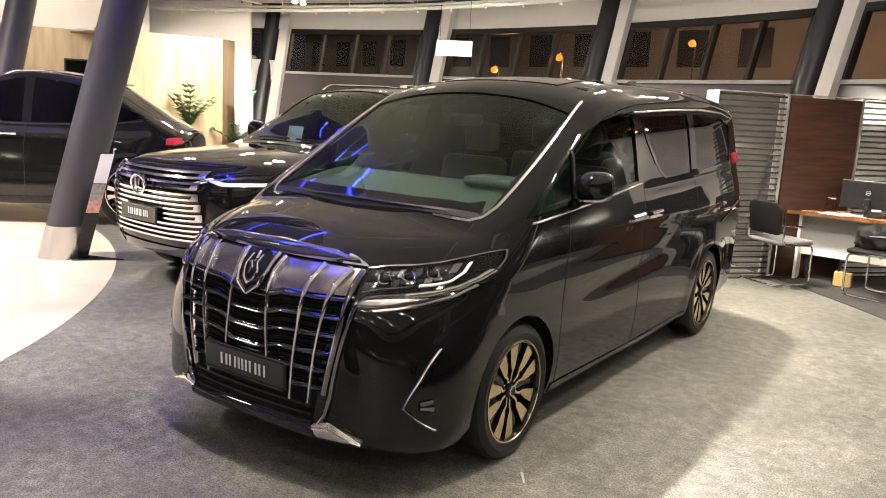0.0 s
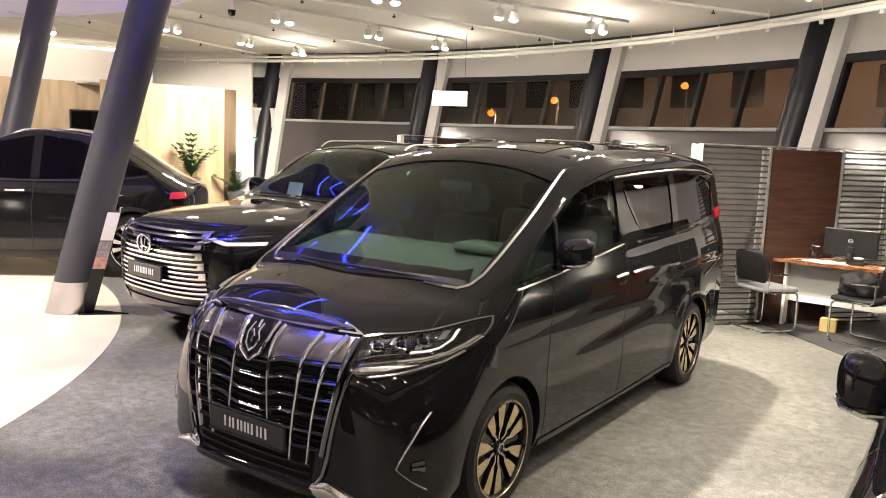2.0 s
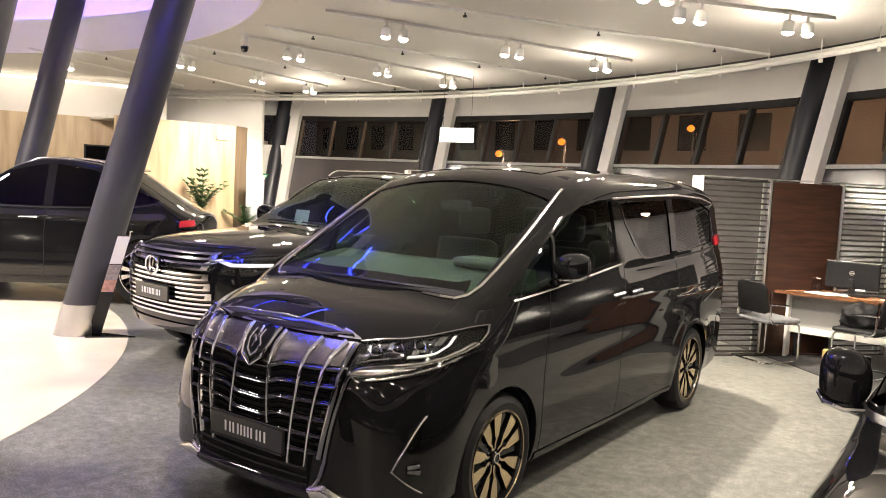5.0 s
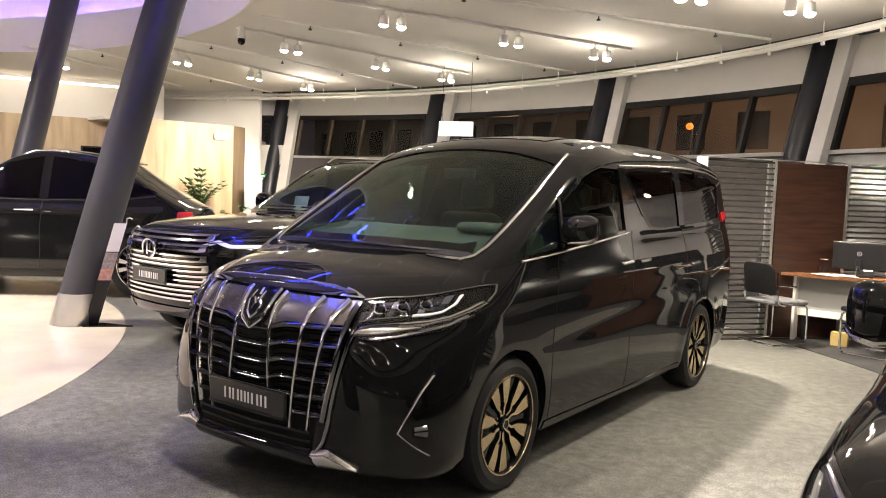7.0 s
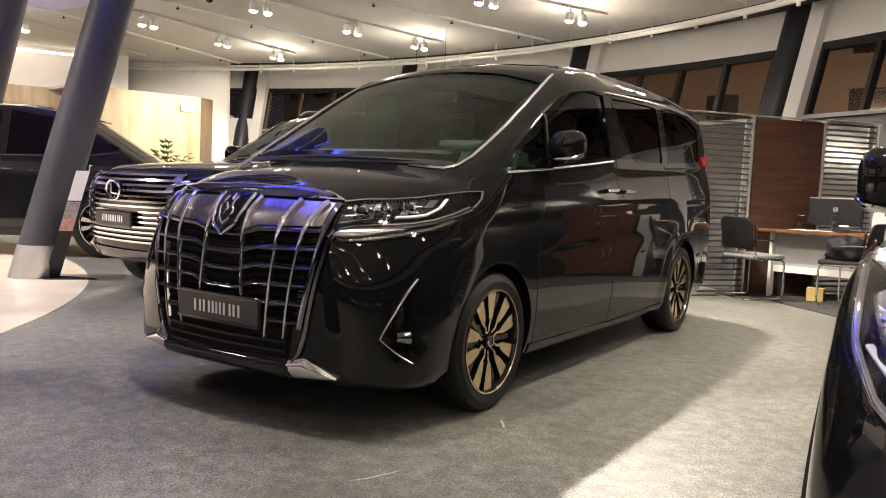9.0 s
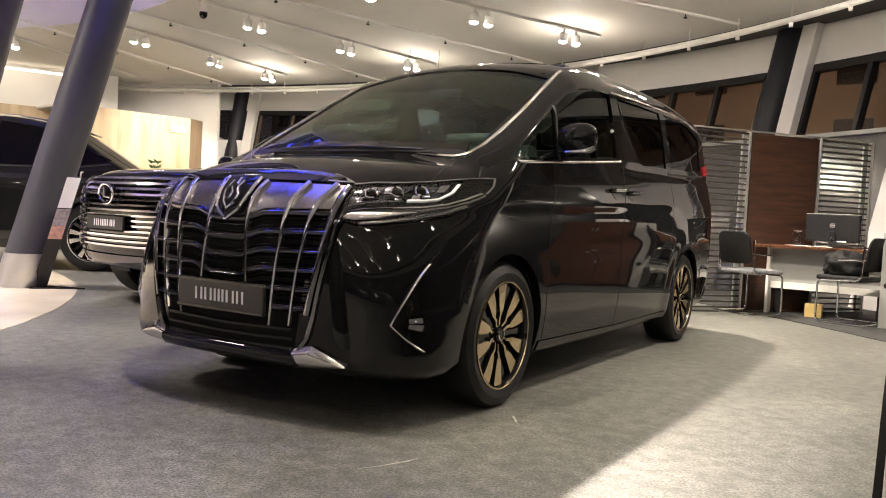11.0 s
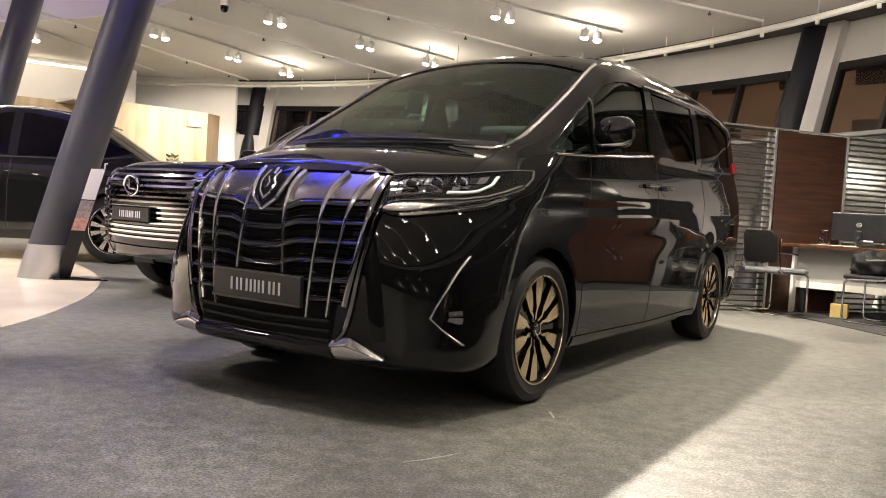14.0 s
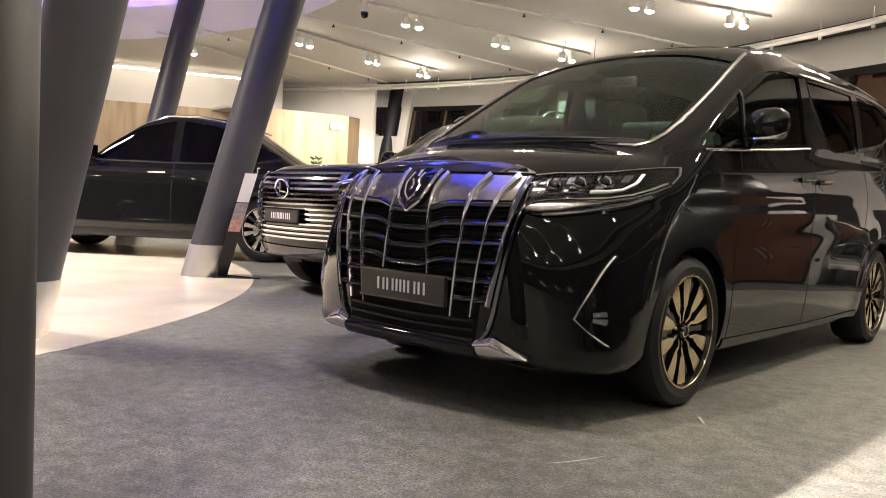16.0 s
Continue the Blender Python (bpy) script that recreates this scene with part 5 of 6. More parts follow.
for bar in ([(0.128, 0.992), (0.112, 0.93), (0.122, 0.75), (0.136, 0.57)], [(0.350, 0.990), (0.322, 0.92), (0.308, 0.73), (0.272, 0.40)], [(0.474, 0.986), (0.444, 0.92), (0.420, 0.74), (0.376, 0.41)]):
    for s in (1, -1):
        put("grille_bar", skin("bar", van_f, "front", blade([(s * a, b) for a, b in bar], (0.030, 0.022, 0.013, 0.012, 0.011, 0.010)), M["chrome"], 0.024, 0.03, bulge=0.006), gr, "upright chrome bar")
for s in (1, -1):
    put("grille_edge_bar", skin("bar", van_f, "front", ribbon([(s * 0.455, 0.46), (s * 0.490, 0.63), (s * 0.515, 0.80), (s * 0.522, 0.98)], 0.026, 24), M["smoke_chrome"], 0.020, 0.02, bulge=0.008), gr)
    path = [(0.39, 0.27), (0.455, 0.36), (0.478, 0.44), (0.512, 0.63), (0.537, 0.77), (0.547, 0.83), (0.558, 0.862), (0.580, 0.882), (0.63, 0.893), (0.71, 0.902)]
    put("grille_side_frame", skin("side_frame", van_f, "front", ribbon([(s * a, b) for a, b in path], 0.022, 60), M["smoke_chrome"], 0.012, 0.02, bulge=0.010), van, "broad chrome frame beside the grille")
    put("frame_foot", skin("frame_foot", van_f, "front", between([(s * 0.375, 0.245), (s * 0.50, 0.252), (s * 0.63, 0.262)], [(s * 0.40, 0.315), (s * 0.48, 0.335), (s * 0.63, 0.272)], 20, 6), M["satin_chrome"], 0.014, 0.02, bulge=0.016), van, "chrome foot of the grille frame")
shield = [(-0.098, 0.992), (-0.090, 0.93), (-0.066, 0.868), (0, 0.826), (0.066, 0.868), (0.090, 0.93), (0.098, 0.992)]
em = put("emblem_shield", skin("shield", van_f, "front", between(shield[:4], shield[:2:-1], 20, 12), M["gloss_black"], 0.030, 0.02, bulge=0.014), gr, "dark emblem shield")
part("shield_rim", bead(van_f, "front", shield, 0.009, 0.034, 60), M["chrome"], gr, "chrome shield edge", smooth=True)
for pts in ([(-0.03, 0.97), (-0.045, 0.93), (-0.03, 0.89), (0.0, 0.865)], [(0.03, 0.97), (0.02, 0.94), (0.045, 0.915), (0.03, 0.885), (0.0, 0.865)], [(-0.02, 0.945), (0.0, 0.925), (-0.005, 0.90)], [(0.0, 0.98), (0.005, 0.955)]):
    part("shield_mark", bead(van_f, "front", pts, 0.007, 0.044, 16), M["chrome"], gr, "chrome emblem relief", smooth=True)
number_plate(van, (0.0, -2.50, 0.50), 2)
put("lower_intake", skin("intake", van_f, "front", between([(-0.37, 0.275), (0, 0.262), (0.37, 0.275)], [(-0.40, 0.40), (0, 0.40), (0.40, 0.40)], 30, 8), M["rubber"], 0.003, 0.02), van, "black lower air intake")
for z in (0.31, 0.35, 0.39):
    put("intake_slat", skin("slat", van_f, "front", ribbon([(-0.38, z), (0, z - 0.008), (0.38, z)], 0.010, 30), M["plastic"], 0.012, 0.01), van)
xs = np.linspace(-0.41, 0.41, 36)
edge, _ = cast(van_f, np.c_[xs, np.full(36, -4.0), np.full(36, 0.27)], np.tile((0, 1.0, 0), (36, 1)))
LIP = ((0.030, 0.324), (-0.004, 0.313), (-0.026, 0.298), (-0.036, 0.282), (-0.034, 0.262), (-0.014, 0.236), (0.06, 0.228))
n, k5 = len(edge), len(LIP)
put("front_lip", mesh("front_lip", [(x, y + dy, z) for x, y, _ in edge for dy, z in LIP], [(i * k5 + k, i * k5 + (k + 1) % k5, (i + 1) * k5 + (k + 1) % k5, (i + 1) * k5 + k) for i in range(n - 1) for k in range(k5)] + [tuple(range(k5)), tuple(range(k5 * n - 1, k5 * n - 1 - k5, -1))], M["black"], True, 50), van, "gloss black front lip")
part("under_tray", box(1.2, 0.6, 0.03, (0, -2.0, 0.215), 0.01), M["plastic"], van, "black under-tray")
part("underbody", box(1.5, 4.2, 0.06, (0, 0.15, 0.225), 0.02), M["plastic"], van, "dark underbody")

for s in (1, -1):
    mir = s < 0
    lo = [(0.552, 0.850), (0.61, 0.834), (0.68, 0.838), (0.81, 0.865), (0.865, 0.890), (0.888, 0.925), (0.897, 0.975)]
    up = [(0.528, 0.992), (0.60, 1.008), (0.68, 1.013), (0.75, 1.024), (0.80, 1.040), (0.85, 1.058), (0.884, 1.066)]
    hl = lamp_unit(van, van_f, "front", lo, up, "headlight", "wide clear-lens LED headlight with chrome blades", mir)
    def sk(nm, g, mt, o=0.008, lab="", bulge=0.0):
        put(nm, skin(nm, van_f, "front", flip(g) if mir else g, M[mt], o, 0.010, bulge=bulge), hl, lab)
    rng = random.Random(3)
    for k in range(11):
        for r in range(2):
            x0 = 0.556 + 0.0235 * k
            x1, z0 = x0 + 0.020, 0.914 + 0.14 * (x0 - 0.556) + 0.040 * r
            sk("reflector_cell", between([(x0, z0), (x1, z0 + 0.003)], [(x0 - 0.004, z0 + 0.034), (x1 - 0.004, z0 + 0.037)], 5, 7), rng.choice(("smoke_chrome", "smoke_chrome", "chrome", "gloss_black")), 0.003 + rng.uniform(0, 0.003), "", rng.uniform(0.002, 0.012))
    sk("hook_guide", ribbon([(0.735, 0.940), (0.78, 0.944), (0.812, 0.954), (0.830, 0.985), (0.826, 1.022)], 0.009, 40), "drl", 0.012, "white light guide", 0.003)
    sk("row_edge", ribbon([(0.56, 0.908), (0.62, 0.925), (0.72, 0.938)], 0.007, 24), "chrome", 0.009, "", 0.004)
    sk("chrome_blade", ribbon([(0.71, 0.902), (0.79, 0.912), (0.84, 0.930), (0.872, 0.958), (0.890, 0.988)], 0.022, 40), "satin_chrome", 0.008, "chrome blade", 0.010)
    sk("lower_blade", ribbon([(0.625, 0.842), (0.67, 0.848), (0.73, 0.860), (0.79, 0.878), (0.845, 0.900), (0.878, 0.935)], 0.013, 40), "satin_chrome", 0.008, "", 0.006)
    # chrome line put in for the light caught by the lens rim
    sk("upper_edge", ribbon([(0.53, 0.994), (0.60, 1.007), (0.68, 1.012), (0.75, 1.023), (0.80, 1.039), (0.85, 1.057), (0.884, 1.064), (0.895, 1.03), (0.896, 0.99)], 0.0042, 60), "chrome", 0.015)
    sk("frame_wing", between([(0.548, 0.852), (0.61, 0.850), (0.68, 0.858), (0.78, 0.885)], [(0.552, 0.870), (0.58, 0.879), (0.63, 0.882), (0.70, 0.887), (0.78, 0.893)], 30, 6), "wing", 0.017, "broad satin wing running on from the grille frame", 0.004)
    for x in (0.612, 0.686, 0.752):
        c, g = cast(van_f, np.array([[s * x, -4.0, 0.962 + 0.15 * (x - 0.612)]]), np.array([[0, 1.0, 0]]))
        m = Matrix.Translation(Vector(c[0] + g[0] * 0.010)) @ Vector(g[0]).to_track_quat("Z", "Y").to_matrix().to_4x4()
        pj = part("projector", lathe([(0.026, -0.01), (0.030, 0.004), (0.027, 0.008), (0.022, 0.004), (0.020, -0.004)], 20, closed=True), M["chrome"], hl, "projector bowl", m, True)
        part("projector_lens", lathe([(0.0, 0.012), (0.010, 0.010), (0.017, 0.005), (0.020, -0.004), (0.0, -0.004)], 18), M["gloss_black"], pj, "dark projector lens", None, True)
    part("marker", lathe([(0.0, 0.006), (0.007, 0.0), (0.0, -0.004)], 10), M["drl"], hl, "", m, True)
    fg = lamp_unit(van, van_f, "front", [(0.785, 0.435), (0.83, 0.385), (0.866, 0.345)], [(0.79, 0.445), (0.82, 0.56), (0.856, 0.665)], "fog_lamp_recess", "triangular black fog lamp recess with a chrome edge", mir, lens=False)
    for pts in ([(0.860, 0.69), (0.822, 0.56), (0.780, 0.44)], [(0.780, 0.44), (0.825, 0.385), (0.868, 0.335)]):
        g = ribbon(pts, 0.008, 24)
        put("chrome_edge", skin("chrome_edge", van_f, "front", flip(g) if mir else g, M["satin_chrome"], 0.008, 0.012, bulge=0.006), fg, "chrome edge")
    g = between([(0.826, 0.428), (0.860, 0.418)], [(0.828, 0.468), (0.860, 0.474)], 8, 6)
    put("fog_lamp", skin("fog_lamp", van_f, "front", flip(g) if mir else g, M["smoke_chrome"], 0.010, 0.012, bulge=0.014), fg, "small clear fog lamp")
    wing_mirror(van, s, (s * 0.905, -1.0, 1.33), (0.74, 0.9, 0.92))
    for wy in (-1.58, 1.42):
        make_wheel(van, 0.345, 0.250, 0.235, (5, 0.061, 0.022, 0.100), (s * 0.795, wy, 0.345), s, M["machined"])

# cabin
part("dashboard", prism([(-1.69, 1.10), (-1.66, 1.155), (-1.55, 1.195), (-1.4, 1.235), (-1.2, 1.275), (-1.05, 1.295), (-0.98, 1.285), (-0.94, 1.20), (-0.95, 0.9), (-1.6, 0.9)], -0.73, 0.73, "x"), M["dash"], van, "pale grey-green dashboard")
part("instrument_hood", box(0.31, 0.24, 0.055, (0.46, -1.13, 1.312), 0.026, None, 4), M["dash"], van, "rounded instrument hood", smooth=True)
part("cabin_floor", box(1.6, 3.6, 0.05, (0, 0.25, 0.46), 0.01), M["seat"], van, "dark cabin floor")
part("headliner", box(1.22, 2.3, 0.02, (0, 0.75, 1.845), 0.005), M["seat"], van, "dark roof lining")
steering_wheel(van, (0.40, -0.78, 1.10))
for x in (-0.40, 0.40):
    for y in (-0.35, 0.65, 1.55):
        seat(van, x, y, 0.66)
part("rear_mirror", box(0.24, 0.04, 0.07, (0.0, -0.78, 1.63), 0.02), M["plastic"], van, "interior mirror")


# ---- the large sport utility vehicle ----
suv_f = solid([0.2, 0.35, 0.5, 0.9, 1.05, 1.15, 1.3, 1.9], [-2.38, -2.47, -2.52, -2.55, -2.52, -2.45, -2.30, -1.5],
              [0.3, 0.6, 0.9, 1.1, 1.3], [0.42, 0.46, 0.52, 0.66, 0.8],
              [0.2, 0.4, 0.6, 0.85, 1.05, 1.15, 1.3, 1.5, 1.7, 1.9], [0.93, 0.97, 0.99, 0.995, 0.985, 0.96, 0.92, 0.855, 0.79, 0.71],
              [-1.2, 0.5, 1.6, 2.5], [0, 0, 0.01, 0.06],
              [-2.6, -2.45, -2.2, -1.7, -1.1, -0.95, -0.6, -0.15, 0.1, 0.4, 1.0, 1.8, 2.3, 2.6],
              [1.06, 1.12, 1.165, 1.21, 1.25, 1.29, 1.52, 1.78, 1.83, 1.855, 1.87, 1.855, 1.80, 1.74],
              [-2.5, -1.0, -0.4, 0.2, 2.4], [0.05, 0.05, 0.08, 0.06, 0.06], 2.55, 0.18, 1.1,
              [-2.6, -2.1, -1.3, 1.3, 2.2, 2.6], [0.36, 0.30, 0.24, 0.24, 0.30, 0.42], 0.99, 3.2, belt=1.25)
suv = thing("sport_utility_vehicle", pose(-2.94, 1.67, 0, 0, 0, -4), "glossy black large sport utility vehicle with a slatted chrome grille", "car", "showroom cars")
SW1 = ([(-0.98, 1.24), (-0.4, 1.255), (0.12, 1.265)], [(-0.98, 1.26), (-0.6, 1.47), (-0.25, 1.65), (0.12, 1.735)])
SW2 = ([(0.22, 1.268), (1.2, 1.285)], [(0.22, 1.745), (1.2, 1.735)])
SW3 = ([(1.3, 1.29), (2.0, 1.33)], [(1.3, 1.73), (1.95, 1.66)])
SWS = ([(-0.74, -0.90), (-0.4, -0.975), (0, -1.0), (0.4, -0.975), (0.74, -0.90)], [(-0.64, -0.12), (-0.3, -0.07), (0, -0.06), (0.3, -0.07), (0.64, -0.12)])
car_body(suv, suv_f, (-1.65, 1.95, 0.8), (-1.02, 2.0, 0.5, 1.1), [(-1.60, 0.40), (1.25, 0.40)], 0.44, [outline(*SW1), outline(*SW2), outline(*SW3)], [(outline(*SWS), 1.16, 2.3)], M["black"])
for view in ("left", "right"):
    for (lo, up), nm in ((SW1, "front_side_window"), (SW2, "rear_side_window"), (SW3, "quarter_window")):
        put(nm, skin(nm, suv_f, view, between(lo, up, 24, 8), M["privacy"], -0.008, 0.012), suv, "dark tinted side glass")
    put("belt_moulding", skin("belt", suv_f, view, ribbon([(-0.98, 1.225), (0.2, 1.248), (1.3, 1.27), (2.0, 1.31)], 0.018), M["chrome"], 0.008, 0.01), suv, "chrome belt moulding")
    sg = 1 if view == "left" else -1
    part("roof_rail", tube(bend([(sg * 0.64, 0.0, 1.79), (sg * 0.64, 0.10, 1.855), (sg * 0.63, 1.0, 1.88), (sg * 0.61, 1.9, 1.84), (sg * 0.61, 2.0, 1.80)], 0.06), 0.012, 8), M["satin_chrome"], suv, "bright metal roof rail", smooth=True)
sws = put("windscreen", skin("windscreen", suv_f, "top", between(*SWS, 36, 18), M["windscreen"], -0.006, 0.012), suv, "raked windscreen with a white card behind it")
sws.visible_shadow = False
part("windscreen_card", box(0.22, 0.006, 0.16, (-0.36, -0.62, 1.33), 0.001, Matrix.Rotation(radians(-14), 4, "X")), M["paper"], suv, "white price card")
part("dashboard", box(1.5, 0.5, 0.16, (0, -0.62, 1.10), 0.05, None, 3), M["seat"], suv, "dark dashboard", smooth=True)
steering_wheel(suv, (0.40, -0.36, 1.14))
for x in (-0.42, 0.42):
    for y in (0.15, 1.1):
        seat(suv, x, y, 0.74)
for k, x0 in enumerate((-0.55, 0.05)):
    part("wiper", tube([(x0 + 0.5 * t, -0.955 + 0.1 * (x0 + 0.5 * t) ** 2, 1.302 - 0.03 * (x0 + 0.5 * t) ** 2) for t in np.linspace(0, 1, 8)], 0.010, 6), M["plastic"], suv, "black wiper blade")
sgr = put("grille", skin("grille", suv_f, "front", between([(-0.66, 0.50), (0, 0.49), (0.66, 0.50)], [(-0.60, 1.07), (0, 1.085), (0.60, 1.07)], 34, 20), M["gloss_black"], 0.003, 0.03), suv, "broad spindle grille with satin slats")
slat_z = np.linspace(0.522, 1.058, 14)
slat_w = np.interp(slat_z, [0.5, 0.8, 0.92, 1.06], [0.67, 0.635, 0.60, 0.64])
for z, w in zip(slat_z.tolist(), slat_w.tolist()):
    put("grille_slat", skin("slat", suv_f, "front", ribbon([(-w, z + 0.006), (-w + 0.05, z), (0, z - 0.004), (w - 0.05, z), (w, z + 0.006)], 0.0165, 34), M["slat_metal"], 0.026, 0.02), sgr, "satin metal slat")
for k in range(4, 14, 2):
    for s in (1, -1):
        w, z0, z1 = float(slat_w[k]), float(slat_z[k]), float(slat_z[k + 1])
        g = between([(w - 0.055, z0), (w + 0.004, z0 - 0.002)], [(w - 0.040, z1 + 0.002), (w + 0.004, z1 + 0.013)], 5, 5)
        put("slat_end", skin("slat_end", suv_f, "front", g if s > 0 else flip(g), M["slat_metal"], 0.028, 0.02), sgr, "satin cap joining two slats")
emblem_oval(suv, (0, -2.60, 0.935), 0.098, 0.078, 4, 0.011)
part("emblem_back", lathe([(0.0, 0.0), (0.08, 0.0), (0.08, 0.02), (0.0, 0.02)], 28, "x"), M["gloss_black"], suv, "", Matrix.Translation((0, -2.578, 0.935)) @ Matrix.Rotation(math.pi / 2, 4, "Z"))
number_plate(suv, (0.0, -2.595, 0.70), 0)
put("skid_plate", skin("skid", suv_f, "front", between([(-0.55, 0.375), (0, 0.365), (0.55, 0.375)], [(-0.74, 0.45), (0, 0.44), (0.74, 0.45)], 34, 6), M["grille_metal"], 0.014, 0.02), suv, "dark metal lower bumper plate")
for s in (1, -1):
    mir = s < 0
    hl = lamp_unit(suv, suv_f, "front", [(0.56, 0.93), (0.70, 0.915), (0.85, 0.93), (0.93, 0.965)], [(0.57, 1.02), (0.72, 1.055), (0.86, 1.075), (0.945, 1.08)], "headlight", "slim LED headlight with an arrow-shaped light guide", mir)
    for pts, w, mt in (([(0.56, 0.975), (0.66, 1.02), (0.75, 0.985), (0.94, 0.99)], 0.026, "drl"), ([(0.60, 1.0), (0.80, 1.035), (0.93, 1.05)], 0.014, "smoke_chrome")):
        g = ribbon(pts, w, 30)
        put("light_guide", skin("light_guide", suv_f, "front", flip(g) if mir else g, M[mt], 0.010, 0.012), hl)
    g = between([(0.70, 0.52), (0.93, 0.54)], [(0.68, 0.86), (0.94, 0.88)], 12, 10)
    put("side_intake", skin("side_intake", suv_f, "front", flip(g) if mir else g, M["gloss_black"], 0.004, 0.02), suv, "gloss black bumper intake")
    wing_mirror(suv, s, (s * 0.99, -0.52, 1.33), (1.1, 1.1, 1.1))
    for wy in (-1.60, 1.25):
        make_wheel(suv, 0.40, 0.285, 0.275, (5, 0.034, 0.020, 0.036), (s * 0.84, wy, 0.40), s, M["alloy"])
part("underbody", box(1.5, 4.0, 0.08, (0, 0.0, 0.30), 0.02), M["plastic"], suv, "dark underbody")

# ---- the crossovers ----
def crossover_solid():
    return solid([0.2, 0.35, 0.5, 0.75, 0.85, 0.95, 1.1, 1.7], [-2.34, -2.42, -2.45, -2.46, -2.44, -2.40, -2.22, -1.2],
                 [0.3, 0.6, 0.9, 1.1], [0.34, 0.38, 0.44, 0.55],
                 [0.2, 0.3, 0.4, 0.5, 0.65, 0.8, 0.95, 1.05, 1.2, 1.4, 1.55, 1.7], [0.915, 0.955, 0.959, 0.955, 0.949, 0.941, 0.931, 0.913, 0.865, 0.785, 0.715, 0.62],
                 [-1.2, 0.5, 1.6, 2.5], [0, 0, 0.015, 0.08],
                 [-2.5, -2.3, -2.0, -1.5, -1.0, -0.80, -0.44, -0.06, 0.15, 0.45, 0.8, 1.0, 1.10, 1.4, 1.7, 1.95, 2.1],
                 [0.95, 1.00, 1.05, 1.09, 1.11, 1.16, 1.40, 1.61, 1.655, 1.665, 1.63, 1.585, 1.55, 1.385, 1.215, 1.09, 1.03],
                 [-2.5, -1.0, -0.4, 0.2, 2.4], [0.03, 0.04, 0.08, 0.06, 0.06], 2.12, 0.10, 0.9,
                 [-2.6, -2.1, -1.3, 1.3, 2.2, 2.6], [0.28, 0.24, 0.22, 0.22, 0.27, 0.36], 0.945, 2.9, belt=1.2, shoulder=([-1.46, 1.44], 0.022))


def crossover(m, label, nose):
    f = crossover_solid()
    car = thing("crossover_car", m, label, "car", "showroom cars")
    A = ([(-0.74, 1.105), (-0.3, 1.10), (0.28, 1.10)], [(-0.74, 1.12), (-0.44, 1.32), (-0.15, 1.48), (0.28, 1.575)])
    B = ([(0.38, 1.10), (1.22, 1.13)], [(0.38, 1.575), (0.8, 1.525), (1.22, 1.37)])
    C = ([(1.30, 1.14), (1.60, 1.19)], [(1.30, 1.33), (1.60, 1.21)])
    S = ([(-0.70, -0.73), (0, -0.84), (0.70, -0.73)], [(-0.56, -0.10), (0, -0.02), (0.56, -0.10)])
    car_body(car, f, (-1.55, 1.5, 0.68), (-0.88, 1.5, 0.42, 0.98), [(-1.46, 0.37), (1.44, 0.37)], 0.405, [outline(*A), outline(*B), outline(*C)], [(outline(*S), 1.0, 2.1)], M["black"])
    for view in ("left", "right"):
        sg = 1 if view == "left" else -1
        for (lo, up), nm in ((A, "front_side_window"), (B, "rear_side_window"), (C, "quarter_window")):
            put(nm, skin(nm, f, view, between(lo, up, 24, 8), M["night_glass"], -0.008, 0.012), car, "dark side glass")
        put("belt_moulding", skin("belt", f, view, ribbon([(-0.90, 1.085), (0.3, 1.082), (1.2, 1.108), (1.65, 1.17)], 0.014), M["plastic"], 0.004, 0.01), car, "thin dark belt moulding")
        for pts in ([(-0.94, 1.07), (-0.98, 0.7), (-0.92, 0.32)], [(0.33, 1.10), (0.30, 0.8), (0.31, 0.32)], [(1.16, 1.10), (1.12, 0.85), (1.0, 0.6)], [(-0.92, 0.32), (0.31, 0.31), (1.0, 0.34)]):
            put("panel_seam", skin("seam", f, view, ribbon(pts, 0.007, 30), M["plastic"], 0.0009, 0.01), car)
        for y0 in (0.02, 0.86):
            put("door_handle", skin("handle", f, view, between([(y0, 0.955), (y0 + 0.21, 0.96)], [(y0, 0.98), (y0 + 0.21, 0.988)], 12, 5), M["chrome"], 0.024, -0.010, bulge=0.012), car, "bright door handle")
        put("sill_trim", skin("sill", f, view, ribbon([(-1.0, 0.27), (0, 0.255), (1.0, 0.27)], 0.09), M["plastic"], 0.012, 0.02), car, "black sill cladding")
        put("sill_moulding", skin("sill_m", f, view, ribbon([(-0.95, 0.40), (0, 0.37), (1.0, 0.42)], 0.016), M["gloss_black"], 0.008, 0.01), car)
        put("tail_lamp", skin("tail", f, view, between([(1.86, 0.915), (1.95, 0.92), (2.03, 0.93)], [(1.87, 0.985), (1.95, 0.99), (2.01, 0.99)], 14, 6), M["red"], 0.014, 0.02), car, "red tail lamp")
        for wy in (-1.46, 1.44):
            make_wheel(car, 0.37, 0.262, 0.235, (5, 0.051, 0.020, 0.072), (sg * 0.81, wy, 0.37), sg, M["alloy"])
        wing_mirror(car, sg, (sg * 0.905, -0.66, 1.17), (0.63, 1.0, 1.16))
        part("roof_rail", tube(bend([(sg * 0.57, 0.0, 1.585), (sg * 0.58, 0.12, 1.635), (sg * 0.58, 0.5, 1.65), (sg * 0.55, 0.88, 1.61), (sg * 0.54, 0.94, 1.56)], 0.05), 0.009, 8), M["satin_chrome"], car, "bright roof rail", smooth=True)
    w = put("windscreen", skin("windscreen", f, "top", between(*S, 30, 16), M["sideglass"], -0.006, 0.012), car, "raked windscreen")
    w.visible_shadow = False
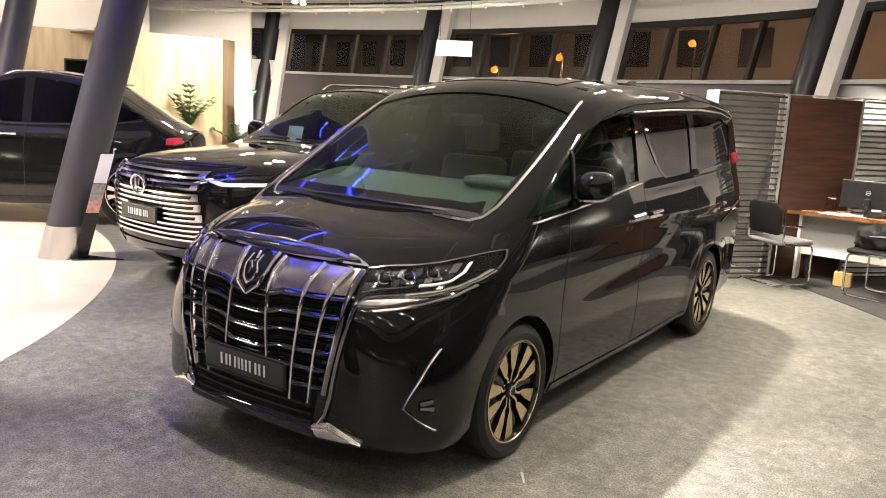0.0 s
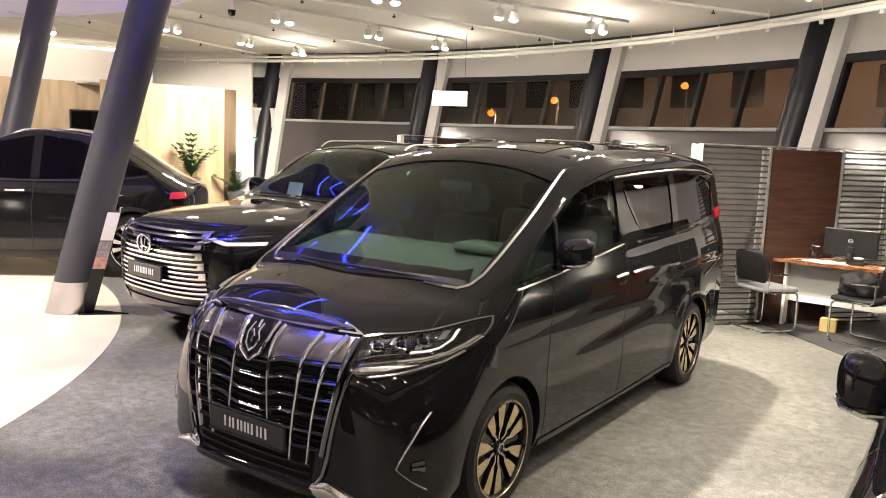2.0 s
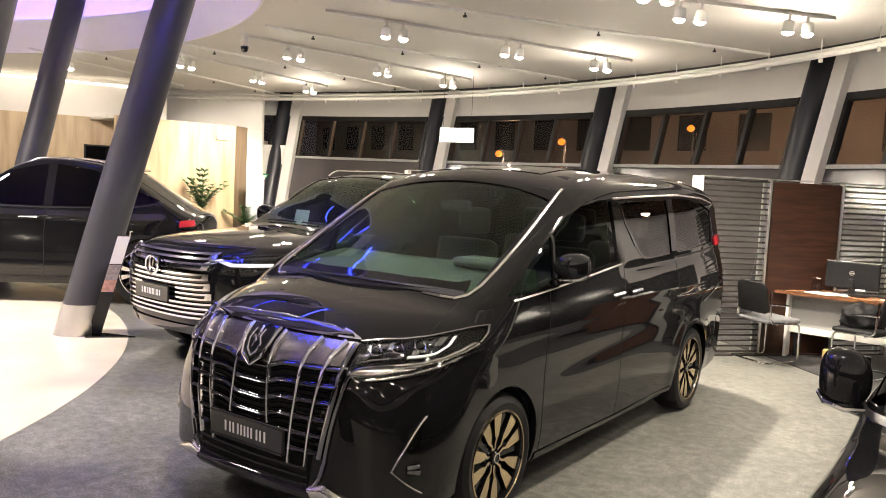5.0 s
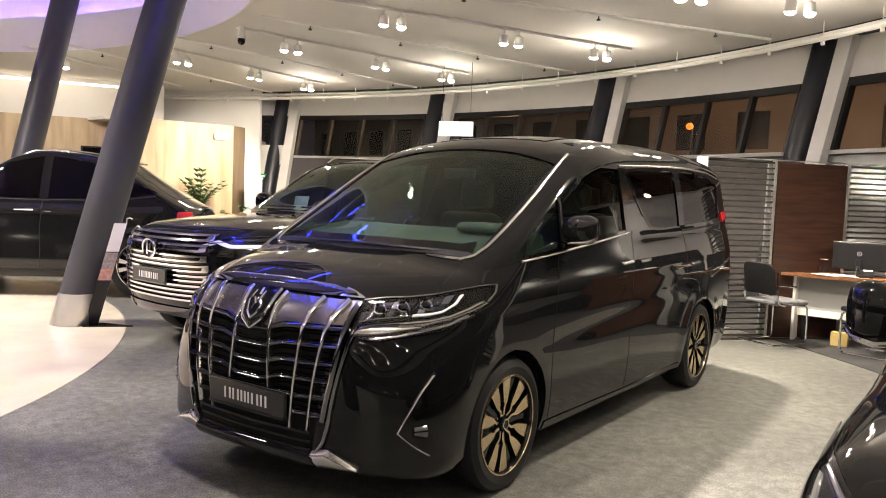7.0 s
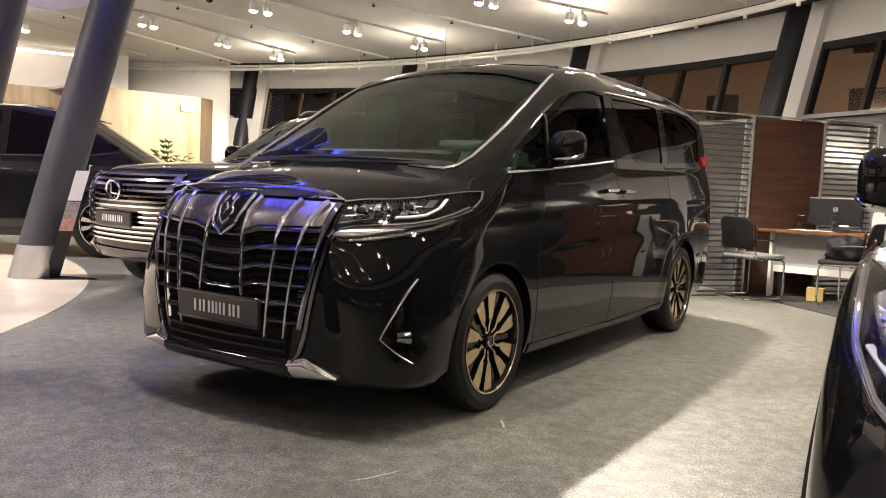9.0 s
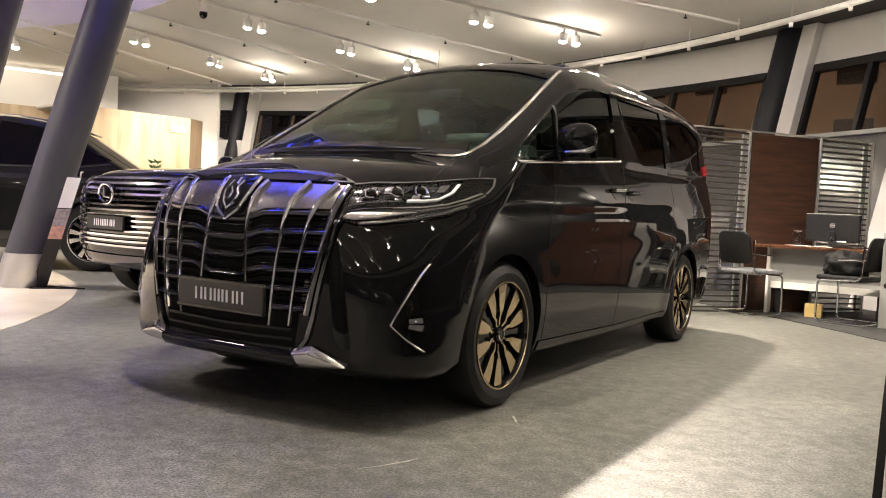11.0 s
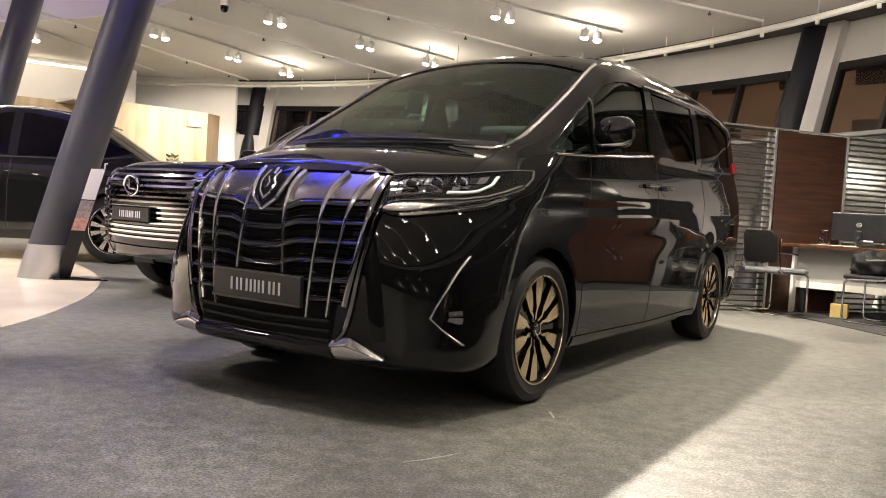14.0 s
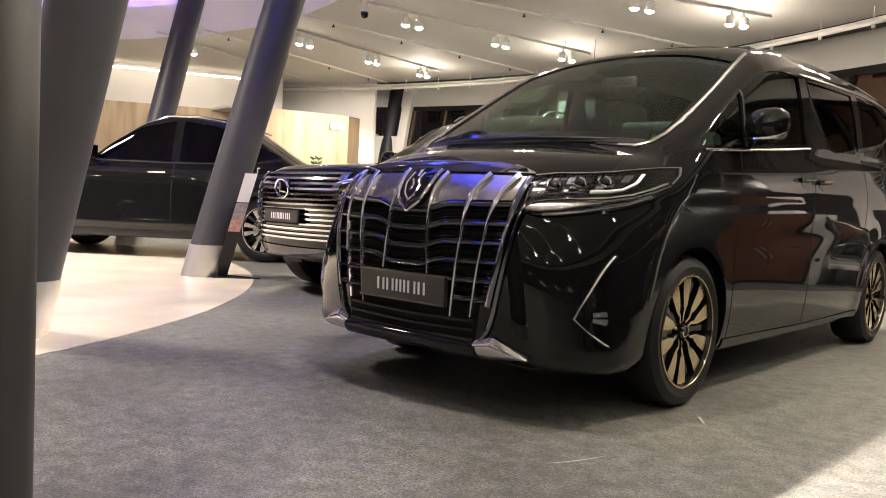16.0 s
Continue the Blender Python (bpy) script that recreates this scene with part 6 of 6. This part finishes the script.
    bk = put("rear_window", skin("rear_window", f, "top", between([(-0.50, 1.18), (0, 1.20), (0.50, 1.18)], [(-0.58, 1.82), (0, 1.85), (0.58, 1.82)], 24, 10), M["gloss_black"], 0.003, 0.012), car, "dark sloping rear window")
    part("spoiler", box(1.02, 0.18, 0.026, (0, 1.10, 1.562), 0.012, Matrix.Rotation(radians(-16), 4, "X")), M["black"], car, "black roof spoiler", smooth=True)
    part("dashboard", box(1.4, 0.5, 0.16, (0, -0.58, 0.98), 0.05, None, 3), M["seat"], car, smooth=True)
    steering_wheel(car, (0.38, -0.32, 1.0))
    for x in (-0.40, 0.40):
        seat(car, x, -0.05, 0.48)
        seat(car, x, 0.72, 0.44)
    part("underbody", box(1.5, 3.9, 0.06, (0, 0.0, 0.245), 0.02), M["plastic"], car)
    part("roof_fin", prism([(0.75, 1.63), (0.93, 1.58), (0.95, 1.69), (0.90, 1.695)], -0.018, 0.018, "x"), M["black"], car, "black roof antenna fin")
    g0 = put("grille", skin("grille", f, "front", between([(-0.50, 0.30), (0, 0.29), (0.50, 0.30)], [(-0.40, 0.84), (0, 0.85), (0.40, 0.84)], 30, 16), M["plastic"], 0.003, 0.03), car, "black spindle grille with a chrome outline")
    for pts in ([(-0.52, 0.30), (-0.36, 0.58), (-0.42, 0.85), (0, 0.862), (0.42, 0.85), (0.36, 0.58), (0.52, 0.30)],):
        put("grille_frame", skin("gf", f, "front", ribbon(pts, 0.026, 60), M["chrome"], 0.018, 0.02), g0, "chrome outline")
    for z in np.linspace(0.35, 0.80, 9):
        w_ = float(np.interp(z, [0.3, 0.58, 0.85], [0.49, 0.35, 0.40]))
        put("grille_slat", skin("slat", f, "front", ribbon([(-w_, z), (0, z - 0.01), (w_, z)], 0.012, 24), M["gloss_black"], 0.016, 0.012), g0)
    emblem_oval(car, (0, -2.465, 0.68), 0.075, 0.058, 6)
    for s in (1, -1):
        mir = s < 0
        hl = lamp_unit(car, f, "front", [(0.44, 0.74), (0.60, 0.70), (0.75, 0.715), (0.86, 0.79), (0.895, 0.86)], [(0.45, 0.84), (0.62, 0.90), (0.77, 0.96), (0.86, 1.00), (0.90, 1.01)], "headlight", "large clear LED headlight with bright reflector edges", mir)
        for pts, wd, mt in (([(0.45, 0.755), (0.60, 0.716), (0.74, 0.730), (0.845, 0.800), (0.885, 0.87), (0.892, 0.98)], 0.017, "chrome"), ([(0.47, 0.83), (0.62, 0.885), (0.77, 0.94), (0.88, 0.99)], 0.014, "chrome"), ([(0.80, 0.84), (0.845, 0.95)], 0.05, "satin_chrome"), ([(0.52, 0.775), (0.70, 0.79)], 0.03, "satin_chrome"), ([(0.77, 0.90), (0.85, 0.925)], 0.012, "drl"), ([(0.78, 0.80), (0.86, 0.87)], 0.012, "drl")):
            g = ribbon(pts, wd, 36)
            put("light_guide", skin("light_guide", f, "front", flip(g) if mir else g, M[mt], 0.006, 0.012, bulge=0.006), hl)
        rng = random.Random(7)
        for i in range(9):
            for r in range(3):
                x0, z0 = 0.505 + 0.038 * i, 0.752 + 0.10 * (0.038 * i) / 0.342 + 0.047 * r
                g = between([(x0, z0), (x0 + 0.030, z0 + 0.004)], [(x0 + 0.006, z0 + 0.038), (x0 + 0.036, z0 + 0.044)], 5, 6)
                put("reflector_cell", skin("cell", f, "front", flip(g) if mir else g, M[rng.choice(("chrome", "chrome", "smoke_chrome", "gloss_black", "satin_chrome"))], 0.003 + rng.uniform(0, 0.003), 0.01, bulge=rng.uniform(0.002, 0.014)), hl)
        for x, z in ((0.56, 0.81), (0.645, 0.835), (0.73, 0.865)):
            c, g = cast(f, np.array([[s * x, -4.0, z]]), np.array([[0, 1.0, 0]]))
            part("projector", lathe([(0.0, 0.014), (0.014, 0.012), (0.024, 0.004), (0.030, -0.002), (0.030, -0.02)], 18), M["chrome"], hl, "projector bowl", Matrix.Translation(Vector(c[0])) @ Vector(g[0]).to_track_quat("Z", "Y").to_matrix().to_4x4(), True)
        g = between([(0.62, 0.36), (0.84, 0.38)], [(0.64, 0.54), (0.80, 0.55)], 12, 8)
        put("side_intake", skin("side_intake", f, "front", flip(g) if mir else g, M["gloss_black"], 0.004, 0.02), car, "gloss black bumper intake")
        for sv in ("left" if s > 0 else "right",):
            for wy in (-1.46, 1.44):
                a = [(wy + 0.425 * math.cos(t), 0.37 + 0.425 * math.sin(t)) for t in np.linspace(-0.1, math.pi + 0.1, 30)]
                put("arch_trim", skin("arch_trim", f, sv, ribbon(a, 0.045, 40), M["plastic"], 0.012, 0.02), car, "black wheel arch trim")
    return car


crossover(pose(-7.896, 0.647, 0, 0, 0, -47.2) @ Matrix.Diagonal((1.06, 1.06, 1.13, 1.0)), "glossy black coupe-shaped crossover with bright window trim by the atrium", "a")
crossover(pose(3.53, -1.42, 0, 0, 0, 0), "glossy black crossover with a large bright headlight beside the walkway", "b")


# ---- sales booths ----
def booth(deg, x=0.0, y=0.0, z=0.0, turn=0.0):
    """A pose in a booth: x outwards from its inner post, y round the building, turned by degrees."""
    a = radians(deg)
    p = ring(13.35, deg)
    return Matrix.Translation((p.x, p.y, 0)) @ Matrix.Rotation(a, 4, "Z") @ pose(x, y, z, 0, 0, turn)


def make_partition(m):
    pt = thing("slatted_partition", m, "upright partition of dark slats with a walnut panel and white post", "partition", "booth partitions")
    part("end_post", box(0.09, 0.09, 2.0, (0.045, 0, 1.0), 0.004), M["cabinet"], pt, "white end post")
    part("walnut_panel", box(0.90, 0.05, 1.98, (1.44, 0, 0.99), 0.003), M["walnut"], pt, "walnut veneer panel")
    for x in (0.955, 1.915, 2.66):
        part("edge_post", box(0.028, 0.06, 1.995, (x, 0, 0.9975), 0.003), M["steel"], pt, "thin metal edge post")
    for x in (0.915, 2.60):
        part("rib_post", box(0.05, 0.03, 1.97, (x, 0.03, 0.985), 0.003), M["grey_panel"], pt)
    part("top_cap", box(2.62, 0.05, 0.012, (1.38, 0, 2.004), 0.002), M["steel"], pt, "thin metal top cap")
    sl1, sl2 = from_bm("slat", box(0.86, 0.034, 0.019, (0, 0, 0), 0.002, None, 1), M["slat"]), from_bm("slat", box(0.73, 0.034, 0.019, (0, 0, 0), 0.002, None, 1), M["slat"])
    for k in range(32):
        z = 0.05 + 0.0620 * k
        put("slat", sl1, pt, "", Matrix.Translation((0.52, 0, z)))
        put("slat", sl2, pt, "", Matrix.Translation((2.29, 0, z)))
    part("foot", box(2.6, 0.10, 0.02, (1.36, 0, 0.010), 0.003), M["slat"], pt)
    return pt


pt = make_partition(booth(49.8))
for deg in (64.7, 80.4, 34.0):
    copy_thing(pt, booth(deg))

DA = 49.8


def make_desk(m):
    dk = thing("sales_desk", m, "cherry-topped sales desk with a grey modesty panel", "desk", "sales desks")
    top = [(1.08, -0.06), (1.86, -1.182), (2.47, -0.752), (2.0, -0.06)]
    part("desktop", prism(top, 0.735, 0.768, "z"), M["desk"], dk, "cherry veneer desktop")
    e = [(1.08, -0.06), (1.86, -1.182), (1.866, -1.178), (1.086, -0.056)]
    part("edge_band", prism(e, 0.732, 0.771, "z"), M["walnut"], dk)
    d = Vector((1.14, -1.64)).normalized()
    n = Vector((-d.y, d.x))
    a, b = Vector((1.20, -0.14)) + n * 0.16, Vector((1.86, -1.098)) + n * 0.16
    part("modesty_panel", prism([a, b, b + n * 0.02, a + n * 0.02], 0.30, 0.733, "z"), M["grey_panel"], dk, "grey modesty panel")
    part("lower_rail", prism([a - n * 0.004, b - n * 0.004, b + n * 0.024, a + n * 0.024], 0.285, 0.36, "z"), M["cabinet"], dk, "white lower rail")
    ep = part("end_panel", prism([a - d * 0.03 - n * 0.10, a - n * 0.10, a + n * 0.30, a - d * 0.03 + n * 0.30], 0.008, 0.733, "z"), M["cabinet"], dk, "white end panel with three dark cable holes")
    for z in (0.30, 0.39, 0.48):
        q = a - d * 0.033 + n * 0.02
        part("cable_hole", lathe([(0.0, 0.0), (0.026, 0.0), (0.026, 0.004), (0.0, 0.004)], 18), M["plastic"], ep, "", Matrix.Translation((q.x, q.y, z)) @ Vector((d.x, d.y, 0)).to_track_quat("Z", "Y").to_matrix().to_4x4())
    for q in (a + d * 0.04, b - d * 0.10):
        part("leg", prism([q + n * 0.03, q + d * 0.05 + n * 0.03, q + d * 0.05 + n * 0.5, q + n * 0.5], 0.008, 0.733, "z"), M["plastic"], dk, "black panel leg")
    part("cable_tray", prism([a + n * 0.3, b + n * 0.3, b + n * 0.42, a + n * 0.42], 0.58, 0.66, "z"), M["plastic"], dk)
    return dk


dk = make_desk(booth(DA))
copy_thing(dk, booth(64.7))


def make_chair(m, seat_mat, label):
    """Cantilever chair with chrome tube frame; faces +x."""
    ch = thing("visitor_chair", m, label, "chair", "visitor chairs")
    for s in (1, -1):
        y = 0.24 * s
        part("side_frame", tube(bend([(-0.22, y, 0.80), (-0.20, y, 0.46), (0.22, y, 0.44), (0.22, y, 0.022), (-0.24, y, 0.022)], 0.06), 0.011, 10), M["chrome"], ch, "bent chrome tube", smooth=True)
    part("floor_bar", tube([(-0.24, -0.25, 0.022), (-0.24, 0.25, 0.022)], 0.011, 8), M["chrome"], ch)
    part("cross_bar", tube([(-0.10, -0.24, 0.44), (-0.10, 0.24, 0.44)], 0.009, 8), M["chrome"], ch)
    st = box(0.46, 0.45, 0.05, (0.02, 0, 0.470), 0.022, None, 3)
    for v in st.verts:
        v.co.z -= 0.06 * (v.co.x - 0.05) ** 2
    part("seat", st, seat_mat, ch, "padded fabric seat", smooth=True)
    bk = bmesh.new()
    rim = []
    for cy, cz, a0 in ((0.135, 0.80, 0), (-0.135, 0.80, 90), (-0.165, 0.60, 180), (0.165, 0.60, 270)):
        rad = 0.085 if cz > 0.7 else 0.05
        rim += [(cy + rad * math.cos(radians(a0 + 15 * i)), cz + rad * math.sin(radians(a0 + 15 * i))) for i in range(7)]
    lay = [[bk.verts.new((-0.235 + off + 0.30 * y * y - 0.16 * (z - 0.6), y * k, 0.70 + (z - 0.70) * k)) for y, z in rim] for off, k in ((-0.014, 0.96), (-0.008, 1.0), (0.008, 1.0), (0.014, 0.96))]
    for la, lb in zip(lay, lay[1:]):
        for i in range(len(rim)):
            j = (i + 1) % len(rim)
            bk.faces.new((la[i], la[j], lb[j], lb[i]))
    bk.faces.new(lay[0])
    bk.faces.new(lay[-1][::-1])
    for sy in (1, -1):
        part("arm_tube", tube(bend([(-0.235, 0.235 * sy, 0.66), (-0.08, 0.262 * sy, 0.655), (0.02, 0.262 * sy, 0.645)], 0.04), 0.009, 8), M["chrome"], ch, "short chrome arm", smooth=True)
    part("backrest", bk, M["mesh_black"], ch, "black mesh backrest", smooth=True)
    return ch


make_chair(booth(DA, 0.85, -0.29, 0.008, 8), M["fabric"], "chrome cantilever visitor chair with a grey fabric seat")
make_chair(booth(DA, 1.50, -1.00, 0.008, 112), M["mesh_black"], "chrome cantilever chair with a black seat holding a jacket")


def lump(name, sx, sy, sz, material, seed, m, label, category, smooth=True):
    bm = bmesh.new()
    bmesh.ops.create_icosphere(bm, subdivisions=4, radius=1)
    for v in bm.verts:
        p = v.co.copy()
        k = 1 + 0.30 * noise.noise(p * 1.8 + Vector((seed, 0, 0))) + 0.12 * noise.noise(p * 5 + Vector((0, seed, 0)))
        v.co = Vector((p.x * sx * k, p.y * sy * k, max(-0.4, p.z) * sz * k + 0.4 * sz))
    return solo(name, from_bm(name, bm, material, True, 80), label, category, m=m)


lump("jacket", 0.17, 0.20, 0.17, M["mesh_black"], 3.0, booth(DA, 1.50, -0.92, 0.50, 60), "crumpled black jacket lying on a chair seat", "jacket")

mo = thing("monitor", booth(DA, 1.82, -0.38, 0.768, -53) @ Matrix.Diagonal((0.86, 1, 0.80, 1)), "black flat monitor seen from behind on the desk", "monitor")
part("screen_back", box(0.63, 0.045, 0.37, (0, 0, 0.265), 0.012), M["plastic"], mo)
part("bezel", box(0.64, 0.012, 0.38, (0, 0.026, 0.265), 0.004), M["gloss_black"], mo)
part("top_edge", box(0.63, 0.05, 0.006, (0, 0, 0.455), 0.001), M["steel"], mo, "bright top edge")
part("stand", join(box(0.07, 0.03, 0.20, (0, -0.03, 0.12), 0.008), box(0.26, 0.20, 0.014, (0, -0.02, 0.007), 0.005)), M["plastic"], mo, "black stand")
part("maker_mark", lathe([(0.030, 0), (0.030, 0.003), (0.024, 0.003), (0.024, 0)], 24, "z", True), M["steel"], mo, "round grey mark", pose(0, -0.024, 0.30, 90, 0, 0))
part("maker_bar", box(0.034, 0.003, 0.010, (0, -0.0245, 0.30)), M["steel"], mo)
solo("keyboard", from_bm("keyboard", box(0.42, 0.14, 0.02, (0, 0, 0.010), 0.006), M["plastic"]), "black keyboard lying on the desk", "keyboard", m=booth(DA, 2.02, -0.62, 0.769, -53))
gv = thing("glass_jug", booth(DA, 1.50, -0.22, 0.769), "clear glass jug standing on the desk", "jug")
part("vessel", lathe([(0.04, 0.0), (0.065, 0.02), (0.06, 0.08), (0.05, 0.13), (0.058, 0.16), (0.055, 0.16), (0.046, 0.13), (0.056, 0.08), (0.06, 0.022), (0.0, 0.012)], 24), M["lens"], gv, smooth=True)
part("rim", lathe([(0.058, 0.158), (0.060, 0.163), (0.055, 0.163)], 24, "z", True), M["chrome"], gv)
ph = thing("desk_phone", booth(DA, 1.74, -0.56, 0.769, -40), "dark desk telephone with a light handset display", "telephone")
part("phone_body", box(0.18, 0.20, 0.05, (0, 0, 0.03), 0.012, Matrix.Rotation(radians(12), 4, "X")), M["plastic"], ph)
part("handset", tube(bend([(-0.07, -0.09, 0.075), (-0.07, -0.04, 0.10), (-0.07, 0.05, 0.10), (-0.07, 0.09, 0.075)], 0.02), 0.016, 8), M["plastic"], ph)
part("display", box(0.09, 0.05, 0.004, (0.03, 0.05, 0.068), 0, Matrix.Rotation(radians(12), 4, "X")), M["paper"], ph, "pale display")
for k, (x, y, t) in enumerate(((1.46, -0.36, 10), (1.62, -0.42, 35), (1.90, -0.95, -20))):
    solo("paper_sheet", from_bm("paper_sheet", box(0.21, 0.297, 0.004, (0, 0, 0.002)), M["paper"]), "white paper sheet lying on the desk", "paper", "papers", m=booth(DA, x, y, 0.7695, t))
solo("cardboard_box", from_bm("cardboard_box", box(0.17, 0.12, 0.145, (0, 0, 0.0725), 0.004), M["yellow"]), "small yellow cardboard box under the desk", "box", m=booth(DA, 1.57, -0.46, 0.008, -50))

# ---- information stand beside the column ----
st = thing("info_stand", None, "slim black leaning information stand with printed cards", "stand")


def stand_slab(u0, u1, h0, h1, off, thick, material, name, label=""):
    """A piece of the leaning panel; u across it, h up it."""
    p0, across = Vector((-4.780, -0.545, 0.012)), Vector((0.082, 0.102, 0))
    rise = Vector((0.42, 0.06, 1.075))
    nrm = across.cross(rise).normalized()
    if nrm.dot(Vector((0.86, -0.5, 0))) < 0:
        nrm = -nrm
    vs = []
    for o in (off, off + thick):
        for u, h in ((u0, h0), (u1, h0), (u1, h1), (u0, h1)):
            vs.append(p0 + across * u + rise * h + nrm * o)
    me = mesh(name, vs, [(3, 2, 1, 0), (4, 5, 6, 7), (0, 1, 5, 4), (1, 2, 6, 5), (2, 3, 7, 6), (3, 0, 4, 7)], material)
    return put(name, me, st, label)


stand_slab(0, 1, 0, 1, 0, 0.02, M["plastic"], "panel")
stand_slab(0.04, 0.96, 0.725, 0.995, 0.021, 0.003, M["paper"], "white_card", "blank white card")
stand_slab(0.04, 0.96, 0.565, 0.715, 0.021, 0.003, M["photo"], "grey_print", "grey printed picture")
stand_slab(0.04, 0.96, 0.445, 0.563, 0.021, 0.003, M["pink"], "pink_print", "pink printed strip")
part("foot_plate", prism([(-4.80, -0.56), (-4.66, -0.64), (-4.36, -0.26), (-4.72, -0.40)], 0.005, 0.019, "z"), M["gloss_black"], st, "black triangular foot plate")
part("hook", tube([(-4.245, -0.42, 1.08), (-4.24, -0.42, 1.13), (-4.22, -0.41, 1.13)], 0.006, 6), M["steel"], st)

# ---- potted plants by the timber block ----
def make_plant(at, seed, stems, height, pot_h):
    pl = thing("potted_plant", Matrix.Translation(at), "green leafy plant in a tall tapered grey pot", "plant", "potted plants")
    part("pot", lathe([(0.13, 0.0), (0.20, pot_h * 0.6), (0.23, pot_h), (0.20, pot_h), (0.19, pot_h - 0.05)], 24), M["pot"], pl, "tall tapered grey pot", smooth=True)
    part("soil", lathe([(0.0, pot_h - 0.04), (0.192, pot_h - 0.045)], 24), M["soil"], pl)
    rng = random.Random(seed)
    leaf = bmesh.new()
    for k in range(stems):
        az = 2 * math.pi * k / stems + rng.uniform(-0.3, 0.3)
        reach, up = rng.uniform(0.25, 0.62), height * rng.uniform(0.55, 1.0)
        if k % 5 == 0:
            reach, up = 0.08, height * 1.1
        pts = [Vector((reach * t ** 1.6 * math.cos(az), reach * t ** 1.6 * math.sin(az), pot_h - 0.05 + up * (t - 0.25 * t * t * reach))) for t in np.linspace(0, 1, 9)]
        part("stem", tube(pts, [0.012 - 0.001 * i for i in range(9)], 6), M["leaf"], pl, smooth=True)
        for i in range(2, 9):
            for s in (1, -1):
                base = pts[i]
                d = (pts[i] - pts[i - 1]).normalized()
                out = (d.cross(Vector((0, 0, 1))).normalized() * s + d * 0.7 + Vector((0, 0, rng.uniform(-0.1, 0.4)))).normalized()
                side = out.cross(Vector((0, 0, 1))).normalized()
                ln, wd = rng.uniform(0.14, 0.20), rng.uniform(0.042, 0.062)
                nrm = side.cross(out)
                q = [base, base + out * ln * 0.4 + side * wd + nrm * 0.008, base + out * ln - nrm * 0.02, base + out * ln * 0.4 - side * wd + nrm * 0.008, base + out * ln * 0.45 - nrm * 0.010]
                v = [leaf.verts.new(p) for p in q]
                for tri in ((0, 1, 4), (1, 2, 4), (2, 3, 4), (3, 0, 4)):
                    leaf.faces.new([v[j] for j in tri])
    put("leaves", from_bm("leaves", leaf, M["leaf"]), pl, "glossy green leaflets")
    return pl


make_plant((-13.1, 7.2, 0), 5, 17, 0.95, 0.80)
make_plant((-12.95, 8.45, 0), 8, 7, 0.45, 0.45)


# ---- sideboard in the last booth, mirrored in the minivan's flank ----
sb = thing("sideboard", Matrix.Translation((2.72, 4.22, 0.008)) @ Matrix.Rotation(radians(-6), 4, "Z"), "walnut-fronted sideboard counter with a grey end panel", "sideboard")
part("carcass", box(0.84, 0.44, 0.90, (0, 0.02, 0.49), 0.004), M["slat"], sb)
for x in (-0.21, 0.21):
    dr = part("door", box(0.412, 0.022, 0.88, (x, -0.212, 0.49), 0.003), M["cherry"], sb, "red-brown veneer door")
    part("handle", box(0.012, 0.018, 0.16, (x * 0.14, -0.23, 0.70), 0.003), M["steel"], dr, "slim steel handle")
part("top", box(0.92, 0.50, 0.03, (0, 0.02, 0.955), 0.004), M["cherry"], sb, "red-brown veneer top")
ends = part("end_panel", box(0.12, 0.50, 0.94, (-0.52, 0.02, 0.47), 0.004), M["grey_panel"], sb, "grey end panel with a cable hole")
part("cable_hole", lathe([(0.0, 0.0), (0.03, 0.0), (0.03, 0.004), (0.0, 0.004)], 18), M["plastic"], ends, "", Matrix.Translation((-0.52, -0.232, 0.42)) @ Matrix.Rotation(radians(90), 4, "X"))
solo("paper_stack", from_bm("paper_stack", join(box(0.32, 0.23, 0.05, (0, 0, 0.025), 0.002), box(0.30, 0.22, 0.03, (0.02, 0.01, 0.065), 0.002)), M["paper"]), "stack of white brochures lying on the sideboard", "brochures", m=Matrix.Translation((2.60, 4.22, 0.980)) @ Matrix.Rotation(radians(10), 4, "Z"))
